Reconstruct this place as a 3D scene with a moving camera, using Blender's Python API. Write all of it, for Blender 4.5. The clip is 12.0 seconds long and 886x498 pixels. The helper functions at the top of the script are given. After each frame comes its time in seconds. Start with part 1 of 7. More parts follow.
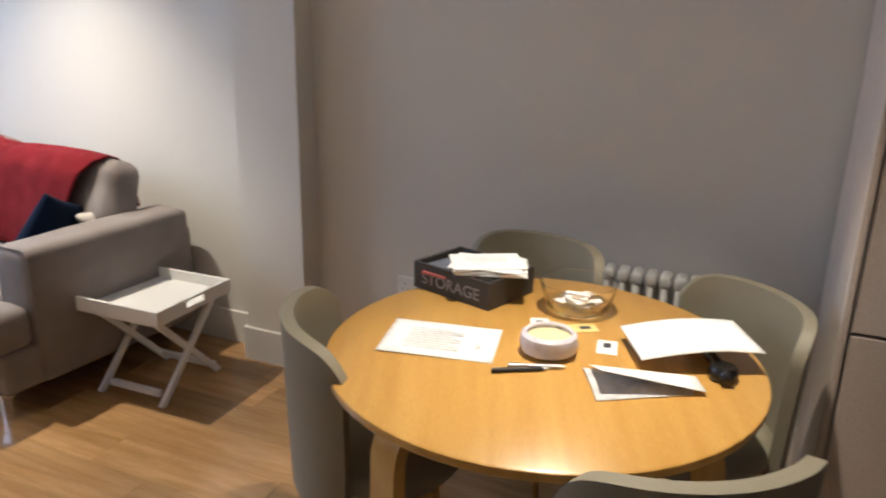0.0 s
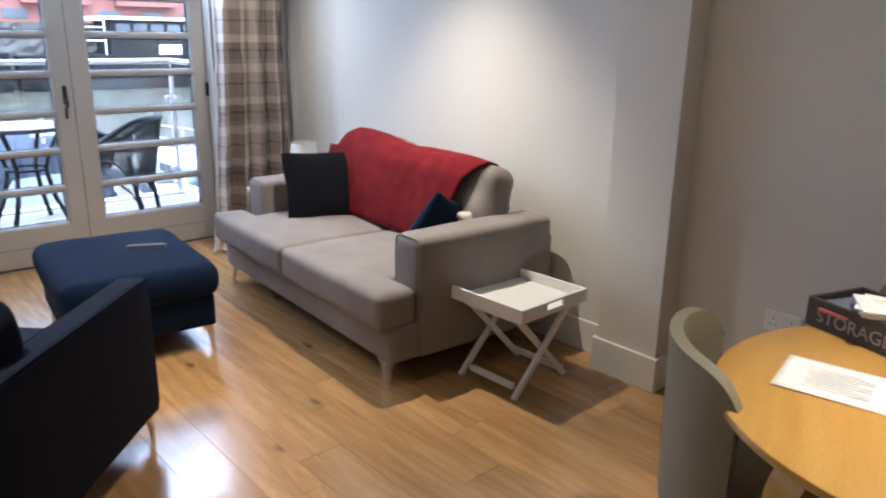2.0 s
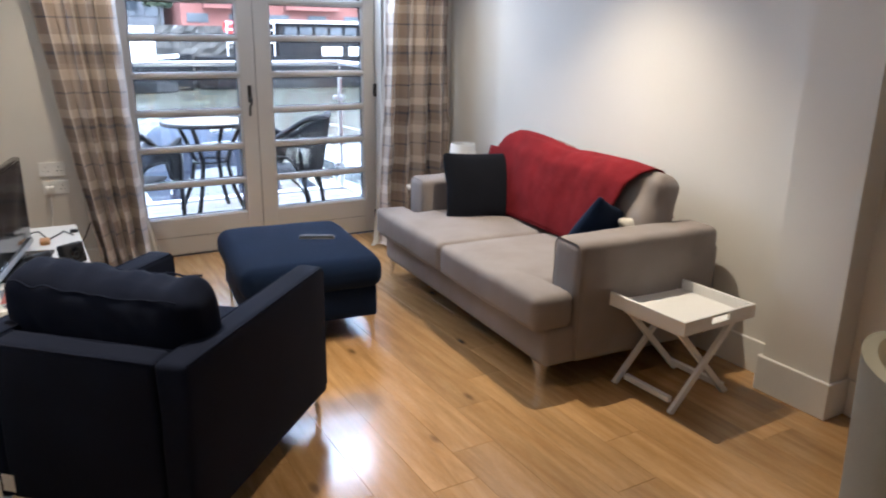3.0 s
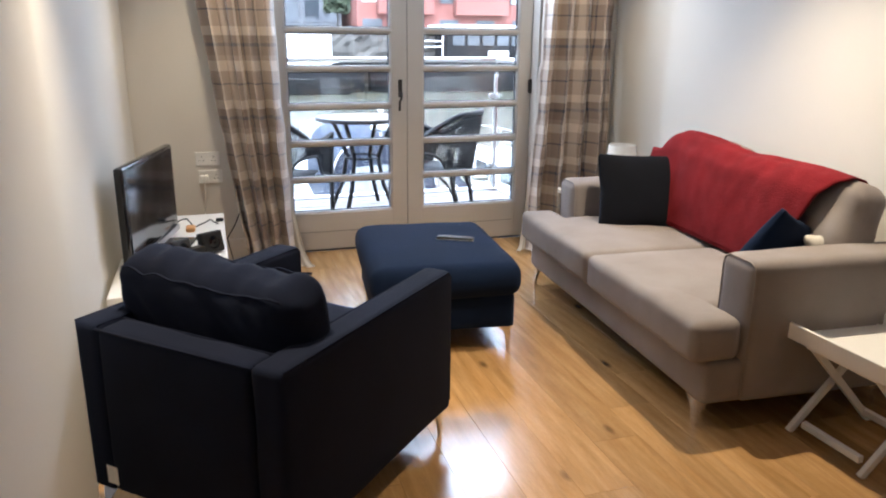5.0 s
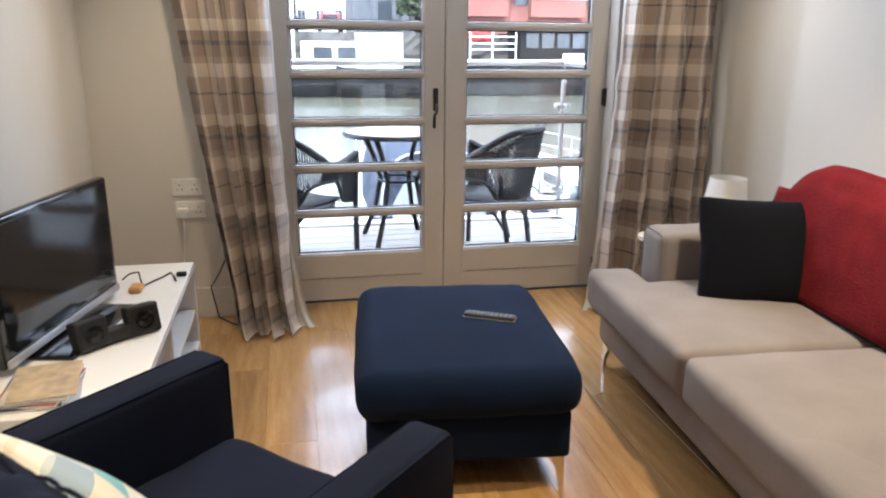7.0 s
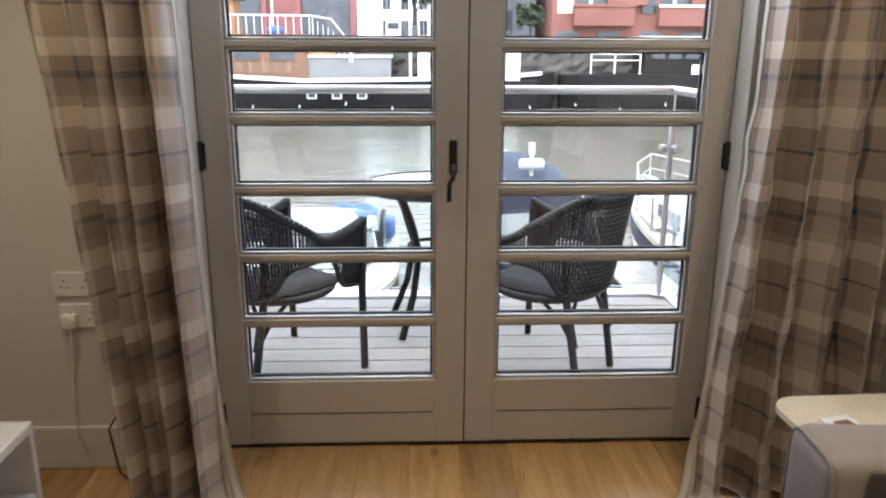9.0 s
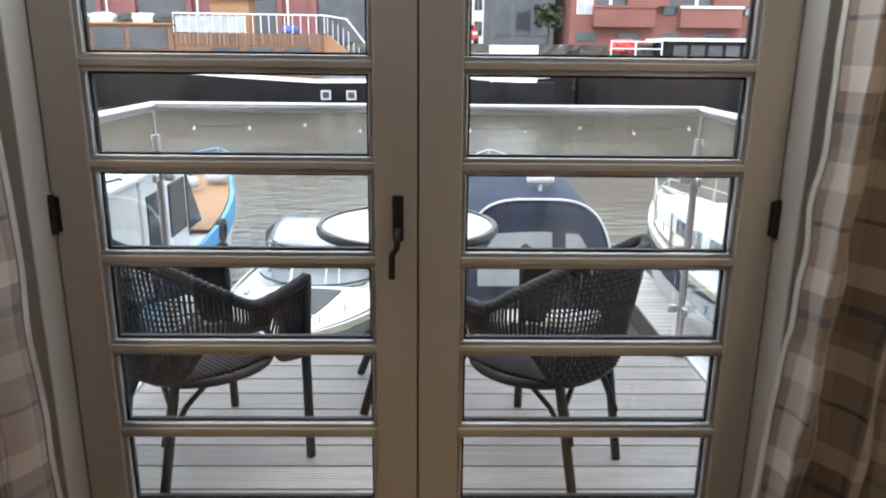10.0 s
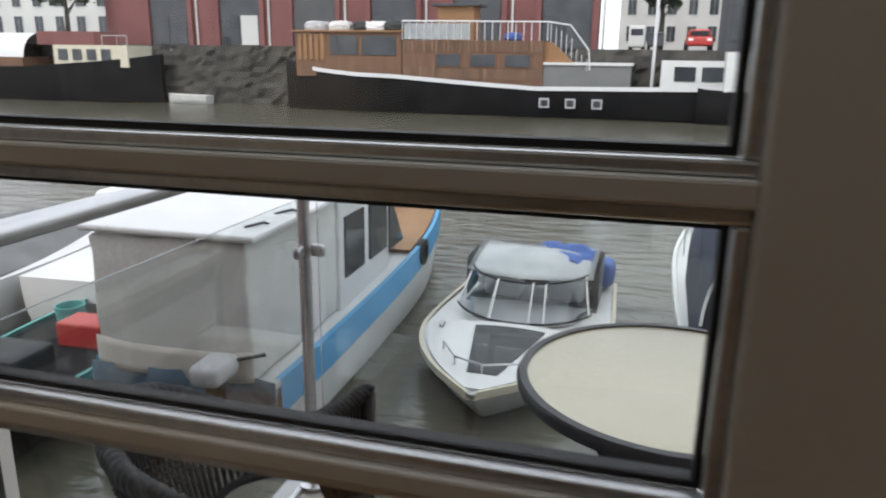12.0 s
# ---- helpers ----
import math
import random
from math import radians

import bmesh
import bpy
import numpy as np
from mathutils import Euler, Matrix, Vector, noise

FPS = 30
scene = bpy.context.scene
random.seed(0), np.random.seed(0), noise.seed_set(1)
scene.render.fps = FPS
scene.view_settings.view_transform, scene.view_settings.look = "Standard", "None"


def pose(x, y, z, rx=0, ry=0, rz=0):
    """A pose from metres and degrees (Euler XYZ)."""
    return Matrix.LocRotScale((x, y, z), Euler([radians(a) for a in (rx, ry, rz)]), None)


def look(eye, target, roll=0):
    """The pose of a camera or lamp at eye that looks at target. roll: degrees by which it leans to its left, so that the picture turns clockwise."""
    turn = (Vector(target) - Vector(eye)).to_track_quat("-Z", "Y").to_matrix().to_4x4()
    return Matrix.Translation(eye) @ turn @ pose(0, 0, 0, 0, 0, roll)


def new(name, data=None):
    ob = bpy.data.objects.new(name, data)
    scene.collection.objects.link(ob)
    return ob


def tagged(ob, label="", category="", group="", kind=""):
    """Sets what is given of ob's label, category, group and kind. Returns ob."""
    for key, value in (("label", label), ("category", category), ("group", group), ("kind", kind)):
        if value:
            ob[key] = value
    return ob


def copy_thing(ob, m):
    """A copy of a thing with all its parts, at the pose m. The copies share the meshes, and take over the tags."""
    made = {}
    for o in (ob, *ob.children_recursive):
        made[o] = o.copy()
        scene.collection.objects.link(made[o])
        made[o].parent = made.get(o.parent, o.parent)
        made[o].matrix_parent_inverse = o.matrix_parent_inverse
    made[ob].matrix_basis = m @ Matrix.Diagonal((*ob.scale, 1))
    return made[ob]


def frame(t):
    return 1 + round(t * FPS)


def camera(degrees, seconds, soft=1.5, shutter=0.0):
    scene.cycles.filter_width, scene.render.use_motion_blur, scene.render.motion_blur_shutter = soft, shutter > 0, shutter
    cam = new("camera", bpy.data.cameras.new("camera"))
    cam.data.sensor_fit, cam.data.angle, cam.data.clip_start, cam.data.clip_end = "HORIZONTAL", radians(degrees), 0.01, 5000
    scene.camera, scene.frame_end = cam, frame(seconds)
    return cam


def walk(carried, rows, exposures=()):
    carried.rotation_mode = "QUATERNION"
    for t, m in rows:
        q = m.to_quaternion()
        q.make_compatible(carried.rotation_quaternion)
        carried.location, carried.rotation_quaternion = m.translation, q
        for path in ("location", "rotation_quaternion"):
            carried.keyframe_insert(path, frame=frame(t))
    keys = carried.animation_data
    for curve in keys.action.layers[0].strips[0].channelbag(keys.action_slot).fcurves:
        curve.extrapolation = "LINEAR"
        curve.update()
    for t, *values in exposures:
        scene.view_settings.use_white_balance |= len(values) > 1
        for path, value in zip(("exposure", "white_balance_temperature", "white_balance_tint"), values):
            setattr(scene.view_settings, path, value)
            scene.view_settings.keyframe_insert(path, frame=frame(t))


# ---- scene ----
cam = camera(62.3, 12.0, 2.0, 0.3)
PATH = [
    (0, (0.767, 0.925, 1.537), (2.518, 1.688, 0.944), 1.2),
    (0.5, (0.766, 0.992, 1.533), (2.387, 2.008, 0.951), 1.1),
    (1, (0.705, 1.038, 1.543), (2.221, 2.208, 0.967), 1.1),
    (1.5, (0.669, 1.054, 1.536), (2.062, 2.37, 0.963), 1.0),
    (2, (0.608, 1.079, 1.53), (1.879, 2.517, 0.968), 0.9),
    (2.5, (0.539, 1.101, 1.535), (1.672, 2.651, 0.975), 1.1),
    (3, (0.514, 1.101, 1.536), (1.477, 2.761, 0.974), 0.8),
    (3.5, (0.481, 1.11, 1.521), (1.307, 2.844, 0.965), 0.9),
    (3.7, (0.485, 1.102, 1.523), (1.248, 2.865, 0.966), 0.7),
    (5.5, (0.828, 1.541, 1.437), (1.385, 3.38, 0.882), 0.6),
    (6, (0.949, 1.769, 1.437), (1.477, 3.616, 0.879), 0.5),
    (6.5, (1.097, 2.051, 1.447), (1.582, 3.908, 0.886), 0.5),
    (7, (1.184, 2.406, 1.423), (1.578, 4.288, 0.874), 0.5),
    (9, (1.817, 3.789, 1.479), (1.898, 5.717, 0.952), 0.3),
    (9.5, (1.941, 4.157, 1.514), (2.003, 6.086, 0.989), 0.5),
    (10, (2.039, 4.508, 1.532), (2.074, 6.437, 1.005), 0.6),
    (10.5, (2.02, 4.92, 1.54), (1.968, 6.85, 1.018), 0.7),
    (11, (1.989, 5.267, 1.585), (1.798, 7.188, 1.062), 0.8),
    (11.5, (1.959, 5.6, 1.583), (1.594, 7.497, 1.062), 0.5),
    (12, (1.828, 5.844, 1.578), (1.311, 7.705, 1.06), 0.7),
]

# exposure and white balance along the way
EXPOSURES = [(0.0, 2.62, 4950, 10), (1.5, 2.5, 4850, 10), (3.5, 2.52, 5200, 10), (5.5, 2.64, 5400, 10), (7.0, 2.46, 5600, 10), (9.0, 1.76, 6100, 10), (9.5, 1.48, 6100, 10), (10.5, 0.88, 6300, 10), (11.5, 0.27, 6500, 10), (12.0, 0.1, 6500, 10)]
walk(cam, [(t, look(eye, target, roll)) for t, eye, target, roll in PATH], EXPOSURES)

# world, sun and lamps
SUN_UP, SUN_TURN = 50, 200
world = bpy.data.worlds.new("sky")
scene.world = world
world.use_nodes = True
wn = world.node_tree
sky = wn.nodes.new("ShaderNodeTexSky")
sky.sky_type = 'NISHITA'
sky.sun_disc = False
sky.sun_elevation, sky.sun_rotation = radians(SUN_UP), radians(SUN_TURN)
sky.air_density, sky.dust_density = 1.0, 4.0
cloud = wn.nodes.new("ShaderNodeMix")
cloud.data_type = 'RGBA'
cloud.inputs[0].default_value = 0.75
cloud.inputs[7].default_value = (11.0, 11.6, 12.4, 1)
wn.links.new(sky.outputs[0], cloud.inputs[6])
wn.links.new(cloud.outputs[2], wn.nodes["Background"].inputs[0])
wn.nodes["Background"].inputs[1].default_value = 0.15

sun = new("sun", bpy.data.lights.new("sun", 'SUN'))
sun.data.energy, sun.data.angle, sun.data.color = 1.0, radians(25), (1.0, 0.97, 0.93)
sun.matrix_world = pose(0, 0, 30, 90 - SUN_UP, 0, 180 - SUN_TURN)

CEILING = 2.55
WARM = (1.0, 0.75, 0.45)
DOWNLIGHTS = [(2.70, 3.98, 43, 96), (0.66, 3.58, 40, 84), (2.92, 5.60, 10, 96), (0.85, 5.60, 13, 96), (2.36, 1.25, 40, 68)]

# added area lamp in the balcony door's top, standing in for harbour sky daylight
daylight = new("door_daylight", bpy.data.lights.new("door_daylight", 'AREA'))
daylight.data.shape, daylight.data.size, daylight.data.size_y = 'RECTANGLE', 1.66, 0.30
daylight.data.energy, daylight.data.color = 5.5, (0.86, 0.93, 1.0)
daylight.matrix_world = pose(2.0075, 6.295, 2.02, -78, 0, 0)

# ---- mesh helpers ----
def part(name, bm, material, parent=None, label="", smooth=False):
    me = bpy.data.meshes.new(name)
    bmesh.ops.recalc_face_normals(bm, faces=bm.faces)
    if smooth:
        for f in bm.faces:
            f.smooth = True
    bm.to_mesh(me)
    bm.free()
    me.materials.append(material)
    ob = new(name, me)
    if smooth == "auto":
        me.set_sharp_from_angle(angle=radians(40))
    ob.parent = parent
    if label:
        ob["label"] = label
    return ob


def thing(name, label, category, at=(0, 0, 0), turn=0, group="", kind=""):
    ob = tagged(new(name), label, category, group, kind)
    ob.empty_display_size = 0.05
    ob.matrix_basis = pose(*at, 0, 0, turn)
    return ob


def bmnew():
    return bmesh.new()


def steps(h, r, n, e):
    """Lattice coordinates over one side: e steps in each rounded edge, n between."""
    r = min(r, h * 0.98)
    a = [-h + r * (1 - math.cos(i / e * math.pi / 2)) if e > 1 else -h + r * i for i in range(e)]
    b = [-h + r + (2 * h - 2 * r) * i / n for i in range(n + 1)]
    return a + b + [-v for v in reversed(a)]


def rbox(bm, c, s, r=0.004, n=1, e=1, puff=0.0, rough=0.0, m=None, fn=None):
    """A box with rounded edges: centre, full size, radius; puff swells the faces, rough ripples them."""
    hx, hy, hz = s[0] / 2, s[1] / 2, s[2] / 2
    r = min(r, hx, hy, hz)
    X, Y, Z = steps(hx, r, n, e), steps(hy, r, n, e), steps(hz, r, n if hz > 0.06 else 1, e)
    nx, ny, nz = len(X) - 1, len(Y) - 1, len(Z) - 1
    cache = {}

    def v(i, j, k):
        if (i, j, k) not in cache:
            p = Vector((X[i], Y[j], Z[k]))
            q = Vector((max(-hx + r, min(hx - r, p.x)), max(-hy + r, min(hy - r, p.y)), max(-hz + r, min(hz - r, p.z))))
            d = p - q
            if d.length > 1e-9:
                p = q + d.normalized() * r
            if puff:
                u, w, t = p.x / hx, p.y / hy, p.z / hz
                p.z += puff * t * max(0, 1 - u * u) * max(0, 1 - w * w)
                p.x += puff * 0.6 * u * max(0, 1 - t * t) * max(0, 1 - w * w)
                p.y += puff * 0.6 * w * max(0, 1 - u * u) * max(0, 1 - t * t)
            if rough:
                p += noise.noise_vector((p + Vector(c)) * 7.0) * rough
            if fn:
                p = fn(p)
            if m is not None:
                p = m @ p
            cache[i, j, k] = bm.verts.new(p + Vector(c))
        return cache[i, j, k]
    for i in range(nx):
        for j in range(ny):
            bm.faces.new((v(i, j, 0), v(i, j + 1, 0), v(i + 1, j + 1, 0), v(i + 1, j, 0)))
            bm.faces.new((v(i, j, nz), v(i + 1, j, nz), v(i + 1, j + 1, nz), v(i, j + 1, nz)))
    for i in range(nx):
        for k in range(nz):
            bm.faces.new((v(i, 0, k), v(i + 1, 0, k), v(i + 1, 0, k + 1), v(i, 0, k + 1)))
            bm.faces.new((v(i, ny, k), v(i, ny, k + 1), v(i + 1, ny, k + 1), v(i + 1, ny, k)))
    for j in range(ny):
        for k in range(nz):
            bm.faces.new((v(0, j, k), v(0, j, k + 1), v(0, j + 1, k + 1), v(0, j + 1, k)))
            bm.faces.new((v(nx, j, k), v(nx, j + 1, k), v(nx, j + 1, k + 1), v(nx, j, k + 1)))
    return bm


def span(bm, x0, x1, y0, y1, z0, z1, r=0.003, **kw):
    return rbox(bm, ((x0 + x1) / 2, (y0 + y1) / 2, (z0 + z1) / 2), (abs(x1 - x0), abs(y1 - y0), abs(z1 - z0)), r, **kw)


def plain(bm, x0, x1, y0, y1, z0, z1):
    """A sharp box of twelve triangles."""
    q = [bm.verts.new(p) for p in ((x0, y0, z0), (x1, y0, z0), (x1, y1, z0), (x0, y1, z0), (x0, y0, z1), (x1, y0, z1), (x1, y1, z1), (x0, y1, z1))]
    for f in ((0, 3, 2, 1), (4, 5, 6, 7), (0, 1, 5, 4), (1, 2, 6, 5), (2, 3, 7, 6), (3, 0, 4, 7)):
        bm.faces.new([q[i] for i in f])
    return bm


def tube(bm, pts, r, seg=8, r1=None, flat=1.0):
    """A round bar along points, tapering from r to r1."""
    pts = [Vector(p) for p in pts]
    r1 = r if r1 is None else r1
    rings, side = [], None
    for i, p in enumerate(pts):
        d = (pts[min(i + 1, len(pts) - 1)] - pts[max(i - 1, 0)]).normalized()
        if side is None:
            side = d.orthogonal().normalized()
        side = (side - d * side.dot(d)).normalized()
        up = d.cross(side)
        rr = r + (r1 - r) * i / max(1, len(pts) - 1)
        rings.append([bm.verts.new(p + (side * math.cos(a) + up * math.sin(a) * flat) * rr) for a in (2 * math.pi * j / seg for j in range(seg))])
    for a, b in zip(rings, rings[1:]):
        for j in range(seg):
            bm.faces.new((a[j], a[(j + 1) % seg], b[(j + 1) % seg], b[j]))
    bm.faces.new(list(reversed(rings[0])))
    bm.faces.new(rings[-1])
    return bm


def lathe(bm, prof, seg=32, at=(0, 0, 0), ring=False):
    """Turns a profile of (radius, height) about z; ring: the profile closes on itself, open in the middle."""
    rings = []
    for r, z in prof:
        rings.append([bm.verts.new((at[0] + r * math.cos(2 * math.pi * j / seg), at[1] + r * math.sin(2 * math.pi * j / seg), at[2] + z)) for j in range(seg)])
    for a, b in zip(rings, rings[1:] + (rings[:1] if ring else [])):
        for j in range(seg):
            bm.faces.new((a[j], a[(j + 1) % seg], b[(j + 1) % seg], b[j]))
    if not ring:
        bm.faces.new(list(reversed(rings[0])))
        bm.faces.new(rings[-1])
    return bm


def sheet(bm, fn, nu, nv, thick=0.0):
    """A surface fn(u, v) for u, v in 0..1; with thickness both sides are built."""
    g = [[bm.verts.new(fn(i / nu, j / nv)) for j in range(nv + 1)] for i in range(nu + 1)]
    faces = [bm.faces.new((g[i][j], g[i + 1][j], g[i + 1][j + 1], g[i][j + 1])) for i in range(nu) for j in range(nv)]
    if thick:
        bmesh.ops.recalc_face_normals(bm, faces=faces)
        bmesh.ops.solidify(bm, geom=faces, thickness=thick)
    return bm


def prism(bm, outline, z0, z1):
    """Extrudes an outline of (x, y) from z0 to z1."""
    a = [bm.verts.new((x, y, z0)) for x, y in outline]
    b = [bm.verts.new((x, y, z1)) for x, y in outline]
    n = len(a)
    for i in range(n):
        bm.faces.new((a[i], a[(i + 1) % n], b[(i + 1) % n], b[i]))
    bm.faces.new(list(reversed(a)))
    bm.faces.new(b)
    return bm


def lettering(name, text, size, m, material, parent, depth=0.0006):
    cu = bpy.data.curves.new(name, 'FONT')
    cu.body, cu.size, cu.extrude, cu.align_x = text, size, depth, 'CENTER'
    tmp = new(name, cu)
    me = bpy.data.meshes.new_from_object(tmp.evaluated_get(bpy.context.evaluated_depsgraph_get()))
    bpy.data.objects.remove(tmp)
    me.materials.clear()
    me.materials.append(material)
    ob = new(name, me)
    ob.parent, ob.matrix_basis = parent, m
    return ob


# ---- materials ----
def surface(name, c1, c2=None, scale=6.0, rough=0.6, bump=0.1, fine=120.0, metal=0.0, coat=0.0, sheen=0.0, stretch=(1, 1, 1), vary=0.0, rough2=None, spec=0.5, grain=0.1):
    """Two tones mixed by a broad noise, a fine grain on top, and fine relief."""
    m = bpy.data.materials.new(name)
    m.use_nodes = True
    nt = m.node_tree
    b = nt.nodes["Principled BSDF"]
    c2 = c2 or tuple(min(1, v * 1.15 + 0.003) for v in c1)
    tc = nt.nodes.new("ShaderNodeTexCoord")
    mp = nt.nodes.new("ShaderNodeMapping")
    mp.inputs["Scale"].default_value = stretch
    nt.links.new(tc.outputs["Object"], mp.inputs["Vector"])
    info = nt.nodes.new("ShaderNodeObjectInfo")
    if vary:
        mul = nt.nodes.new("ShaderNodeMath")
        mul.operation = 'MULTIPLY'
        mul.inputs[1].default_value = 37.0
        nt.links.new(info.outputs["Random"], mul.inputs[0])
        comb = nt.nodes.new("ShaderNodeCombineXYZ")
        for s in ("X", "Y", "Z"):
            nt.links.new(mul.outputs[0], comb.inputs[s])
        nt.links.new(comb.outputs[0], mp.inputs["Location"])
    big = nt.nodes.new("ShaderNodeTexNoise")
    big.inputs["Scale"].default_value, big.inputs["Detail"].default_value = scale, 5
    small = nt.nodes.new("ShaderNodeTexNoise")
    small.inputs["Scale"].default_value, small.inputs["Detail"].default_value = fine, 3
    for n in (big, small):
        nt.links.new(mp.outputs[0], n.inputs["Vector"])
    mix = nt.nodes.new("ShaderNodeMix")
    mix.data_type = 'RGBA'
    mix.inputs[6].default_value, mix.inputs[7].default_value = (*c1, 1), (*c2, 1)
    ramp = nt.nodes.new("ShaderNodeMapRange")
    ramp.inputs[1].default_value, ramp.inputs[2].default_value = 0.3, 0.7
    nt.links.new(big.outputs[0], ramp.inputs[0])
    nt.links.new(ramp.outputs[0], mix.inputs[0])
    hsv = nt.nodes.new("ShaderNodeHueSaturation")
    nt.links.new(mix.outputs[2], hsv.inputs["Color"])
    val = nt.nodes.new("ShaderNodeMapRange")
    val.inputs[1].default_value, val.inputs[2].default_value, val.inputs[3].default_value, val.inputs[4].default_value = 0.25, 0.75, 1 - grain, 1 + grain
    nt.links.new(small.outputs[0], val.inputs[0])
    last = val.outputs[0]
    if vary:
        vr = nt.nodes.new("ShaderNodeMapRange")
        vr.inputs[3].default_value, vr.inputs[4].default_value = 1 - vary, 1 + vary
        nt.links.new(info.outputs["Random"], vr.inputs[0])
        mm = nt.nodes.new("ShaderNodeMath")
        mm.operation = 'MULTIPLY'
        nt.links.new(last, mm.inputs[0])
        nt.links.new(vr.outputs[0], mm.inputs[1])
        last = mm.outputs[0]
    nt.links.new(last, hsv.inputs["Value"])
    nt.links.new(hsv.outputs[0], b.inputs["Base Color"])
    b.inputs["Metallic"].default_value = metal
    rr = nt.nodes.new("ShaderNodeMapRange")
    rr.inputs[3].default_value, rr.inputs[4].default_value = rough, rough2 if rough2 is not None else min(1, rough * 1.25)
    nt.links.new(big.outputs[0], rr.inputs[0])
    nt.links.new(rr.outputs[0], b.inputs["Roughness"])
    b.inputs["Coat Weight"].default_value = coat
    b.inputs["Coat Roughness"].default_value = 0.12
    b.inputs["Sheen Weight"].default_value = sheen
    b.inputs["Specular IOR Level"].default_value = spec
    if bump:
        bp = nt.nodes.new("ShaderNodeBump")
        bp.inputs["Strength"].default_value, bp.inputs["Distance"].default_value = bump, 0.004
        nt.links.new(small.outputs[0], bp.inputs["Height"])
        nt.links.new(bp.outputs[0], b.inputs["Normal"])
    return m


def glass(name, colour=(1, 1, 1), rough=0.0):
    m = bpy.data.materials.new(name)
    m.use_nodes = True
    b = m.node_tree.nodes["Principled BSDF"]
    b.inputs["Base Color"].default_value = (*colour, 1)
    b.inputs["Transmission Weight"].default_value = 1
    b.inputs["Roughness"].default_value = rough
    b.inputs["IOR"].default_value = 1.45
    return m


def glowing(name, colour, strength):
    m = bpy.data.materials.new(name)
    m.use_nodes = True
    b = m.node_tree.nodes["Principled BSDF"]
    b.inputs["Base Color"].default_value = (*colour, 1)
    b.inputs["Emission Color"].default_value = (*colour, 1)
    b.inputs["Emission Strength"].default_value = strength
    return m


def oak_material(name, c1, c2, rough, coat):
    """Lacquered oak: long grain, growth rings, dark knots, a tone of its own for each board."""
    m = surface(name, c1, c2, scale=5.0, rough=rough, bump=0.04, fine=60.0, stretch=(6, 0.6, 4), vary=0.22, coat=coat)
    nt = m.node_tree
    b = nt.nodes["Principled BSDF"]
    old = b.inputs["Base Color"].links[0].from_socket
    mp = [n for n in nt.nodes if n.type == 'MAPPING'][0]
    tc = [n for n in nt.nodes if n.type == 'TEX_COORD'][0]
    wave = nt.nodes.new("ShaderNodeTexNoise")
    wave.inputs["Scale"].default_value, wave.inputs["Detail"].default_value, wave.inputs["Distortion"].default_value = 2.2, 8, 1.6
    nt.links.new(mp.outputs[0], wave.inputs["Vector"])
    wr = nt.nodes.new("ShaderNodeMapRange")
    wr.inputs[1].default_value, wr.inputs[2].default_value, wr.inputs[3].default_value, wr.inputs[4].default_value = 0.35, 0.7, 1.04, 0.80
    nt.links.new(wave.outputs[0], wr.inputs[0])
    m2 = nt.nodes.new("ShaderNodeMapping")
    m2.inputs["Scale"].default_value = (4.5, 2.0, 3)
    nt.links.new(tc.outputs["Object"], m2.inputs["Vector"])
    nt.links.new(mp.inputs["Location"].links[0].from_socket, m2.inputs["Location"])
    knot = nt.nodes.new("ShaderNodeTexVoronoi")
    knot.inputs["Scale"].default_value = 1.0
    nt.links.new(m2.outputs[0], knot.inputs["Vector"])
    kr = nt.nodes.new("ShaderNodeMapRange")
    kr.inputs[1].default_value, kr.inputs[2].default_value, kr.inputs[3].default_value, kr.inputs[4].default_value = 0.03, 0.11, 0.25, 1.0
    nt.links.new(knot.outputs["Distance"], kr.inputs[0])
    mul = nt.nodes.new("ShaderNodeMath")
    mul.operation = 'MULTIPLY'
    nt.links.new(wr.outputs[0], mul.inputs[0])
    nt.links.new(kr.outputs[0], mul.inputs[1])
    hs = nt.nodes.new("ShaderNodeHueSaturation")
    nt.links.new(old, hs.inputs["Color"])
    nt.links.new(mul.outputs[0], hs.inputs["Value"])
    nt.links.new(hs.outputs[0], b.inputs["Base Color"])
    return m


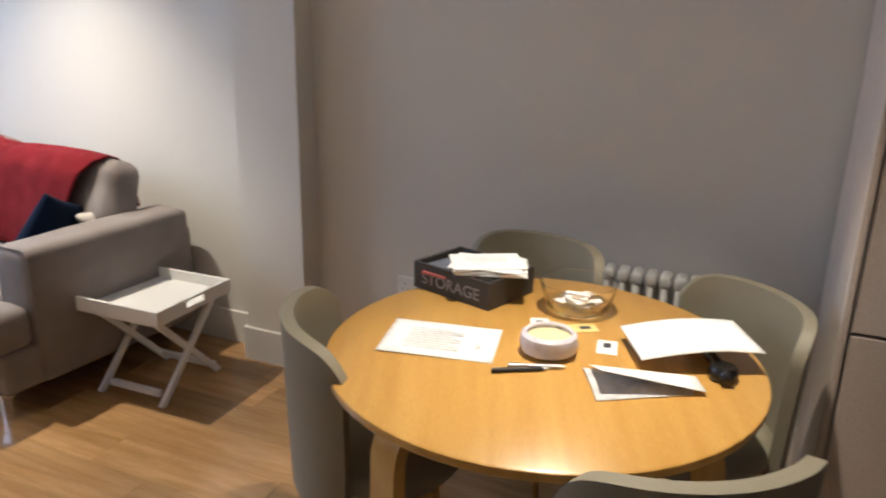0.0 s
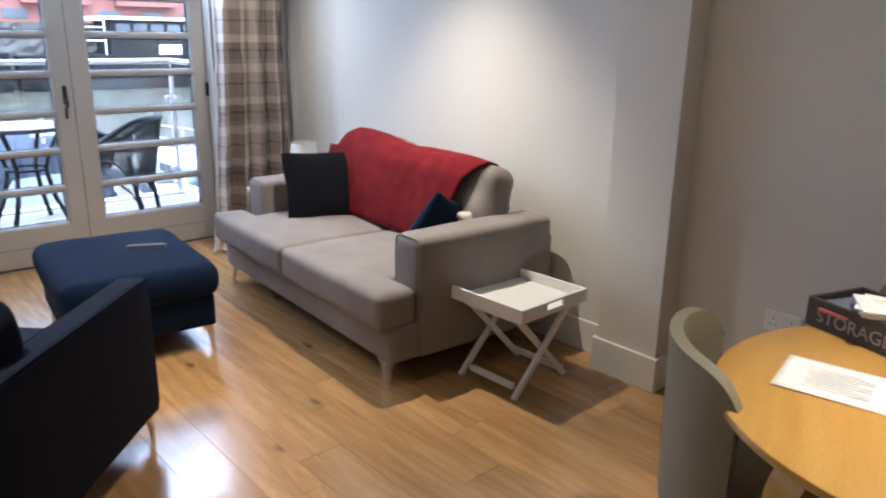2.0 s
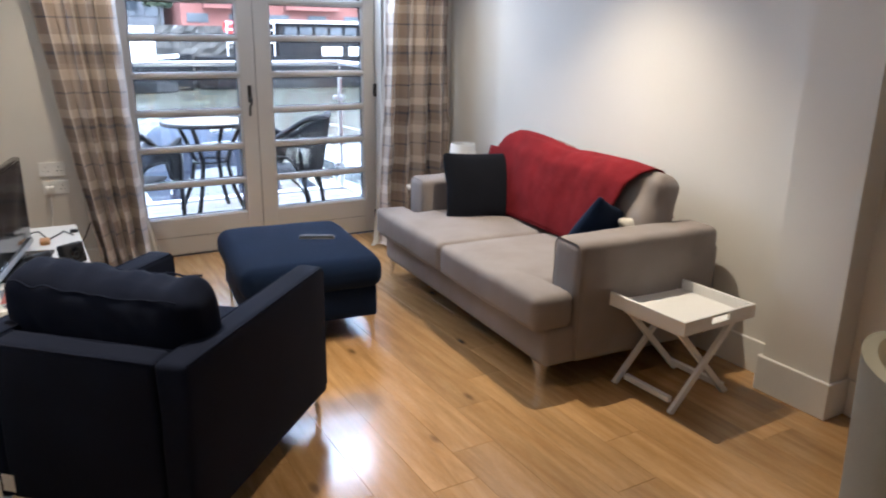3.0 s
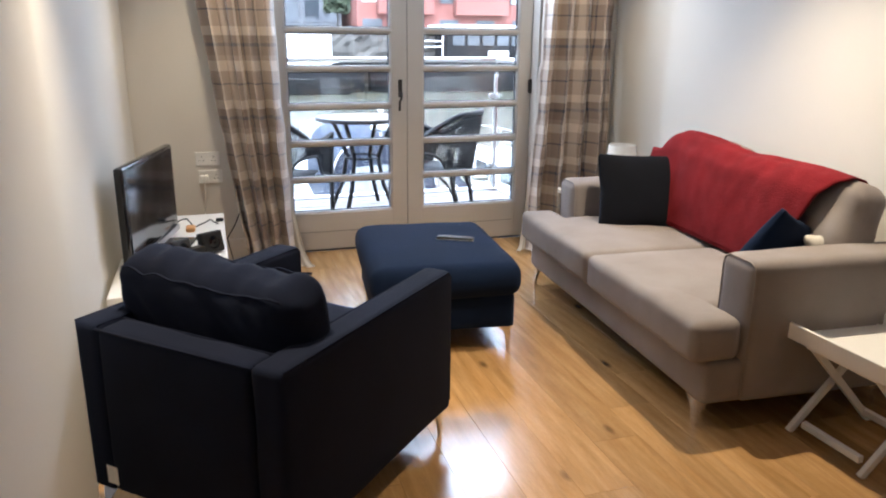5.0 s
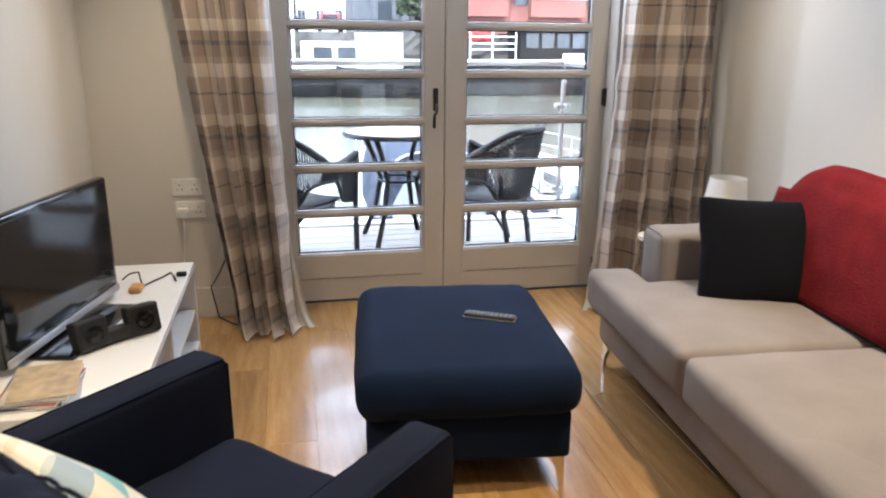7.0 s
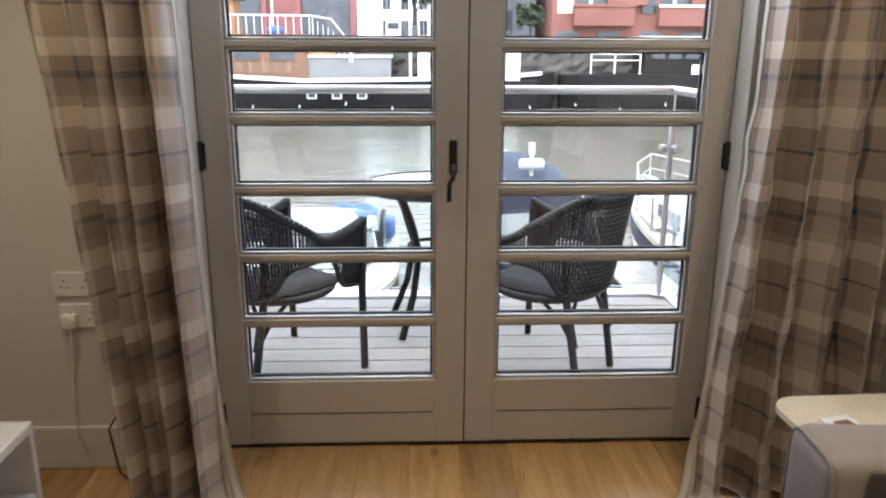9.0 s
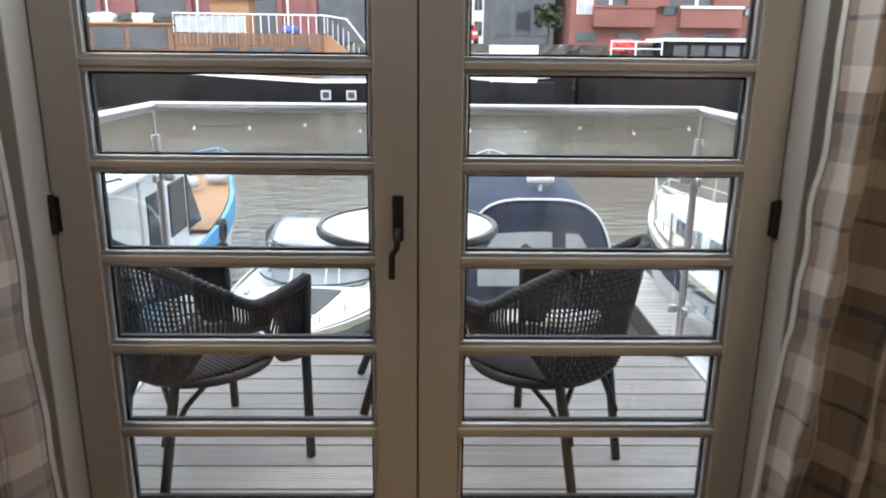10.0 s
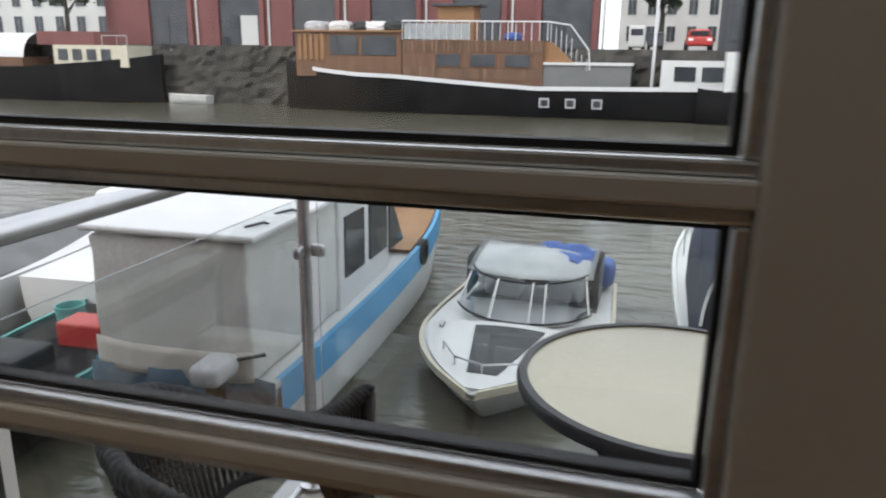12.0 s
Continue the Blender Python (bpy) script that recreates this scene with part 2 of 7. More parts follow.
def tartan_material():
    """Checked curtain cloth: bands of cream, taupe and navy in both directions of the cloth."""
    m = bpy.data.materials.new("tartan_cloth")
    m.use_nodes = True
    nt = m.node_tree
    b = nt.nodes["Principled BSDF"]
    uv = nt.nodes.new("ShaderNodeUVMap")
    uv.uv_map = "cloth"
    sep = nt.nodes.new("ShaderNodeSeparateXYZ")
    nt.links.new(uv.outputs[0], sep.inputs[0])
    base, pale, mid, navy = (0.315, 0.252, 0.21), (0.585, 0.515, 0.45), (0.20, 0.15, 0.12), (0.012, 0.026, 0.066)
    bands = ((0.0, base), (0.12, pale), (0.26, base), (0.33, mid), (0.45, navy), (0.50, mid), (0.60, pale), (0.72, base), (0.93, navy), (0.955, base))
    outs = []
    for axis, period in (("X", 0.36), ("Y", 0.43)):
        dv = nt.nodes.new("ShaderNodeMath")
        dv.operation = 'DIVIDE'
        dv.inputs[1].default_value = period
        nt.links.new(sep.outputs[axis], dv.inputs[0])
        fr = nt.nodes.new("ShaderNodeMath")
        fr.operation = 'FRACT'
        nt.links.new(dv.outputs[0], fr.inputs[0])
        rp = nt.nodes.new("ShaderNodeValToRGB")
        rp.color_ramp.interpolation = 'CONSTANT'
        els = rp.color_ramp.elements
        els[0].position, els[0].color = bands[0][0], (*bands[0][1], 1)
        els[1].position, els[1].color = bands[1][0], (*bands[1][1], 1)
        for pos, col in bands[2:]:
            els.new(pos).color = (*col, 1)
        nt.links.new(fr.outputs[0], rp.inputs[0])
        outs.append(rp.outputs[0])
    mix = nt.nodes.new("ShaderNodeMix")
    mix.data_type = 'RGBA'
    mix.inputs[0].default_value = 0.52
    nt.links.new(outs[0], mix.inputs[6])
    nt.links.new(outs[1], mix.inputs[7])
    nz = nt.nodes.new("ShaderNodeTexNoise")
    nz.inputs["Scale"].default_value, nz.inputs["Detail"].default_value = 420, 2
    nt.links.new(uv.outputs[0], nz.inputs["Vector"])
    hs = nt.nodes.new("ShaderNodeHueSaturation")
    vr = nt.nodes.new("ShaderNodeMapRange")
    vr.inputs[3].default_value, vr.inputs[4].default_value = 0.90, 1.30
    nt.links.new(nz.outputs[0], vr.inputs[0])
    nt.links.new(vr.outputs[0], hs.inputs["Value"])
    nt.links.new(mix.outputs[2], hs.inputs["Color"])
    nt.links.new(hs.outputs[0], b.inputs["Base Color"])
    b.inputs["Roughness"].default_value = 0.75
    b.inputs["Sheen Weight"].default_value = 0.3
    bp = nt.nodes.new("ShaderNodeBump")
    bp.inputs["Strength"].default_value, bp.inputs["Distance"].default_value = 0.25, 0.002
    nt.links.new(nz.outputs[0], bp.inputs["Height"])
    nt.links.new(bp.outputs[0], b.inputs["Normal"])
    return m


def triangle_material():
    """Cushion cloth printed with a patchwork of pale, teal and grey triangles."""
    m = bpy.data.materials.new("triangle_print_cloth")
    m.use_nodes = True
    nt = m.node_tree
    tc = nt.nodes.new("ShaderNodeTexCoord")
    mp = nt.nodes.new("ShaderNodeMapping")
    mp.inputs["Scale"].default_value = (13, 13, 13)
    nt.links.new(tc.outputs["Object"], mp.inputs["Vector"])
    fl = nt.nodes.new("ShaderNodeVectorMath")
    fl.operation = 'FLOOR'
    fr = nt.nodes.new("ShaderNodeVectorMath")
    fr.operation = 'FRACTION'
    nt.links.new(mp.outputs[0], fl.inputs[0])
    nt.links.new(mp.outputs[0], fr.inputs[0])
    sp = nt.nodes.new("ShaderNodeSeparateXYZ")
    nt.links.new(fr.outputs[0], sp.inputs[0])
    gt = nt.nodes.new("ShaderNodeMath")
    gt.operation = 'GREATER_THAN'
    nt.links.new(sp.outputs[0], gt.inputs[0])
    nt.links.new(sp.outputs[2], gt.inputs[1])
    s2 = nt.nodes.new("ShaderNodeSeparateXYZ")
    nt.links.new(fl.outputs[0], s2.inputs[0])
    cb = nt.nodes.new("ShaderNodeCombineXYZ")
    nt.links.new(s2.outputs[0], cb.inputs[0])
    nt.links.new(gt.outputs[0], cb.inputs[1])
    nt.links.new(s2.outputs[2], cb.inputs[2])
    wn2 = nt.nodes.new("ShaderNodeTexWhiteNoise")
    nt.links.new(cb.outputs[0], wn2.inputs["Vector"])
    rp = nt.nodes.new("ShaderNodeValToRGB")
    rp.color_ramp.interpolation = 'CONSTANT'
    els = rp.color_ramp.elements
    els[0].position, els[0].color = 0.0, (0.62, 0.59, 0.52, 1)
    els[1].position, els[1].color = 0.35, (0.42, 0.46, 0.46, 1)
    for pos, col in ((0.52, (0.16, 0.36, 0.38, 1)), (0.66, (0.55, 0.50, 0.40, 1)), (0.82, (0.25, 0.32, 0.38, 1))):
        els.new(pos).color = col
    nt.links.new(wn2.outputs["Value"], rp.inputs[0])
    b = nt.nodes["Principled BSDF"]
    nt.links.new(rp.outputs[0], b.inputs["Base Color"])
    b.inputs["Roughness"].default_value = 0.9
    return m


WALL = surface("wall_paint", (0.70, 0.67, 0.61), (0.73, 0.70, 0.645), scale=1.2, rough=0.75, bump=0.04, fine=260, grain=0.02)
WHITE_WOOD = surface("white_gloss_paint", (0.74, 0.72, 0.68), (0.78, 0.76, 0.72), scale=4, rough=0.32, bump=0.02, fine=90, grain=0.02)
DOOR_PAINT = surface("door_paint", (0.60, 0.565, 0.51), (0.63, 0.595, 0.54), scale=3, rough=0.4, bump=0.015, fine=160, grain=0.015)
CEIL = surface("ceiling_paint", (0.78, 0.77, 0.74), scale=2, rough=0.9, bump=0.05, fine=200)
GLASS = glass("window_glass")
GASKET = surface("black_rubber", (0.015, 0.015, 0.016), rough=0.6, bump=0.05)
BEAD = surface("aluminium_bead", (0.62, 0.62, 0.62), rough=0.3, metal=0.85, bump=0.02)
STEEL = surface("brushed_steel", (0.55, 0.55, 0.55), rough=0.28, metal=1.0, bump=0.04, stretch=(1, 1, 12))
CHROME = surface("chrome", (0.75, 0.75, 0.76), rough=0.12, metal=1.0, bump=0.0)
BRONZE = surface("dark_bronze", (0.045, 0.04, 0.035), rough=0.45, metal=0.6, bump=0.05)
OAK = oak_material("oak_boards", (0.36, 0.20, 0.070), (0.46, 0.275, 0.112), 0.22, 0.45)
SUBFLOOR = surface("floor_joint", (0.09, 0.055, 0.03), rough=0.7)
GREY_CLOTH = surface("grey_velour", (0.225, 0.195, 0.182), (0.29, 0.256, 0.242), scale=3.5, rough=0.9, bump=0.22, fine=420, spec=0.3)
NAVY_CLOTH = surface("navy_wool", (0.0043, 0.0068, 0.0185), (0.0068, 0.0104, 0.0265), scale=4, rough=0.95, bump=0.2, fine=480, spec=0.2)
NAVY_CUSHION = surface("dark_navy_cushion_cloth", (0.004, 0.0048, 0.008), (0.006, 0.007, 0.012), scale=5, rough=0.95, bump=0.3, fine=350, spec=0.2)
BLUE_VELVET = surface("ottoman_blue_cloth", (0.0035, 0.010, 0.031), (0.0055, 0.014, 0.041), scale=3, rough=0.92, bump=0.2, fine=480, spec=0.2)
RED_WOOL = surface("red_woven_wool", (0.125, 0.006, 0.009), (0.18, 0.011, 0.015), scale=9, rough=0.95, bump=0.9, fine=150, spec=0.2)
WHITE_SATIN = surface("white_satin_paint", (0.80, 0.79, 0.77), (0.83, 0.82, 0.80), scale=5, rough=0.35, bump=0.01, grain=0.015)
TARTAN = tartan_material()
LINING = surface("curtain_lining", (0.56, 0.53, 0.48), rough=0.85, bump=0.1, fine=300)
BLACK_GLOSS = surface("black_gloss_plastic", (0.008, 0.008, 0.009), rough=0.08, bump=0.0)
BLACK_MATT = surface("black_matt_plastic", (0.012, 0.012, 0.013), rough=0.5, bump=0.1, fine=300)
SILVER = surface("silver_plastic", (0.42, 0.42, 0.43), rough=0.35, metal=0.6, bump=0.02)
WHITE_PLASTIC = surface("white_plastic", (0.80, 0.79, 0.76), rough=0.35, bump=0.0)
PAPER = surface("white_paper", (0.80, 0.80, 0.80), (0.84, 0.84, 0.83), scale=8, rough=0.8, bump=0.05)
INK = surface("grey_print", (0.60, 0.60, 0.61), rough=0.8, bump=0.0)
DARK_INK = surface("dark_print", (0.05, 0.05, 0.055), rough=0.7, bump=0.0)
BEECH = surface("beech_veneer", (0.50, 0.275, 0.05), (0.58, 0.34, 0.075), scale=2.5, rough=0.28, bump=0.02, fine=45, stretch=(1, 10, 4), coat=0.2)
TAUPE_HIDE = surface("taupe_leatherette", (0.235, 0.212, 0.150), (0.275, 0.248, 0.18), scale=5, rough=0.5, bump=0.12, fine=300)
CABINET = surface("cream_laminate", (0.60, 0.52, 0.45), (0.63, 0.55, 0.48), scale=3, rough=0.4, bump=0.02)
SHADE_CLOTH = surface("white_lamp_shade", (0.82, 0.80, 0.76), rough=0.8, bump=0.1, fine=300)

# ---- the room ----
X0, X1 = 0.24, 3.43          # living room walls
HALL_X, NIB_Y = 0.345, 3.25  # the wall beside the way in ends here
Y_BACK, Y_FRONT = -2.2, 6.22
DOOR_Y, DOOR_L, DOOR_R, DOOR_MID = 6.35, 1.09, 2.925, 2.0075


def wall(name, label, *boxes):
    bm = bmnew()
    for b in boxes:
        plain(bm, *b)
    return tagged(part(name, bm, WALL), label, "wall", kind="structure")


wall("wall_west", "cream painted plaster wall behind the television", (X0 - 0.2, X0, NIB_Y, Y_FRONT, 0, CEILING), (X0 - 0.2, HALL_X, Y_BACK - 0.2, NIB_Y, 0, CEILING))
wall("wall_east", "cream painted plaster wall behind the sofa and the dining table", (X1, X1 + 0.25, Y_BACK - 0.2, 5.41, 0, CEILING), (X1 + 0.1, X1 + 0.25, 5.41, Y_FRONT, 0, CEILING))
wall("wall_column", "cream painted square column standing proud of the wall", (3.30, X1, 2.692, 3.01, 0, CEILING))
wall("wall_north", "cream painted plaster wall round the balcony doors", (X0 - 0.2, DOOR_L - 0.07, Y_FRONT, Y_FRONT + 0.3, 0, CEILING),
     (DOOR_R + 0.07, X1 + 0.25, Y_FRONT, Y_FRONT + 0.3, 0, CEILING), (DOOR_L - 0.07, DOOR_R + 0.07, Y_FRONT, Y_FRONT + 0.3, 2.2, CEILING))
wall("wall_south", "cream painted plaster wall behind the kitchen", (X0 - 0.2, X1 + 0.25, Y_BACK - 0.2, Y_BACK, 0, CEILING))
ceil_bm = bmnew()
plain(ceil_bm, X0 - 0.2, X1 + 0.25, Y_BACK - 0.2, Y_FRONT + 0.3, CEILING, CEILING + 0.2)
tagged(part("ceiling", ceil_bm, CEIL), "plain white painted ceiling with recessed downlights", "ceiling", kind="structure")


def skirting(name, pts):
    """A tall white skirting board with a chamfered top, along a wall's foot."""
    bm = bmnew()
    for x0, x1, y0, y1 in pts:
        span(bm, x0, x1, y0, y1, 0, 0.165, r=0.005)
    return tagged(part(name, bm, WHITE_WOOD), "tall white painted skirting board", "skirting board", kind="structure")


skirting("baseboard_east", [(X1 - 0.016, X1 - 0.001, 3.028, 5.41), (X1 - 0.016, X1 - 0.001, -0.5, 2.674)])
skirting("baseboard_column", [(3.282, 3.299, 2.675, 3.027), (3.30, X1 - 0.002, 3.011, 3.026), (3.30, X1 - 0.002, 2.676, 2.691)])
skirting("baseboard_west", [(X0 + 0.001, X0 + 0.017, NIB_Y + 0.001, Y_FRONT - 0.001), (HALL_X + 0.001, HALL_X + 0.017, Y_BACK, NIB_Y)])
skirting("baseboard_north", [(X0 + 0.018, DOOR_L - 0.072, Y_FRONT - 0.017, Y_FRONT - 0.001), (DOOR_R + 0.072, X1 + 0.098, Y_FRONT - 0.017, Y_FRONT - 0.001)])


def downlight(x, y, watts, cone):
    ob = thing("ceiling_downlight", "small round white recessed ceiling downlight, lit", "ceiling light", (x, y, CEILING), group="recessed downlights")
    part("rim", lathe(bmnew(), [(0.028, -0.004), (0.045, -0.004), (0.045, -0.001), (0.03, -0.001)], 24, ring=True), WHITE_PLASTIC, ob)
    part("lens", lathe(bmnew(), [(0.0265, -0.0022), (0.0265, -0.0012)], 20), LENS, ob)
    lamp = new("downlight_lamp", bpy.data.lights.new("downlight_lamp", 'SPOT'))
    lamp.data.energy, lamp.data.color = watts, WARM
    lamp.data.spot_size, lamp.data.spot_blend, lamp.data.shadow_soft_size = radians(cone), 1.0, 0.025
    lamp.parent = ob
    lamp.location = (0, 0, -0.04)


LENS = glowing("lamp_glass", (1.0, 0.85, 0.66), 8)
for x, y, w, cone in DOWNLIGHTS:
    downlight(x, y, w, cone)

# ---- balcony doors ----
PANE_Z = [0.284 + 0.2462 * i for i in range(8)]
PANE_H = 0.203


def door_leaf(name, xa, xb, pane_a, pane_b, label):
    ob = thing(name, label, "door", (0, 0, 0), kind="structure")
    y0, y1 = DOOR_Y - 0.022, DOOR_Y + 0.034
    bm = bmnew()
    span(bm, xa, pane_a - 0.012, y0, y1, 0.012, 2.19, r=0.004)
    span(bm, pane_b + 0.012, xb, y0, y1, 0.012, 2.19, r=0.004)
    span(bm, pane_a - 0.014, pane_b + 0.014, y0 + 0.001, y1 - 0.001, 0.013, PANE_Z[0] - 0.012, r=0.004)
    part("leaf_frame", bm, DOOR_PAINT, ob)
    for i in range(1, 9):
        z0 = PANE_Z[0] + 0.2462 * i
        bm = span(bmnew(), pane_a - 0.013, pane_b + 0.013, y0 + 0.002, y1 - 0.002, z0 - 0.0432 + 0.012, 2.188 if i == 8 else z0 - 0.012, r=0.003)
        part("glazing_bar" if i < 8 else "top_rail", bm, DOOR_PAINT, ob)
    # dark strip on the flat panel stands in for shade in a groove
    part("panel_groove", plain(bmnew(), pane_a, pane_b, y0 - 0.0008, y0 + 0.002, 0.139, 0.1412), GASKET, ob)
    for z in PANE_Z:
        bm = bmnew()
        for q in ((pane_a - 0.012, pane_b + 0.012, z - 0.012, z), (pane_a - 0.012, pane_b + 0.012, z + PANE_H, z + PANE_H + 0.012), (pane_a - 0.012, pane_a, z, z + PANE_H), (pane_b, pane_b + 0.012, z, z + PANE_H)):
            span(bm, q[0], q[1], DOOR_Y - 0.012, DOOR_Y + 0.004, q[2], q[3], r=0.003)
        part("glazing_bead", bm, BEAD, ob)
        bm = bmnew()
        for q in ((pane_a, pane_b, z, z + 0.006), (pane_a, pane_b, z + PANE_H - 0.006, z + PANE_H), (pane_a, pane_a + 0.006, z + 0.006, z + PANE_H - 0.006), (pane_b - 0.006, pane_b, z + 0.006, z + PANE_H - 0.006)):
            plain(bm, q[0], q[1], DOOR_Y + 0.004, DOOR_Y + 0.022, q[2], q[3])
        part("gasket", bm, GASKET, ob)
        pane = part("pane", plain(bmnew(), pane_a - 0.003, pane_b + 0.003, DOOR_Y + 0.006, DOOR_Y + 0.010, z - 0.003, z + PANE_H + 0.003), GLASS, ob)
        pane.visible_shadow = False
    return ob


left_leaf = door_leaf("door_1", DOOR_L, DOOR_MID - 0.002, 1.205, 1.885, "closed white glazed balcony door leaf with horizontal bars and a lever handle")
right_leaf = door_leaf("door_2", DOOR_MID + 0.002, DOOR_R, 2.130, 2.818, "closed white glazed balcony door leaf with horizontal bars")
part("meeting_strip", plain(bmnew(), DOOR_MID - 0.02, DOOR_MID + 0.0195, DOOR_Y + 0.0345, DOOR_Y + 0.045, 0.012, 2.19), DOOR_PAINT, left_leaf)
part("meeting_seal", plain(bmnew(), DOOR_MID - 0.0018, DOOR_MID + 0.0018, DOOR_Y - 0.012, DOOR_Y + 0.0344, 0.012, 2.19), GASKET, left_leaf)
yf = DOOR_Y - 0.022
bm = span(bmnew(), 1.943, 1.971, yf - 0.010, yf, 1.055, 1.175, r=0.008, e=2)
for leaf, xa, xb in ((left_leaf, DOOR_L, DOOR_MID - 0.002), (right_leaf, DOOR_MID + 0.002, DOOR_R)):
    part("bottom_seal", plain(bmnew(), xa + 0.002, xb - 0.002, DOOR_Y - 0.016, DOOR_Y + 0.030, 0.0006, 0.0125), GASKET, leaf, "black seal under the leaf")
hb = part("handle_plate", bm, BRONZE, left_leaf, "dark bronze handle plate")
bm = tube(bmnew(), [(1.957, yf, 1.085), (1.957, yf - 0.045, 1.085)], 0.009, 10)
tube(bm, [(1.957, yf - 0.043, 1.088), (1.955, yf - 0.047, 1.05), (1.943, yf - 0.047, 1.03), (1.942, yf - 0.045, 0.968)], 0.0085, 10)
part("lever", bm, BRONZE, left_leaf, "dark bronze lever handle", smooth=True)
for leaf, x in ((left_leaf, DOOR_L), (right_leaf, DOOR_R)):
    for z in (0.14, 1.12, 2.05):
        bm = tube(bmnew(), [(x, yf - 0.006, z - 0.05), (x, yf - 0.006, z + 0.05)], 0.010, 10)
        plain(bm, x - 0.018, x + 0.018, yf - 0.003, yf, z - 0.045, z + 0.045)
        part("hinge", bm, BRONZE, leaf, "dark metal hinge")
# frame of the doorway: jambs, head, threshold
fr = thing("door_frame", "white painted timber frame round the balcony doors", "door frame", kind="structure")
for xa, xb in ((DOOR_L - 0.07, DOOR_L - 0.004), (DOOR_R + 0.004, DOOR_R + 0.07)):
    part("jamb", span(bmnew(), xa, xb, Y_FRONT + 0.002, Y_FRONT + 0.28, 0.0, 2.2, r=0.004), DOOR_PAINT, fr)
part("head", span(bmnew(), DOOR_L - 0.004, DOOR_R + 0.004, Y_FRONT + 0.05, Y_FRONT + 0.28, 2.193, 2.2, r=0.002), DOOR_PAINT, fr)
part("threshold", span(bmnew(), DOOR_L - 0.004, DOOR_R + 0.004, DOOR_Y - 0.02, Y_FRONT + 0.30, 0.0, 0.0115, r=0.003), BRONZE, fr)
for xa, xb in ((DOOR_L - 0.13, DOOR_L - 0.071), (DOOR_R + 0.071, DOOR_R + 0.13)):
    part("architrave", span(bmnew(), xa, xb, Y_FRONT - 0.02, Y_FRONT - 0.001, 0.167, 2.24, r=0.005), WHITE_WOOD, fr)
for xa, xb in ((DOOR_L - 0.14, DOOR_L - 0.066), (DOOR_R + 0.066, DOOR_R + 0.14)):
    part("plinth_block", span(bmnew(), xa, xb, Y_FRONT - 0.03, Y_FRONT - 0.001, 0, 0.166, r=0.005), WHITE_WOOD, fr)

# ---- sofa ----
def leg_set(ob, spots, h, material, label=""):
    """Slim tapered metal corner legs: a plate and a blade that narrows to the floor."""
    for x, y in spots:
        bm = bmnew()
        sx, sy = (1 if x > 0 else -1), (1 if y > 0 else -1)
        a = [(x - sx * 0.07, y), (x, y), (x, y - sy * 0.07), (x - sx * 0.004, y - sy * 0.07), (x - sx * 0.004, y - sy * 0.004), (x - sx * 0.07, y - sy * 0.004)]
        b = [(x - sx * 0.016, y), (x, y), (x, y - sy * 0.016), (x - sx * 0.004, y - sy * 0.016), (x - sx * 0.004, y - sy * 0.004), (x - sx * 0.016, y - sy * 0.004)]
        mid = [((p[0] * 0.25 + q[0] * 0.75), (p[1] * 0.25 + q[1] * 0.75)) for p, q in zip(a, b)]
        rings = [[bm.verts.new((*p, z)) for p in ring] for ring, z in ((b, 0), (mid, h * 0.6), (a, h))]
        for r0, r1 in zip(rings, rings[1:]):
            for i in range(6):
                bm.faces.new((r0[i], r0[(i + 1) % 6], r1[(i + 1) % 6], r1[i]))
        bm.faces.new(rings[0])
        bm.faces.new(rings[-1])
        part("leg", bm, material, ob, label)


sofa = thing("sofa", "pale grey upholstered two-seat sofa with wide arms and metal legs", "sofa", (2.885, 4.345, 0), -3.5)
part("base", span(bmnew(), -0.43, 0.44, -0.93, 0.93, 0.115, 0.30, r=0.03, e=3, n=6, rough=0.004), GREY_CLOTH, sofa, smooth=True)
for s in (-1, 1):
    x0, x1, top = (-0.25, 0.455, 0.65) if s > 0 else (-0.285, 0.535, 0.675)
    part("arm", span(bmnew(), x0, x1, s * 0.845 - 0.1025, s * 0.845 + 0.1025, 0.115, top, r=0.04, e=4, n=6, puff=0.006, rough=0.004), GREY_CLOTH, sofa, smooth=True)
    for x in (x0 + 0.010,):
        yc = s * 0.845
        part("arm_piping", tube(bmnew(), [(x, yc - 0.098, 0.15), (x, yc - 0.098, top - 0.045), (x, yc - 0.086, top - 0.017), (x, yc - 0.06, top - 0.005), (x, yc + 0.06, top - 0.005), (x, yc + 0.086, top - 0.017), (x, yc + 0.098, top - 0.045), (x, yc + 0.098, 0.15)], 0.004, 6), GREY_CLOTH, sofa, smooth=True)
part("back_panel", span(bmnew(), 0.455, 0.555, -0.935, -0.70, 0.13, 0.585, r=0.03, e=3, n=4, rough=0.003), GREY_CLOTH, sofa, smooth=True)
part("back_frame", rbox(bmnew(), (0.405, 0, 0.37), (0.12, 1.89, 0.51), r=0.05, e=3, n=8, rough=0.004), GREY_CLOTH, sofa, smooth=True)
for s in (-1, 1):
    bm = rbox(bmnew(), (-0.10, s * 0.372, 0.375), (0.80, 0.738, 0.165), r=0.035, e=4, n=8, puff=0.016, rough=0.006)
    rbox(bm, (-0.395, s * 0.70, 0.375), (0.21, 0.47, 0.165), r=0.035, e=4, n=6, puff=0.008, rough=0.006)
    part("seat_cushion", bm, GREY_CLOTH, sofa, smooth=True)
LEAN = Matrix.Rotation(radians(17), 4, 'Y')
for yc, wd, zc in ((-0.425, 0.70, 0.69), (0.327, 0.66, 0.70)):
    part("back_cushion", rbox(bmnew(), (0.315, yc, zc), (0.18, wd, 0.44 if yc < 0 else 0.46), r=0.07, e=5, n=12, puff=0.014, rough=0.024, m=LEAN), GREY_CLOTH, sofa, smooth=True)
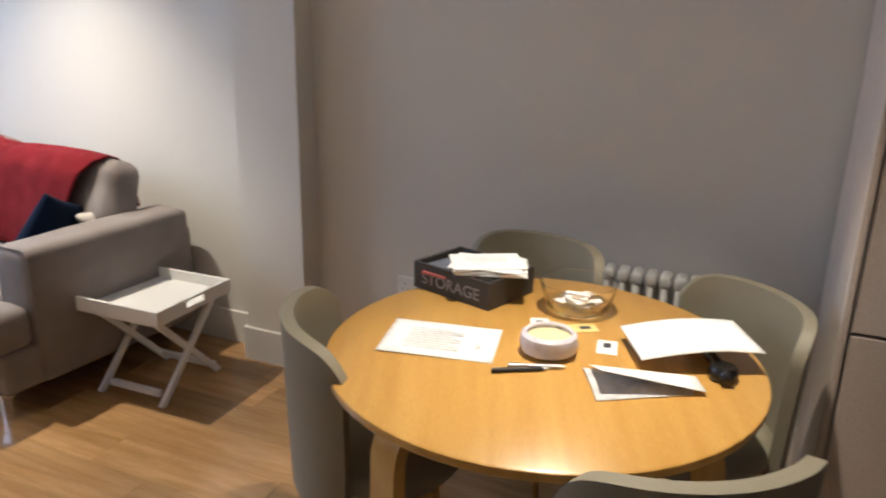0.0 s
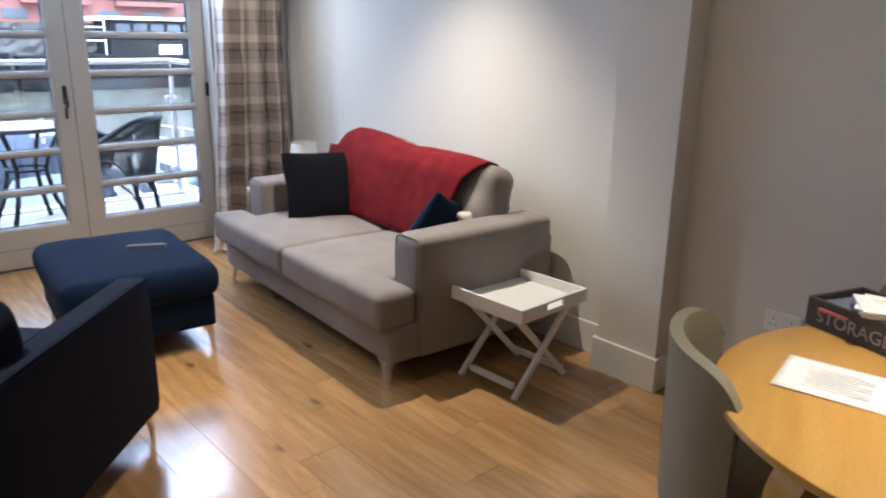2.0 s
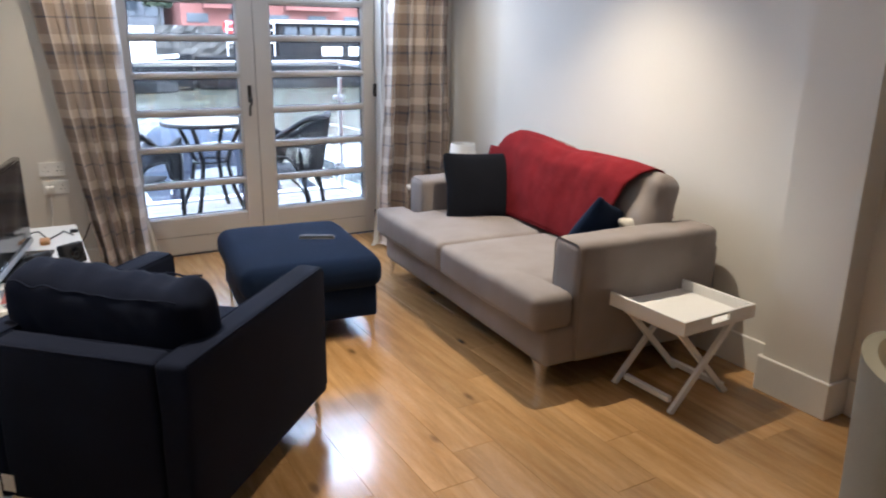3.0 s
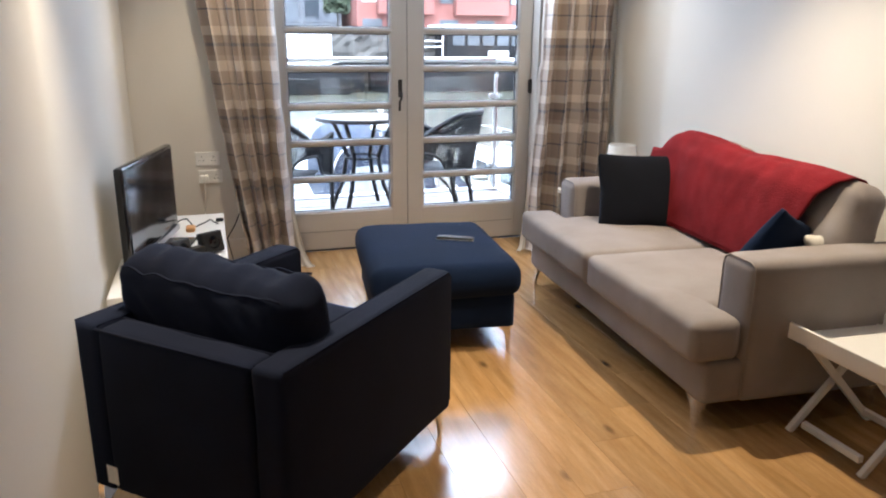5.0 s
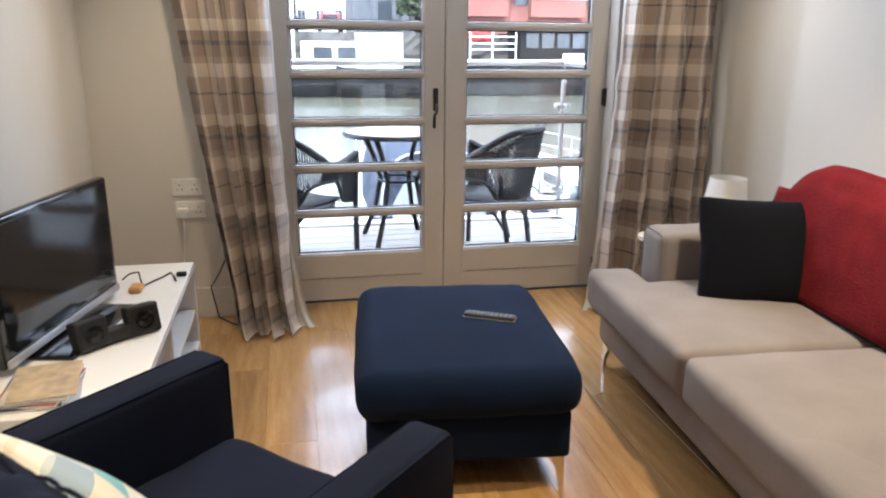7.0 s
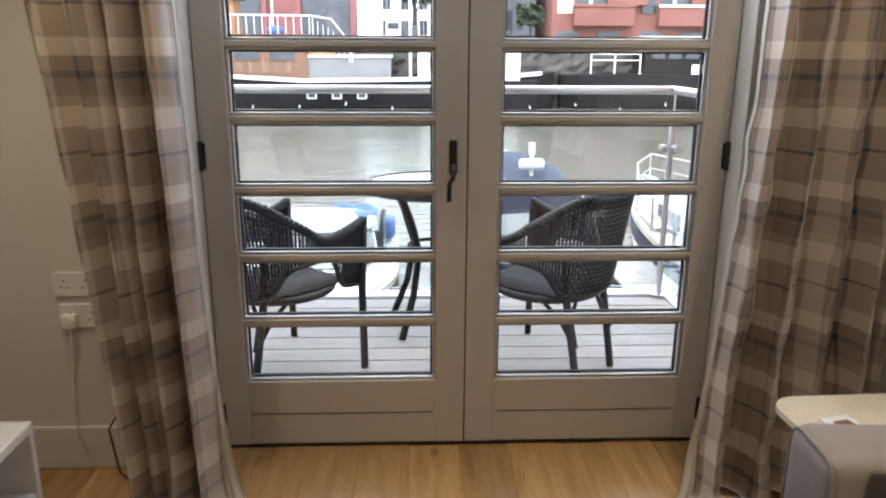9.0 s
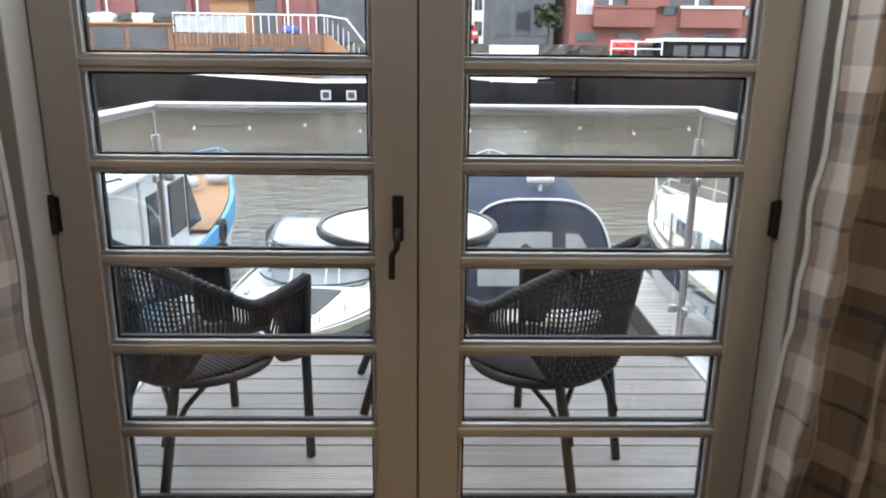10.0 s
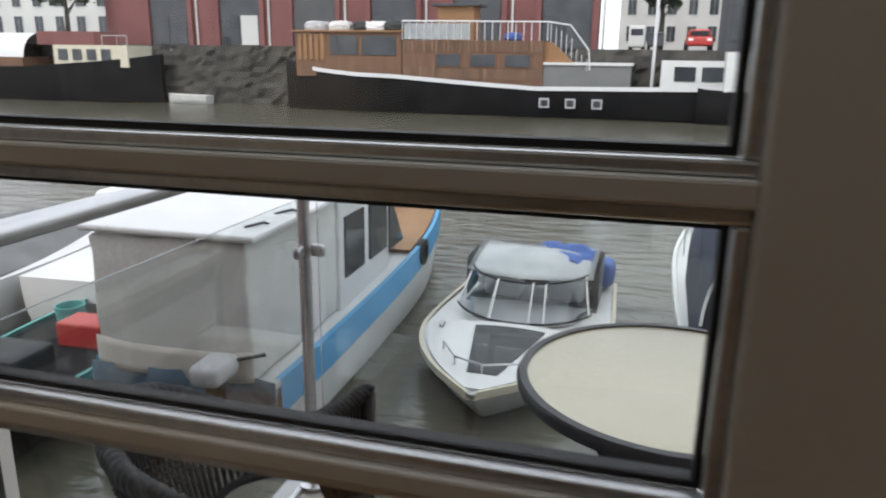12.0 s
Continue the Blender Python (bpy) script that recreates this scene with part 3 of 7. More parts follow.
leg_set(sofa, [(-0.42, -0.88), (-0.42, 0.88), (0.42, -0.88), (0.42, 0.88)], 0.118, CHROME, "slim chrome corner leg")


def throw_surface(u, v):
    """The blanket: u runs along the sofa, v from the seat up over the cushions and down behind."""
    prof = [(0.155, 0.472), (0.165, 0.60), (0.185, 0.74), (0.215, 0.86), (0.272, 0.932), (0.335, 0.950), (0.385, 0.935), (0.425, 0.885), (0.455, 0.79), (0.475, 0.69)]
    k = v * (len(prof) - 1)
    i = min(int(k), len(prof) - 2)
    f = k - i
    x = prof[i][0] + (prof[i + 1][0] - prof[i][0]) * f
    z = prof[i][1] + (prof[i + 1][1] - prof[i][1]) * f
    y = -0.70 + 1.37 * u
    y += 0.20 * (1 - u) ** 2 * max(0, 1 - v / 0.50) ** 0.9  # the near edge runs up on a slant
    z -= 0.045 * (1 - u) ** 1.5 * min(1, v * 2.2)
    sag = 0.008 * math.sin(math.pi * 3 * u + 0.4) - 0.012 * math.exp(-((u - 0.5) / 0.1) ** 2) - 0.10 * (max(0, u - 0.88) / 0.12) ** 2 * (0 if v < 0.32 else 1)
    z += sag * min(1, v * 2) + (0.012 if v > 0.1 else 0)
    p = Vector((x, y, z))
    n = noise.noise(Vector((u * 7, v * 5, 1.3))) * 0.014 + noise.noise(Vector((u * 19, v * 14, 4.3))) * 0.005
    return p + Vector((-0.8, 0, 0.5)) * (n + 0.018)


throw = thing("throw_blanket", "red woven wool throw draped over the sofa's back cushions", "blanket", (2.885, 4.345, 0), -3.5)
part("cloth", sheet(bmnew(), throw_surface, 66, 44, 0.008), RED_WOOL, throw, smooth=True)


def pillow(name, label, material, at, m, w, h, t):
    ob = thing(name, label, "cushion", at)

    def shape(p):
        u, v = p.x / (w / 2), p.z / (h / 2)
        k = max(0.0, 1 - u * u) ** 0.6 * max(0.0, 1 - v * v) ** 0.6
        q = Vector((p.x * (1 - 0.07 * (1 - abs(v)) * abs(u)), p.y * (0.16 + 0.84 * k), p.z * (1 - 0.07 * (1 - abs(u)) * abs(v))))
        return q + noise.noise_vector(Vector((p.x * 9, p.y, p.z * 9))) * 0.006
    part("cover", rbox(bmnew(), (0, 0, 0), (w, t, h), r=0.02, e=2, n=14, fn=shape, m=m), material, ob, smooth=True)
    return ob


pillow("scatter_cushion", "square dark navy scatter cushion leaning on the sofa arm", NAVY_CUSHION, (2.965, 4.83, 0.635),
       (Matrix.Rotation(radians(-19), 4, 'Z') @ Matrix.Rotation(radians(-20), 4, 'X')), 0.50, 0.43, 0.16)
pillow("scatter_cushion", "blue velvet scatter cushion propped behind the sofa arm", BLUE_VELVET, (2.89, 3.735, 0.622),
       (Matrix.Rotation(radians(12), 4, 'Z') @ Matrix.Rotation(radians(24), 4, 'X') @ Matrix.Rotation(radians(26), 4, 'Y')), 0.33, 0.32, 0.12)
ob = thing("folded_cloth", "small crumpled cream cloth tucked beside the blue cushion", "cloth", (3.06, 3.665, 0.655))
part("cloth", rbox(bmnew(), (0, 0, 0.01), (0.15, 0.07, 0.07), r=0.035, e=4, n=3, rough=0.03), LINING, ob, smooth=True)

# ---- armchair ----
chair = thing("armchair", "navy blue wool armchair with slim arms and a loose back cushion", "armchair", (0.874, 3.624, 0), -44)
part("base", rbox(bmnew(), (0, 0.01, 0.23), (0.73, 0.93, 0.20), r=0.02, e=2, n=4, rough=0.003), NAVY_CLOTH, chair, smooth=True)
for s in (-1, 1):
    part("arm", span(bmnew(), s * 0.332 - 0.0525, s * 0.332 + 0.0525, -0.47, 0.485, 0.12, 0.66, r=0.022, e=3, n=8, rough=0.004), NAVY_CLOTH, chair, smooth=True)
    for dx in (-0.046, 0.046):
        part("arm_piping", tube(bmnew(), [(s * 0.332 + dx, -0.455, 0.655), (s * 0.332 + dx, 0.462, 0.655), (s * 0.332 + dx, 0.480, 0.636), (s * 0.332 + dx, 0.482, 0.15)], 0.0036, 6), NAVY_CLOTH, chair, smooth=True)
part("backrest", span(bmnew(), -0.278, 0.278, -0.472, -0.362, 0.13, 0.655, r=0.022, e=3, n=8, rough=0.004), NAVY_CLOTH, chair, smooth=True)
for y in (-0.466, -0.368):
    part("back_piping", tube(bmnew(), [(-0.28, y, 0.650), (0.28, y, 0.650)], 0.0036, 6), NAVY_CLOTH, chair, smooth=True)
part("seat_cushion", rbox(bmnew(), (0, 0.07, 0.385), (0.555, 0.80, 0.15), r=0.04, e=3, n=10, puff=0.02, rough=0.008), NAVY_CLOTH, chair, smooth=True)


def rumple(p):
    """Soft creases, deepest along the slumped top edge."""
    w = 0.3 + 0.7 * max(0.0, min(1.0, (p.z + 0.2) / 0.4))
    sag = -0.022 * math.exp(-((p.x - 0.10) / 0.16) ** 2) * max(0.0, p.z / 0.2)
    return p + Vector((0, 0.016 * noise.noise(Vector((p.x * 15 + p.z * 9, 1.0, p.z * 6))), sag + 0.018 * noise.noise(Vector((p.x * 17, p.y * 7, 5.0))))) * w


part("back_cushion", rbox(bmnew(), (-0.01, -0.225, 0.625), (0.625, 0.17, 0.40), r=0.05, e=4, n=26, puff=0.034, rough=0.018, fn=rumple, m=Matrix.Rotation(radians(13), 4, 'X')), NAVY_CLOTH, chair, smooth=True)
for z, dy in ((0.185, -0.082), (0.185, 0.082)):
    a = Matrix.Rotation(radians(13), 4, 'X')
    part("cushion_piping", tube(bmnew(), [a @ rumple(Vector((x / 20 * 0.29, dy * 0.9, z))) + Vector((-0.01, -0.225, 0.632)) for x in range(-20, 21)], 0.0036, 6), NAVY_CLOTH, chair, smooth=True)
leg_set(chair, [(-0.355, -0.45), (0.355, -0.45), (-0.355, 0.47), (0.355, 0.47)], 0.13, CHROME, "slim chrome corner leg")
part("care_label", rbox(bmnew(), (-0.275, -0.4735, 0.185), (0.045, 0.001, 0.06), r=0.0004), PAPER, chair, "white sewn-in care label")

ob = pillow("scatter_cushion", "cushion printed with teal, grey and cream triangles on the armchair", triangle_material(), (0.845, 3.61, 0.588),
            Matrix.Rotation(radians(-44), 4, 'Z') @ Matrix.Rotation(radians(32), 4, 'X'), 0.44, 0.42, 0.13)

# ---- ottoman ----
ott = thing("ottoman", "square blue upholstered footstool on slim metal legs", "ottoman", (1.745, 4.835, 0), -6)
part("base", rbox(bmnew(), (0, 0, 0.20), (0.66, 0.83, 0.17), r=0.02, e=2, n=4, rough=0.003), BLUE_VELVET, ott, smooth=True)
part("cushion", rbox(bmnew(), (0, 0, 0.355), (0.72, 0.90, 0.168), r=0.065, e=5, n=8, puff=0.015, rough=0.006), BLUE_VELVET, ott, smooth=True)
leg_set(ott, [(-0.315, -0.40), (0.315, -0.40), (-0.315, 0.40), (0.315, 0.40)], 0.125, CHROME, "slim chrome corner leg")
BUTTON = surface("grey_rubber_button", (0.12, 0.12, 0.125), rough=0.6)
rem = thing("remote_control", "slim black television remote with grey buttons on the ottoman", "remote control", (1.865, 4.815, 0.4475), 62)
part("body", rbox(bmnew(), (0, 0, 0.010), (0.045, 0.19, 0.018), r=0.008, e=2), BLACK_MATT, rem, smooth=True)
part("edge_trim", rbox(bmnew(), (0, 0, 0.006), (0.0475, 0.192, 0.006), r=0.003), SILVER, rem, "silver edge trim")
for i in range(9):
    for j in range(3):
        part("button", rbox(bmnew(), (-0.012 + 0.012 * j, -0.075 + 0.017 * i, 0.0195), (0.007, 0.008, 0.002), r=0.001), BUTTON, rem)

# ---- folding tray table ----
tt = thing("tray_table", "white painted wooden folding tray table beside the sofa", "side table", (2.945, 3.205, 0), 1.5)
part("tray_floor", span(bmnew(), -0.205, 0.205, -0.205, 0.205, 0.385, 0.395, r=0.002), WHITE_SATIN, tt)
for s in (-1, 1):
    part("tray_side", span(bmnew(), s * 0.2135 - 0.0075, s * 0.2135 + 0.0075, -0.2215, 0.2215, 0.378, 0.44, r=0.003), WHITE_SATIN, tt)
for s in (-1, 1):
    bm = bmnew()
    y0, y1 = s * 0.2135 - 0.0075, s * 0.2135 + 0.0075
    span(bm, -0.205, -0.055, y0, y1, 0.378, 0.44, r=0.003)
    span(bm, 0.055, 0.205, y0, y1, 0.378, 0.44, r=0.003)
    span(bm, -0.057, 0.057, y0, y1, 0.378, 0.402, r=0.003)
    span(bm, -0.057, 0.057, y0, y1, 0.428, 0.44, r=0.003)
    part("tray_end", bm, WHITE_SATIN, tt, "tray end with a cut-out hand grip")
for s in (-1, 1):
    for d in (-1, 1):
        yy = s * (0.165 if d > 0 else 0.142)
        bm = rbox(bmnew(), (0, 0, 0), (0.028, 0.02, 0.545), r=0.003)
        ob = part("leg", bm, WHITE_SATIN, tt)
        ob.matrix_basis = pose(0, yy, 0.196, 0, d * 44, 0)
for x, z, w in ((0.155, 0.042, 0.31), (-0.155, 0.042, 0.262), (0.165, 0.362, 0.262), (-0.165, 0.362, 0.31)):
    part("stretcher", span(bmnew(), x - 0.012, x + 0.012, -w / 2, w / 2, z - 0.013, z + 0.013, r=0.003), WHITE_SATIN, tt)

# ---- television corner ----
unit = thing("tv_unit", "low white open-fronted television bench against the wall", "tv stand", (0, 0, 0))
ux0, ux1, uy0, uy1, uz = 0.262, 0.735, 4.32, 5.71, 0.456
part("top", span(bmnew(), ux0, ux1, uy0, uy1, uz - 0.03, uz, r=0.003), WHITE_SATIN, unit)
part("bottom", span(bmnew(), ux0, ux1, uy0 + 0.021, uy1 - 0.021, 0.06, 0.085, r=0.002), WHITE_SATIN, unit)
part("back_panel", span(bmnew(), ux0, ux0 + 0.012, uy0 + 0.021, uy1 - 0.021, 0.085, uz - 0.03, r=0.002), WHITE_SATIN, unit)
for y in (uy0, (uy0 + uy1) / 2 - 0.01, uy1 - 0.02):
    part("side_panel", span(bmnew(), ux0 + 0.013, ux1 - 0.002, y, y + 0.02, 0.0 if y != (uy0 + uy1) / 2 - 0.01 else 0.086, uz - 0.031, r=0.002), WHITE_SATIN, unit)
part("shelf", span(bmnew(), ux0 + 0.013, ux1 - 0.01, uy0 + 0.021, uy1 - 0.021, 0.22, 0.238, r=0.002), WHITE_SATIN, unit)

tv_turn = -math.degrees(math.atan2(0.16, 0.72))
tv = thing("television", "flat black glossy television on a low stand", "television", (0.425, 4.94, uz), tv_turn)
part("cabinet", rbox(bmnew(), (-0.022, 0, 0.245), (0.04, 0.745, 0.445), r=0.012, e=2), BLACK_GLOSS, tv, smooth=True)
part("screen", span(bmnew(), -0.002, 0.0005, -0.345, 0.345, 0.075, 0.448, r=0.0008), BLACK_GLOSS, tv, "dark glossy screen, off")
part("trim", span(bmnew(), -0.002, 0.006, -0.365, 0.365, 0.026, 0.052, r=0.003), SILVER, tv, "silver lower trim")
part("neck", span(bmnew(), -0.04, -0.01, -0.06, 0.06, 0.01, 0.06, r=0.004), BLACK_GLOSS, tv)
part("foot", rbox(bmnew(), (0.02, 0, 0.007), (0.21, 0.48, 0.013), r=0.006, e=2), BLACK_GLOSS, tv, smooth=True)

spk = thing("speaker_dock", "small black twin loudspeaker dock on the television bench", "loudspeaker", (0.60, 4.82, uz), -50)
spk.scale = (0.88, 0.88, 0.90)
for y, a in ((-0.10, 7), (0.10, -7)):
    ob = part("speaker_box", rbox(bmnew(), (0, 0, 0.058), (0.06, 0.125, 0.112), r=0.01, e=2), BLACK_MATT, spk, smooth=True)
    ob.matrix_basis = pose(0, y, 0, 0, -14, a)
    part("grille", rbox(bmnew(), (0.031, 0, 0.058), (0.004, 0.108, 0.095), r=0.0018), BLACK_MATT, ob)
    part("cone", lathe(bmnew(), [(0.034, 0), (0.036, 0.004), (0.030, 0.005), (0.012, 0.002), (0.001, 0.004)], 20), BLACK_GLOSS, ob).matrix_basis = pose(0.033, 0, 0.058, 0, 90, 0)
part("bridge", rbox(bmnew(), (-0.01, 0, 0.03), (0.05, 0.10, 0.05), r=0.008, e=2), BLACK_MATT, spk, smooth=True)

MAG = [surface("magazine_cover", c, tuple(v * 0.6 for v in c), scale=30, rough=0.35, bump=0.02) for c in ((0.55, 0.42, 0.25), (0.45, 0.12, 0.10), (0.62, 0.60, 0.55), (0.18, 0.20, 0.26))]
for i, (a, m) in enumerate(((4, MAG[3]), (-6, MAG[1]), (3, MAG[2]), (10, MAG[0]))):
    ob = thing("magazine", "glossy magazine in a loose pile on the television bench", "magazine", (0.45 + 0.01 * i, 4.47, uz + 0.001 + i * 0.0095), a, group="pile of magazines")
    part("pages", rbox(bmnew(), (0, 0, 0.004), (0.17, 0.23, 0.007), r=0.001), PAPER, ob)
    part("cover", rbox(bmnew(), (0, 0, 0.0083), (0.173, 0.233, 0.001), r=0.0004), m, ob)
ob = thing("cable", "thin black cable with a plug lying on the television bench", "cable", (0.60, 5.48, uz))
part("lead", tube(bmnew(), [(-0.12 + 0.02 * i, 0.07 * math.sin(i * 0.9) - 0.02 * (i % 3), 0.006 + 0.02 * max(0, math.sin(i * 0.6))) for i in range(12)], 0.0035, 6), BLACK_MATT, ob, smooth=True)
part("plug", rbox(bmnew(), (0.11, 0.02, 0.012), (0.04, 0.022, 0.018), r=0.005, e=2), BLACK_MATT, ob, smooth=True)
ORANGE = surface("amber_plastic", (0.55, 0.22, 0.05), (0.62, 0.36, 0.16), scale=20, rough=0.4)
ob = thing("wooden_trinket", "small orange and tan trinket on the television bench", "ornament", (0.56, 5.34, uz))
part("body", rbox(bmnew(), (0, 0, 0.014), (0.05, 0.08, 0.027), r=0.012, e=3, rough=0.008), ORANGE, ob, smooth=True)
ob = thing("mug", "small grey mug standing behind the television", "mug", (0.43, 5.43, uz))
part("body", lathe(bmnew(), [(0.03, 0.0), (0.036, 0.004), (0.036, 0.085), (0.032, 0.085), (0.032, 0.01)], 24), SILVER, ob, smooth="auto")


def socket(at, plugged=False, turn=0):
    ob = thing("wall_socket", "white plastic double wall socket" + (" with a plug in it" if plugged else ""), "wall socket", at, turn, group="wall sockets")
    part("plate", rbox(bmnew(), (0, -0.004, 0), (0.146, 0.008, 0.086), r=0.003, e=2), WHITE_PLASTIC, ob)
    for x in (-0.036, 0.036):
        for dx, dz, w, h in ((0, 0.012, 0.004, 0.008), (-0.011, -0.012, 0.007, 0.004), (0.011, -0.012, 0.007, 0.004)):
            part("slot", plain(bmnew(), x + dx - w / 2, x + dx + w / 2, -0.0088, -0.0079, dz - h / 2, dz + h / 2), DARK_INK, ob)
        part("switch", rbox(bmnew(), (x, -0.009, 0.033), (0.012, 0.004, 0.01), r=0.001), WHITE_PLASTIC, ob)
    if plugged:
        p = part("plug", rbox(bmnew(), (-0.036, -0.026, -0.012), (0.05, 0.034, 0.05), r=0.008, e=2), WHITE_PLASTIC, ob, smooth=True)
        part("flex", tube(bmnew(), [(-0.036, -0.03, -0.035), (-0.036, -0.035, -0.10), (-0.05, -0.03, -0.22), (-0.06, -0.028, -0.40), (-0.03, -0.03, -0.52)], 0.0035, 6), WHITE_PLASTIC, p, smooth=True)


socket((0.665, Y_FRONT - 0.0005, 0.70))
socket((0.675, Y_FRONT - 0.0005, 0.585), True)
socket((X1 - 0.0005, 2.22, 0.445), False, -90)
ob = thing("cable", "black cable hanging from the wall to the floor behind the curtain", "cable", (0.80, 6.17, 0))
part("lead", tube(bmnew(), [(0.10, 0.0, 0.50), (0.06, -0.02, 0.40), (0.0, -0.03, 0.27), (-0.05, -0.03, 0.19), (-0.02, -0.05, 0.03), (0.06, -0.10, 0.006), (0.16, -0.12, 0.006)], 0.004, 6), BLACK_MATT, ob, smooth=True)


# ---- curtains ----
def curtain(name, xl_top, xr_top, xl_bot, xr_bot, y_top, y_bot, seed, folds):
    ob = thing(name, "full-length checked curtain in beige, taupe and navy, drawn back", "curtain", group="pair of curtains")
    nu, nv, H = 110, 60, 2.32
    bm = bmnew()
    uv = bm.loops.layers.uv.new("cloth")
    g = []
    for i in range(nu + 1):
        col = []
        for j in range(nv + 1):
            u, v = i / nu, j / nv                       # v: 0 at the floor, 1 at the rail
            k = (1 - v) ** 1.3
            xl, xr = xl_top + (xl_bot - xl_top) * k, xr_top + (xr_bot - xr_top) * k
            ph = u * folds * 2 * math.pi + seed
            amp = 0.056 + 0.014 * (1 - v)
            wob = noise.noise(Vector((u * 5 + seed, v * 2.2, seed)))
            x = xl + (xr - xl) * u + 0.012 * math.sin(ph * 2 + 1) + 0.02 * wob * (1 - v)
            y = y_top + (y_bot - y_top) * k + amp * math.sin(ph + 0.8 * wob) + 0.015 * noise.noise(Vector((u * 14, v * 9, seed + 3)))
            z = 0.006 + v * H
            if v < 0.08:                                # the hem breaks on the floor and spreads forward
                q = (0.08 - v) / 0.08
                y -= q * 0.12 * (0.6 + 0.5 * noise.noise(Vector((u * 6, 2, seed))))
                x += q * 0.03 * (1 if seed < 2 else -1) * (u if seed < 2 else 1 - u) ** 2
                z = 0.006 + v * H * (1 - 0.75 * q) + 0.022 * q * abs(math.sin(ph * 1.3 + 2 * wob))
            p = Vector((x, y, z))
            p += Vector((0.3, -1, 0)) * (0.014 * noise.noise(Vector((u * 26, v * 20, seed + 8))) + 0.02 * (1 - v) * noise.noise(Vector((u * 9, v * 11, seed + 5))))
            col.append(bm.verts.new(p))
        g.append(col)
    width = 1.15
    for i in range(nu):
        for j in range(nv):
            f = bm.faces.new((g[i][j], g[i + 1][j], g[i + 1][j + 1], g[i][j + 1]))
            for lp, (a, b) in zip(f.loops, ((i, j), (i + 1, j), (i + 1, j + 1), (i, j + 1))):
                lp[uv].uv = (a / nu * width + seed * 0.07, b / nv * H + 0.1)
    part("cloth", bm, TARTAN, ob, smooth=True)
    bm = bmnew()
    e = nu if seed < 2 else 0
    sgn = 1 if seed < 2 else -1

    def hem(u, v):
        a = g_pts[int(round(v * nv))]
        flare = max(0.0, 1 - v / 0.20) ** 1.3
        crease = 0.012 * math.sin(9 * u + 14 * v) * flare
        return a + Vector((sgn * (0.002 + 0.005 * u + 0.075 * flare * u), (0.014 - 0.065 * flare) * u + 0.004 + crease, 0.004 * flare * u))
    g_pts = []
    me = ob.children[0].data
    for j in range(nv + 1):
        g_pts.append(Vector(me.vertices[e * (nv + 1) + j].co))
    part("lining", sheet(bm, hem, 8, nv), LINING, ob, "pale lining at the curtain's edge", smooth=True)
    return ob


curtain("curtain", 0.60, 1.09, 0.90, 1.15, 6.10, 5.96, 0.6, 4)
curtain("curtain", 2.94, 3.44, 2.77, 3.38, 6.10, 5.97, 2.9, 4)
rod = thing("curtain_pole", "steel curtain pole above the balcony doors", "curtain pole")
part("pole", tube(bmnew(), [(0.55, 6.10, 2.34), (3.48, 6.10, 2.34)], 0.012, 12), STEEL, rod, smooth=True)
for x in (0.6, 2.0, 3.44):
    part("bracket", tube(bmnew(), [(x, 6.10, 2.34), (x, Y_FRONT, 2.34)], 0.008, 8), STEEL, rod)

# ---- side table and lamp behind the sofa arm ----
st = thing("side_table", "small cream-topped side table with splayed wooden legs", "side table", (3.10, 5.505, 0), 2)
part("tabletop", prism(bmnew(), [(sx * 0.17 + 0.08 * math.cos(q), sy * 0.125 + 0.08 * math.sin(q)) for sx, sy, q0 in ((1, 1, 0), (-1, 1, 90), (-1, -1, 180), (1, -1, 270)) for q in (radians(q0 + 15 * k) for k in range(7))], 0.484, 0.502), surface("cream_melamine", (0.66, 0.58, 0.46), rough=0.4), st, smooth="auto")
for sx in (-1, 1):
    for sy in (-1, 1):
        part("leg", tube(bmnew(), [(sx * 0.15, sy * 0.13, 0.485), (sx * 0.20, sy * 0.16, 0.0)], 0.020, 12, 0.012), BEECH, st, smooth=True)
lamp = thing("table_lamp", "white table lamp with a tapered cloth shade", "lamp", (3.26, 5.57, 0.5025))
part("base", lathe(bmnew(), [(0.055, 0.0), (0.055, 0.012), (0.02, 0.02), (0.012, 0.05), (0.012, 0.15)], 28), WHITE_PLASTIC, lamp, smooth="auto")
part("shade", lathe(bmnew(), [(0.112, 0.105), (0.086, 0.288), (0.083, 0.288), (0.109, 0.105)], 36, ring=True), SHADE_CLOTH, lamp, "white tapered shade", smooth="auto")
ob = thing("card_packet", "small printed card packet lying on the side table", "card", (2.98, 5.50, 0.5025), 14)
part("card", rbox(bmnew(), (0, 0, 0.005), (0.09, 0.13, 0.008), r=0.001), PAPER, ob)
part("picture", rbox(bmnew(), (0, 0.01, 0.0095), (0.05, 0.06, 0.0008), r=0.0003), surface("brown_print", (0.16, 0.09, 0.05), rough=0.6), ob)

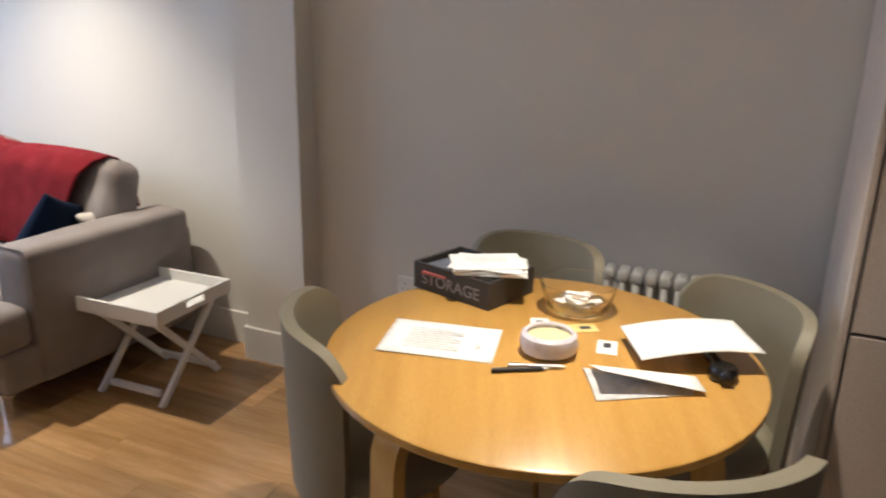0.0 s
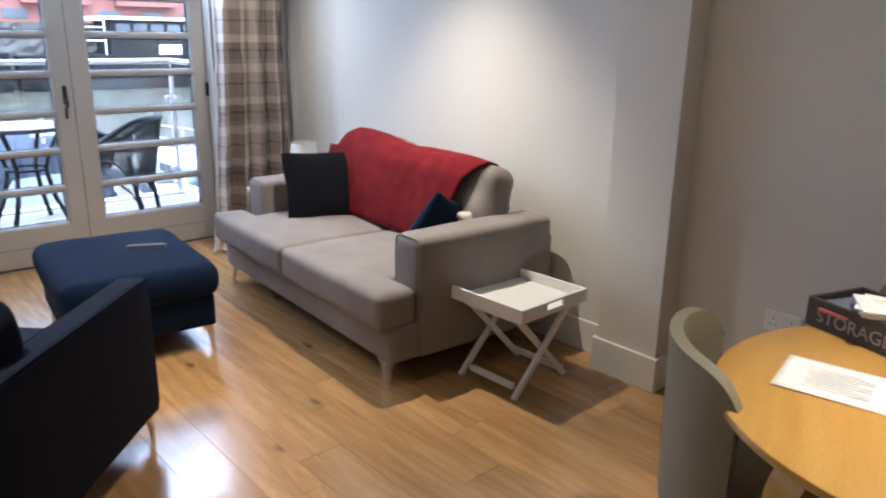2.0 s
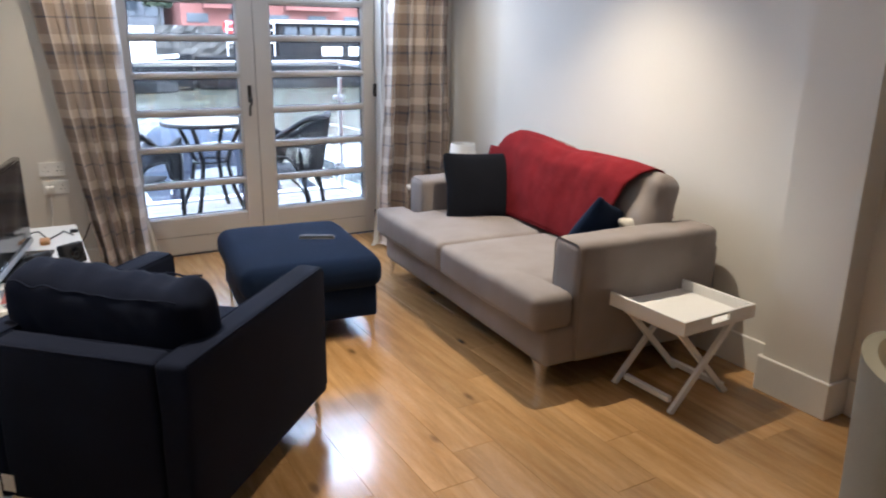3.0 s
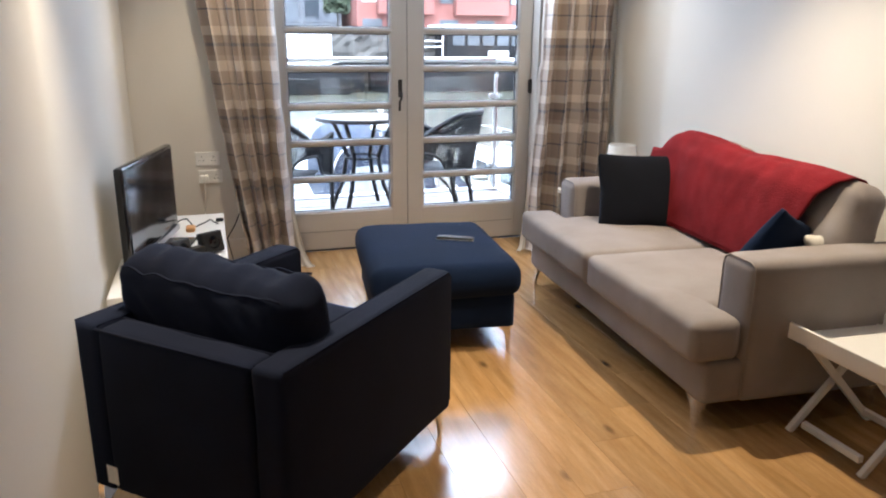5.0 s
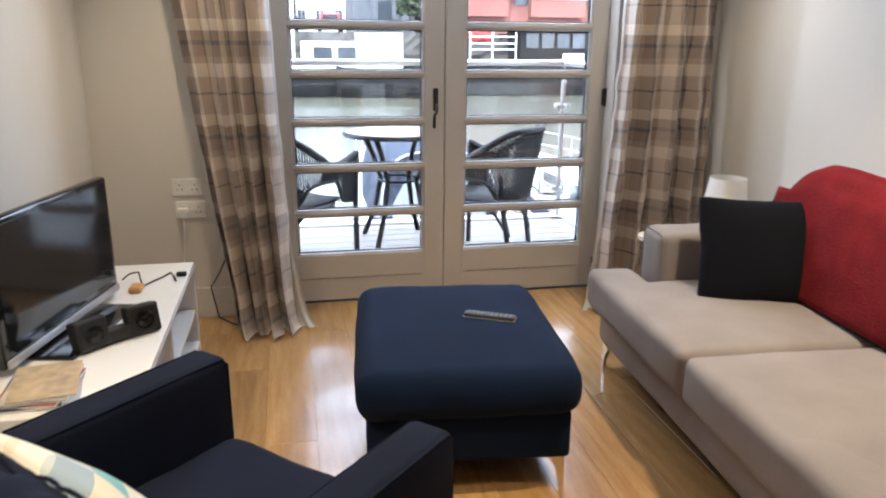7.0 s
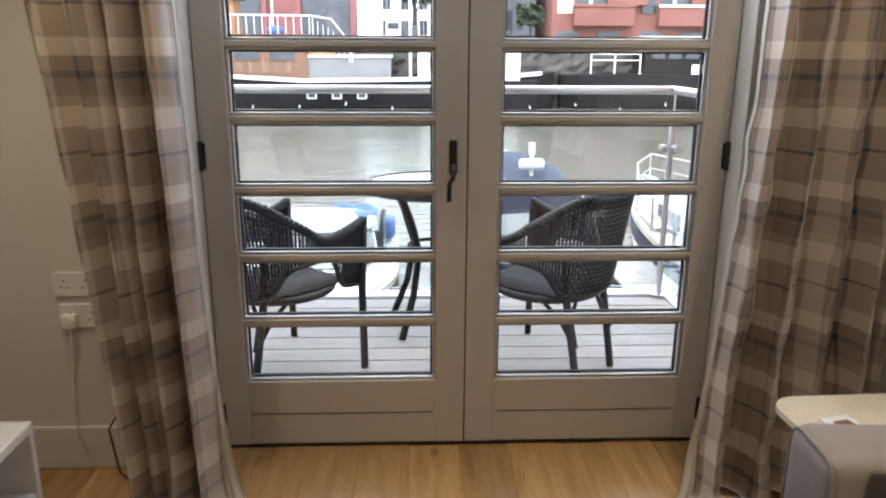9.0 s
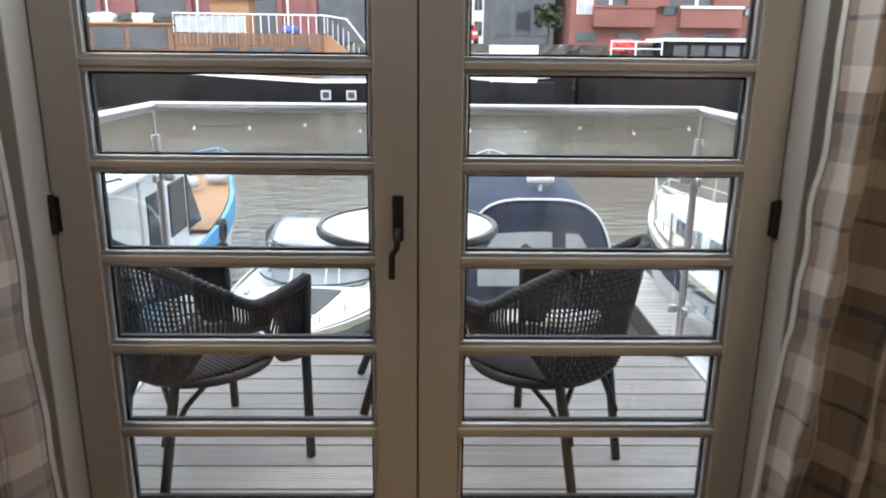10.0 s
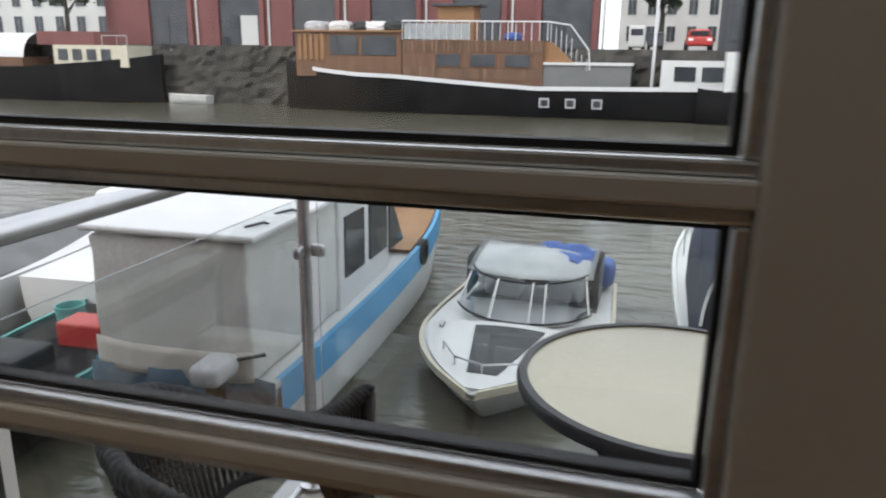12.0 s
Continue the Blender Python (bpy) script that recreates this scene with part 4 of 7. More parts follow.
# ---- dining corner ----
TC = (2.45, 1.38)
tab = thing("dining_table", "round beech-veneered dining table with bent laminated legs", "table", (*TC, 0), 20)
part("tabletop", lathe(bmnew(), [(0.530, 0.712), (0.546, 0.716), (0.55, 0.726), (0.548, 0.736), (0.542, 0.740)], 72), BEECH, tab, smooth="auto")
part("apron", lathe(bmnew(), [(0.40, 0.66), (0.42, 0.66), (0.42, 0.711), (0.40, 0.711)], 48, ring=True), BEECH, tab, smooth="auto")
for k in range(4):
    a = radians(45 + 90 * k)
    d, s = Vector((math.cos(a), math.sin(a), 0)), Vector((-math.sin(a), math.cos(a), 0))

    def bent(u, v, d=d, s=s):
        t = v * 1.0
        if t < 0.7:
            r, z = 0.475, 0.60 * t / 0.7
        else:
            q = (t - 0.7) / 0.3 * math.pi / 2
            r, z = 0.475 - 0.11 * (1 - math.cos(q)), 0.60 + 0.108 * math.sin(q)
        return d * r + s * (u - 0.5) * 0.085 + Vector((0, 0, z))
    part("leg", sheet(bmnew(), bent, 1, 22, -0.032), BEECH, tab, smooth="auto")

proto = thing("dining_chair", "taupe leatherette tub dining chair pushed up to the table", "chair", group="chairs round the table")


def shell(u, v):
    k = abs(u - 0.5) * 2
    a = radians(-75 + 150 * u)
    r = 0.255 + 0.02 * v + 0.012 * math.cos(2 * a)
    top = 0.825 - 0.025 * k ** 3 - 0.06 * k ** 7
    z = 0.36 + (top - 0.36) * v
    return Vector((r * math.sin(a), -r * math.cos(a) * 0.67 + 0.035, z))


part("backrest", sheet(bmnew(), shell, 36, 12, 0.034), TAUPE_HIDE, proto, smooth="auto")
part("seat", lathe(bmnew(), [(0.16, 0.375), (0.215, 0.385), (0.232, 0.41), (0.225, 0.45), (0.18, 0.465), (0.02, 0.47)], 40, (0, 0.10, 0)), TAUPE_HIDE, proto, smooth=True)
for sx in (-1, 1):
    for sy in (-1, 1):
        part("leg", tube(bmnew(), [(sx * 0.14, 0.09 + sy * 0.13, 0.39), (sx * 0.19, 0.09 + sy * 0.17, 0)], 0.018, 12, 0.012), BEECH, proto, smooth=True)
CHAIRS = [((2.275, 1.862), (-0.55, 0.835)), ((3.065, 1.595), (0.99, -0.16)), ((2.84, 0.94), (0.68, -0.73)), ((2.015, 0.97), (-0.84, -0.54))]
for i, (c, out) in enumerate(CHAIRS):
    turn = math.degrees(math.atan2(-out[1], -out[0])) - 90
    m = pose(c[0], c[1], 0, 0, 0, turn)
    if i == 0:
        proto.matrix_basis = m
    else:
        copy_thing(proto, m)

TZ = 0.7405
# slatted storage box with papers
CRATE = surface("dark_stained_crate", (0.028, 0.024, 0.022), (0.045, 0.04, 0.036), scale=14, rough=0.6, bump=0.2, stretch=(1, 8, 1))
box = thing("storage_box", "dark wooden storage box with printed letters, filled with papers", "storage box", (2.775, 1.695, TZ), -108)
for s in (-1, 1):
    part("long_side", span(bmnew(), -0.15, 0.15, s * 0.105 - 0.006, s * 0.105 + 0.006, 0.0, 0.085, r=0.002), CRATE, box)
    part("short_side", span(bmnew(), s * 0.144 - 0.006, s * 0.144 + 0.006, -0.0985, 0.0985, 0.0, 0.085, r=0.002), CRATE, box)
part("bottom", span(bmnew(), -0.1375, 0.1375, -0.0985, 0.0985, 0.001, 0.008, r=0.001), CRATE, box)
STENCIL = surface("grey_stencil_paint", (0.24, 0.235, 0.23), rough=0.8, bump=0.0)
lettering("lettering", "STORAGE", 0.052, pose(0.0, -0.1118, 0.022, 90, 0, 0), STENCIL, box)
for i, (x, y, a, w, d, m) in enumerate(((-0.05, 0.0, 8, 0.16, 0.17, MAG[1]), (-0.02, 0.01, -5, 0.15, 0.16, MAG[3]))):
    ob = thing("leaflet", "printed leaflet lying in the storage box", "leaflet", (2.78 + x * 0.4, 1.74, TZ + 0.06 + 0.012 * i), -108 + a)
    part("sheet", rbox(bmnew(), (0, 0, 0), (w, d, 0.008), r=0.001), m, ob)
for i in range(5):
    ob = thing("paper_stack", "white printed sheets stacked across the storage box", "paper", (2.745, 1.625 + 0.004 * i, TZ + 0.0875 + 0.0045 * i), -72 + 3 * i * (-1) ** i, group="stacked papers")
    part("sheet", rbox(bmnew(), (0, 0, 0.002), (0.215, 0.15, 0.004), r=0.0006), PAPER, ob)
    if i == 4:
        for k in range(4):
            part("print_line", plain(bmnew(), -0.07 + 0.01 * k, 0.06, 0.03 - 0.014 * k, 0.036 - 0.014 * k, 0.0041, 0.0044), INK, ob)
# letter
ob = thing("letter", "single white printed letter lying on the dining table", "paper", (2.382, 1.628, TZ), -78)
part("sheet", sheet(bmnew(), lambda u, v: Vector(((u - 0.5) * 0.297, (v - 0.5) * 0.21, 0.002 + 0.006 * max(0, 0.3 - u) + 0.001 * math.sin(u * 5))), 16, 6, 0.0006), PAPER, ob, smooth=True)
for k in range(9):
    part("print_line", plain(bmnew(), -0.09, 0.055 - 0.03 * (k % 3 == 2), -0.065 + 0.015 * k, -0.060 + 0.015 * k, 0.0042, 0.0046), INK, ob)
part("stamp", plain(bmnew(), 0.092, 0.108, -0.035, -0.005, 0.0042, 0.0046), INK, ob)
# jar with yellow contents
ob = thing("candle_bowl", "round lilac glass bowl holding cream candle wax", "candle", (2.435, 1.355, TZ))
part("bowl", lathe(bmnew(), [(0.045, 0.0), (0.068, 0.010), (0.074, 0.03), (0.070, 0.052), (0.060, 0.060), (0.055, 0.055), (0.062, 0.04), (0.06, 0.02)], 36), surface("lilac_ceramic", (0.62, 0.58, 0.64), rough=0.25, bump=0.0), ob, smooth="auto")
part("wax", lathe(bmnew(), [(0.059, 0.03), (0.0585, 0.044), (0.02, 0.042)], 32), surface("cream_wax", (0.66, 0.58, 0.34), rough=0.5), ob, smooth="auto")
# pens
for i, (x, y, a, col) in enumerate(((2.30, 1.385, 30, BLACK_MATT), (2.335, 1.355, 22, SILVER))):
    ob = thing("pen", "black and white ballpoint pen on the table" if i == 0 else "slim silver ballpoint pen on the table", "pen", (x, y, TZ), a - 90)
    part("barrel", tube(bmnew(), [(-0.07, 0, 0.006), (0.055, 0, 0.006)], 0.0052, 10), col, ob, smooth="auto")
    part("tip", tube(bmnew(), [(0.055, 0, 0.006), (0.072, 0, 0.006)], 0.005, 10, 0.001), WHITE_PLASTIC, ob, smooth="auto")
    part("clip", rbox(bmnew(), (-0.045, 0, 0.0118), (0.04, 0.003, 0.0015), r=0.0005), CHROME, ob)
# clear bowl with card strips
CLEAR = glass("clear_glass")
ob = thing("glass_bowl", "clear glass bowl filled with folded pale papers", "bowl", (2.755, 1.36, TZ))
part("bowl", lathe(bmnew(), [(0.060, 0.0), (0.082, 0.004), (0.094, 0.022), (0.106, 0.062), (0.112, 0.088), (0.109, 0.088), (0.103, 0.062), (0.090, 0.024), (0.075, 0.008)], 40), CLEAR, ob, smooth="auto")
DRIED = surface("dried_petals", (0.42, 0.33, 0.24), (0.60, 0.53, 0.44), scale=30, rough=0.8)
for i in range(14):
    a = random.uniform(0, 6.28)
    r = random.uniform(0, 0.040)
    q = thing("folded_note", "folded pale paper slip in the glass bowl", "paper", (2.755 + r * math.cos(a), 1.36 + r * math.sin(a), TZ + 0.013 + 0.0028 * i), random.uniform(0, 180), group="paper slips")
    part("slip", rbox(bmnew(), (0, 0, 0), (0.075 if i > 3 else 0.05, 0.02, 0.004), r=0.001), PAPER if i % 3 else DRIED, q)
# small cards
for x, y, a, m, lab in ((2.60, 1.425, 20, PAPER, "small white card with a dark motif"), (2.625, 1.315, -60, surface("yellow_card", (0.70, 0.55, 0.20), rough=0.6), "small yellow card with a dark motif"), (2.53, 1.225, 10, PAPER, "small white printed card")):
    ob = thing("business_card", lab + " on the table", "card", (x, y, TZ), a)
    part("card", rbox(bmnew(), (0, 0, 0.0008), (0.085, 0.052, 0.0012), r=0.0004), m, ob)
    part("motif", rbox(bmnew(), (0.01, 0.0, 0.0018), (0.03, 0.02, 0.0008), r=0.0003), DARK_INK, ob)
# papers at the table's edge
ob = thing("document", "wide white sheets bent over a handset on the table", "paper", (2.57, 1.03, TZ + 0.034), -65)
part("sheet", sheet(bmnew(), lambda u, v: Vector(((u - 0.5) * 0.297, (v - 0.5) * 0.20, 0.004 + 0.018 * math.sin(u * 2.6) + 0.010 * u)), 18, 6, 0.003), PAPER, ob, smooth=True)
ob = thing("envelope", "opened white envelope with folded papers on the table", "envelope", (2.355, 1.115, TZ), -66)
part("sheet", sheet(bmnew(), lambda u, v: Vector(((u - 0.5) * 0.23, (v - 0.5) * (0.16 - 0.07 * u), 0.003 + 0.004 * math.sin(v * 3))), 8, 8, 0.002), surface("grey_printed_card", (0.45, 0.45, 0.47), (0.7, 0.7, 0.7), scale=25, rough=0.5), ob)
part("flap", sheet(bmnew(), lambda u, v: Vector((-0.10 + 0.24 * u, -0.05 + 0.13 * v * (1 - 0.4 * u), 0.012 + 0.05 * (1 - v) * (1 - u))), 8, 8, 0.001), PAPER, ob, smooth=True)
ob = thing("telephone", "black corded handset lying under the papers", "telephone", (2.575, 0.968, TZ), 16)
part("handset", tube(bmnew(), [(-0.15, 0, 0.02), (-0.10, 0.0, 0.018), (0.0, 0.012, 0.016), (0.10, 0.0, 0.018), (0.15, 0, 0.02)], 0.0155, 12), BLACK_GLOSS, ob, smooth=True)
part("earpiece", lathe(bmnew(), [(0.030, 0.0), (0.034, 0.008), (0.034, 0.025), (0.028, 0.034)], 24, (0.10, 0, 0.0)), BLACK_GLOSS, ob, smooth="auto")
part("mouthpiece", lathe(bmnew(), [(0.030, 0.0), (0.034, 0.008), (0.034, 0.025), (0.028, 0.034)], 24, (-0.10, 0, 0.0)), BLACK_GLOSS, ob, smooth="auto")

# radiator
rad = thing("radiator", "white steel column radiator on the wall by the table", "radiator", (X1 - 0.075, 0, 0))
for i in range(16):
    y = 0.98 + 0.05 * i
    bm = bmnew()
    for dx in (-0.03, 0.03):
        tube(bm, [(dx, y, 0.10), (dx, y, 0.66)], 0.0125, 10)
    rbox(bm, (0, y, 0.67), (0.095, 0.044, 0.05), r=0.018, e=3)
    rbox(bm, (0, y, 0.10), (0.095, 0.044, 0.05), r=0.018, e=3)
    part("column", bm, WHITE_WOOD, rad, smooth=True)
for y in (1.1, 1.6):
    part("bracket", span(bmnew(), 0.02, 0.074, y + 0.012, y + 0.03, 0.3, 0.36, r=0.002), WHITE_WOOD, rad)

# tall cupboard
cab = thing("tall_cupboard", "tall cream laminate kitchen cupboard with two plain doors", "cupboard", (0, 0, 0))
part("carcass", span(bmnew(), 2.83, X1 - 0.02, -0.55, 0.66, 0.0, 2.30, r=0.003), CABINET, cab)
part("side_panel", span(bmnew(), 2.80, X1 - 0.02, 0.661, 0.679, 0.0, 2.32, r=0.002), CABINET, cab)
for y0, y1 in ((0.06, 0.652), (-0.545, 0.053)):
    part("door", span(bmnew(), 2.808, 2.829, y0, y1, 0.10, 0.776, r=0.002), CABINET, cab)
    part("door", span(bmnew(), 2.808, 2.829, y0, y1, 0.786, 2.295, r=0.002), CABINET, cab)

# ---- balcony ----
DECK = surface("weathered_decking", (0.44, 0.415, 0.385), (0.56, 0.53, 0.49), scale=3, rough=0.38, bump=0.25, fine=70, stretch=(1, 14, 1), vary=0.12)
WICKER = surface("black_wicker", (0.009, 0.009, 0.010), (0.018, 0.0175, 0.018), scale=20, rough=0.48, bump=0.3, fine=200, spec=0.4)
WHITE_TRIM = surface("white_metal_edge", (0.66, 0.67, 0.68), (0.72, 0.72, 0.72), scale=5, rough=0.45, bump=0.05)
BX0, BX1, BY0, BY1 = 0.70, 3.36, 6.53, 8.06
bal = thing("balcony", "small balcony with grooved grey deck boards and a white edge", "balcony", kind="structure")
# slab coloured dark so the gaps between deck boards look shaded
part("slab", plain(bmnew(), BX0 - 0.06, BX1 + 0.10, BY0, BY1 + 0.10, -0.30, -0.035), surface("deck_gap_shade", (0.045, 0.045, 0.045), rough=0.9), bal)
bw = 0.142
n = 0
y = BY0 + 0.005
while y + bw < BY1 + 0.03:
    bm = bmnew()
    k = 9
    prof = []
    for i in range(k):                                # grooves along the board
        a = y + bw * i / k
        prof += [(a, -0.001), (a + bw / k * 0.55, -0.001), (a + bw / k * 0.62, -0.0028), (a + bw / k * 0.93, -0.0028)]
    prof += [(y + bw - 0.001, -0.001)]
    top0 = [bm.verts.new((BX0, p[0], p[1])) for p in prof]
    top1 = [bm.verts.new((BX1, p[0], p[1])) for p in prof]
    for i in range(len(prof) - 1):
        bm.faces.new((top0[i], top1[i], top1[i + 1], top0[i + 1]))
    d = [bm.verts.new(q) for q in ((BX0, y, -0.034), (BX1, y, -0.034), (BX1, y + bw - 0.001, -0.034), (BX0, y + bw - 0.001, -0.034))]
    bm.faces.new((d[0], d[1], top1[0], top0[0]))
    bm.faces.new((d[3], d[2], top1[-1], top0[-1]))
    part("deck_board", bm, DECK, bal)
    y += bw + 0.010
part("front_edge", span(bmnew(), BX0 - 0.06, BX1 + 0.09, BY1 + 0.012, BY1 + 0.13, -0.14, 0.012, r=0.004), WHITE_TRIM, bal)
part("side_edge", span(bmnew(), BX1 + 0.004, BX1 + 0.09, BY0, BY1 + 0.011, -0.14, 0.012, r=0.004), WHITE_TRIM, bal)
part("side_edge", span(bmnew(), BX0 - 0.09, BX0 - 0.004, BY0, BY1 + 0.011, -0.14, 0.012, r=0.004), WHITE_TRIM, bal)

rail = thing("balcony_railing", "steel balcony railing with clear glass panels", "railing")
RZ, RY, RXL, RXR = 1.255, 8.06, 0.72, 3.34
part("handrail", tube(bmnew(), [(RXL, BY0 + 0.02, RZ), (RXL, RY, RZ)], 0.024, 16), STEEL, rail, smooth="auto")
part("handrail", tube(bmnew(), [(RXL, RY, RZ), (RXR, RY, RZ)], 0.024, 16), STEEL, rail, smooth="auto")
part("handrail", tube(bmnew(), [(RXR, RY, RZ), (RXR, BY0 + 0.02, RZ)], 0.024, 16), STEEL, rail, smooth="auto")
PANEL = glass("balustrade_glass", (0.93, 0.97, 0.96))
for x, y in ((RXL, RY), (RXR, RY), (RXL, BY0 + 0.08), (RXR, BY0 + 0.08)):
    bm = tube(bmnew(), [(x, y, 0.012), (x, y, 1.12)], 0.021, 16)
    p = part("post", bm, STEEL, rail, smooth="auto")
    part("pin", tube(bmnew(), [(x, y, 1.12), (x, y, 1.24)], 0.006, 8), STEEL, p)
    part("foot_plate", lathe(bmnew(), [(0.055, 0.0), (0.055, 0.008), (0.025, 0.014)], 24, (x, y, 0.0125)), STEEL, p)
    for z in (0.25, 0.92):
        for dx, dy in ((0.05, 0.0), (0.0, -0.05)):
            s = -1 if x > 2 else 1
            part("glass_clamp", rbox(bmnew(), (x + dx * s, y + (dy if y > 7.5 else -dy), z), (0.05, 0.03, 0.045) if dx else (0.03, 0.05, 0.045), r=0.012, e=2), STEEL, p, smooth=True)
for x0, x1, y0, y1 in ((RXL + 0.05, RXR - 0.05, RY - 0.004, RY + 0.004), (RXL - 0.004, RXL + 0.004, BY0 + 0.14, RY - 0.05), (RXR - 0.004, RXR + 0.004, BY0 + 0.14, RY - 0.05)):
    g = part("glass_panel", plain(bmnew(), x0, x1, y0, y1, 0.07, 1.10), PANEL, rail, "clear glass panel")
    g.visible_shadow = False
wire = thing("string_lights", "thin string of tiny bulbs strung below the handrail", "string lights")
pts = [(RXL + (RXR - RXL) * i / 40, RY - 0.03, 1.20 - 0.035 * abs(math.sin(i * math.pi / 10))) for i in range(41)]
part("wire", tube(bmnew(), pts, 0.0016, 5), BLACK_MATT, wire)
for i in range(3, 40, 4):
    part("bulb", lathe(bmnew(), [(0.003, -0.02), (0.006, -0.014), (0.005, -0.004), (0.003, 0.0)], 8, pts[i]), GLASS, wire)

# wicker chairs
wch = thing("wicker_armchair", "black woven wicker armchair with curved arms on the balcony", "armchair", (1.19, 7.08, 0.0), -46, group="balcony chairs")


def rim(s):
    """The top rail: s runs from one arm's front (-1) round the high back (0) to the other (1)."""
    k, sg = abs(s), (1 if s >= 0 else -1)
    if k < 0.5:
        a = s / 0.5 * math.pi / 2
        x, y = 0.285 * math.sin(a), -0.02 - 0.25 * math.cos(a)
    else:
        x, y = sg * (0.285 + 0.025 * (k - 0.5)), -0.02 + (k - 0.5) / 0.5 * 0.29
    t = min(1.0, max(0.0, (0.66 - k) / 0.46))
    back = t * t * (3 - 2 * t)
    return Vector((x * (1 + 0.10 * back), y - 0.09 * back, 0.668 + 0.212 * back + 0.06 * max(0, (k - 0.66) / 0.34) ** 1.4))


def foot(s):
    p, k = rim(s), abs(s)
    t = min(1.0, max(0.0, (0.66 - k) / 0.46))
    up = 1 / (1 + math.exp(-(k - 0.36) / 0.03))
    arch = up / (1 + math.exp((k - 0.77) / 0.018))
    return Vector((p.x * (0.84 + 0.10 * up), min(p.y, 0.27) * (0.86 + 0.1 * up) + 0.03 * (1 - up), 0.43 + 0.145 * arch - 0.02 * max(0, k - 0.80)))


ANG = [-1 + 2 * i / 116 for i in range(117)]
OUT = [Vector((rim(a).x, rim(a).y, 0)).normalized() for a in ANG]
bm = bmnew()
for ph in (0, 2.094, 4.189):                          # three strands plaited along the rail
    tube(bm, [rim(-1 + i / 180) + Vector((0.009 * math.cos(i * 0.55 + ph) * (1 if abs(i - 180) > 90 else 0.4), 0.009 * math.cos(i * 0.55 + ph) * (0.4 if abs(i - 180) > 90 else 1), 0.009 * math.sin(i * 0.55 + ph))) for i in range(361)], 0.0145, 6)
part("top_rail", bm, WICKER, wch, "plaited wicker top rail", smooth=True)
part("lower_rail", tube(bmnew(), [foot(a) for a in ANG], 0.012, 8), WICKER, wch, smooth=True)
bm = bmnew()
for i, (a, o) in enumerate(zip(ANG, OUT)):            # upright canes of the woven back and arms
    p, q = rim(a), foot(a)
    tube(bm, [q, (p + q) / 2 + o * 0.012, p], 0.0054, 5)
for k in range(20):                                   # cross weave
    f = 0.03 + k / 20 * 0.94
    tube(bm, [foot(a).lerp(rim(a), f) + o * (0.006 * (-1) ** (i + k) + 0.010) for i, (a, o) in enumerate(zip(ANG, OUT)) if abs(a) < (0.36 if k % 3 else 0.42)], 0.0034, 5)
tagged(part("woven_back", bm, WICKER, wch, "open woven cane back and arms"), kind="stuff")
bm = bmnew()
for i in range(24):
    yy = -0.22 + 0.45 * i / 23
    hw = 0.235 - 0.05 * (abs(yy) / 0.22) ** 2
    tube(bm, [(-hw, yy, 0.43), (0, yy, 0.418), (hw, yy, 0.43)], 0.011, 6)
part("seat", bm, WICKER, wch, "woven cane seat", smooth=True)
part("seat_rail", tube(bmnew(), [(0.25 * math.sin(radians(a)), 0.245 * math.cos(radians(a)), 0.41) for a in range(0, 361, 12)], 0.018, 8), WICKER, wch, smooth=True)
for sx in (-1, 1):
    f = rim(sx)
    part("leg", tube(bmnew(), [(f.x, f.y, f.z - 0.01), (f.x * 0.97, f.y - 0.01, 0.40), (f.x * 0.97, f.y - 0.005, 0.0)], 0.018, 8), WICKER, wch, smooth=True)
    part("leg", tube(bmnew(), [(sx * 0.19, -0.19, 0.60), (sx * 0.18, -0.20, 0.42), (sx * 0.17, -0.27, 0.0)], 0.018, 8), WICKER, wch, smooth=True)
    part("brace", tube(bmnew(), [(sx * 0.172, -0.255, 0.20), (sx * 0.15, -0.21, 0.33), (sx * 0.08, -0.20, 0.39)], 0.010, 6), WICKER, wch, smooth=True)
    part("brace", tube(bmnew(), [(sx * 0.172, -0.25, 0.20), (sx * 0.19, -0.17, 0.33), (sx * 0.20, -0.10, 0.39)], 0.010, 6), WICKER, wch, smooth=True)
copy_thing(wch, pose(2.45, 7.08, 0.0, 0, 0, 50))

bt = thing("balcony_table", "round balcony table with a pale top and dark rim", "table", (1.94, 7.625, 0.0))
part("tabletop", lathe(bmnew(), [(0.36, 0.772), (0.372, 0.772), (0.372, 0.794), (0.36, 0.794)], 56), surface("cream_glass_top", (0.60, 0.56, 0.41), (0.64, 0.60, 0.45), scale=3, rough=0.12, bump=0.0), bt, smooth="auto")
bm = bmnew()
RIMP = [(0.373, 0.765), (0.392, 0.768), (0.395, 0.785), (0.388, 0.800), (0.368, 0.800), (0.368, 0.7955)]
lathe(bm, RIMP, 56, ring=True)
part("rim", bm, surface("grey_black_rim", (0.03, 0.03, 0.032), rough=0.35), bt, smooth="auto")
for k in range(4):
    a = radians(52 + 90 * k)
    c, s = math.cos(a), math.sin(a)
    part("leg", tube(bmnew(), [(0.30 * c, 0.30 * s, 0.77), (0.22 * c, 0.22 * s, 0.63), (0.15 * c, 0.15 * s, 0.45), (0.20 * c, 0.20 * s, 0.22), (0.30 * c, 0.30 * s, 0.0)], 0.019, 8), WICKER, bt, smooth=True)
part("lower_ring", tube(bmnew(), [(0.15 * math.cos(radians(a)), 0.15 * math.sin(radians(a)), 0.45) for a in range(0, 361, 15)], 0.010, 6), WICKER, bt, smooth=True)

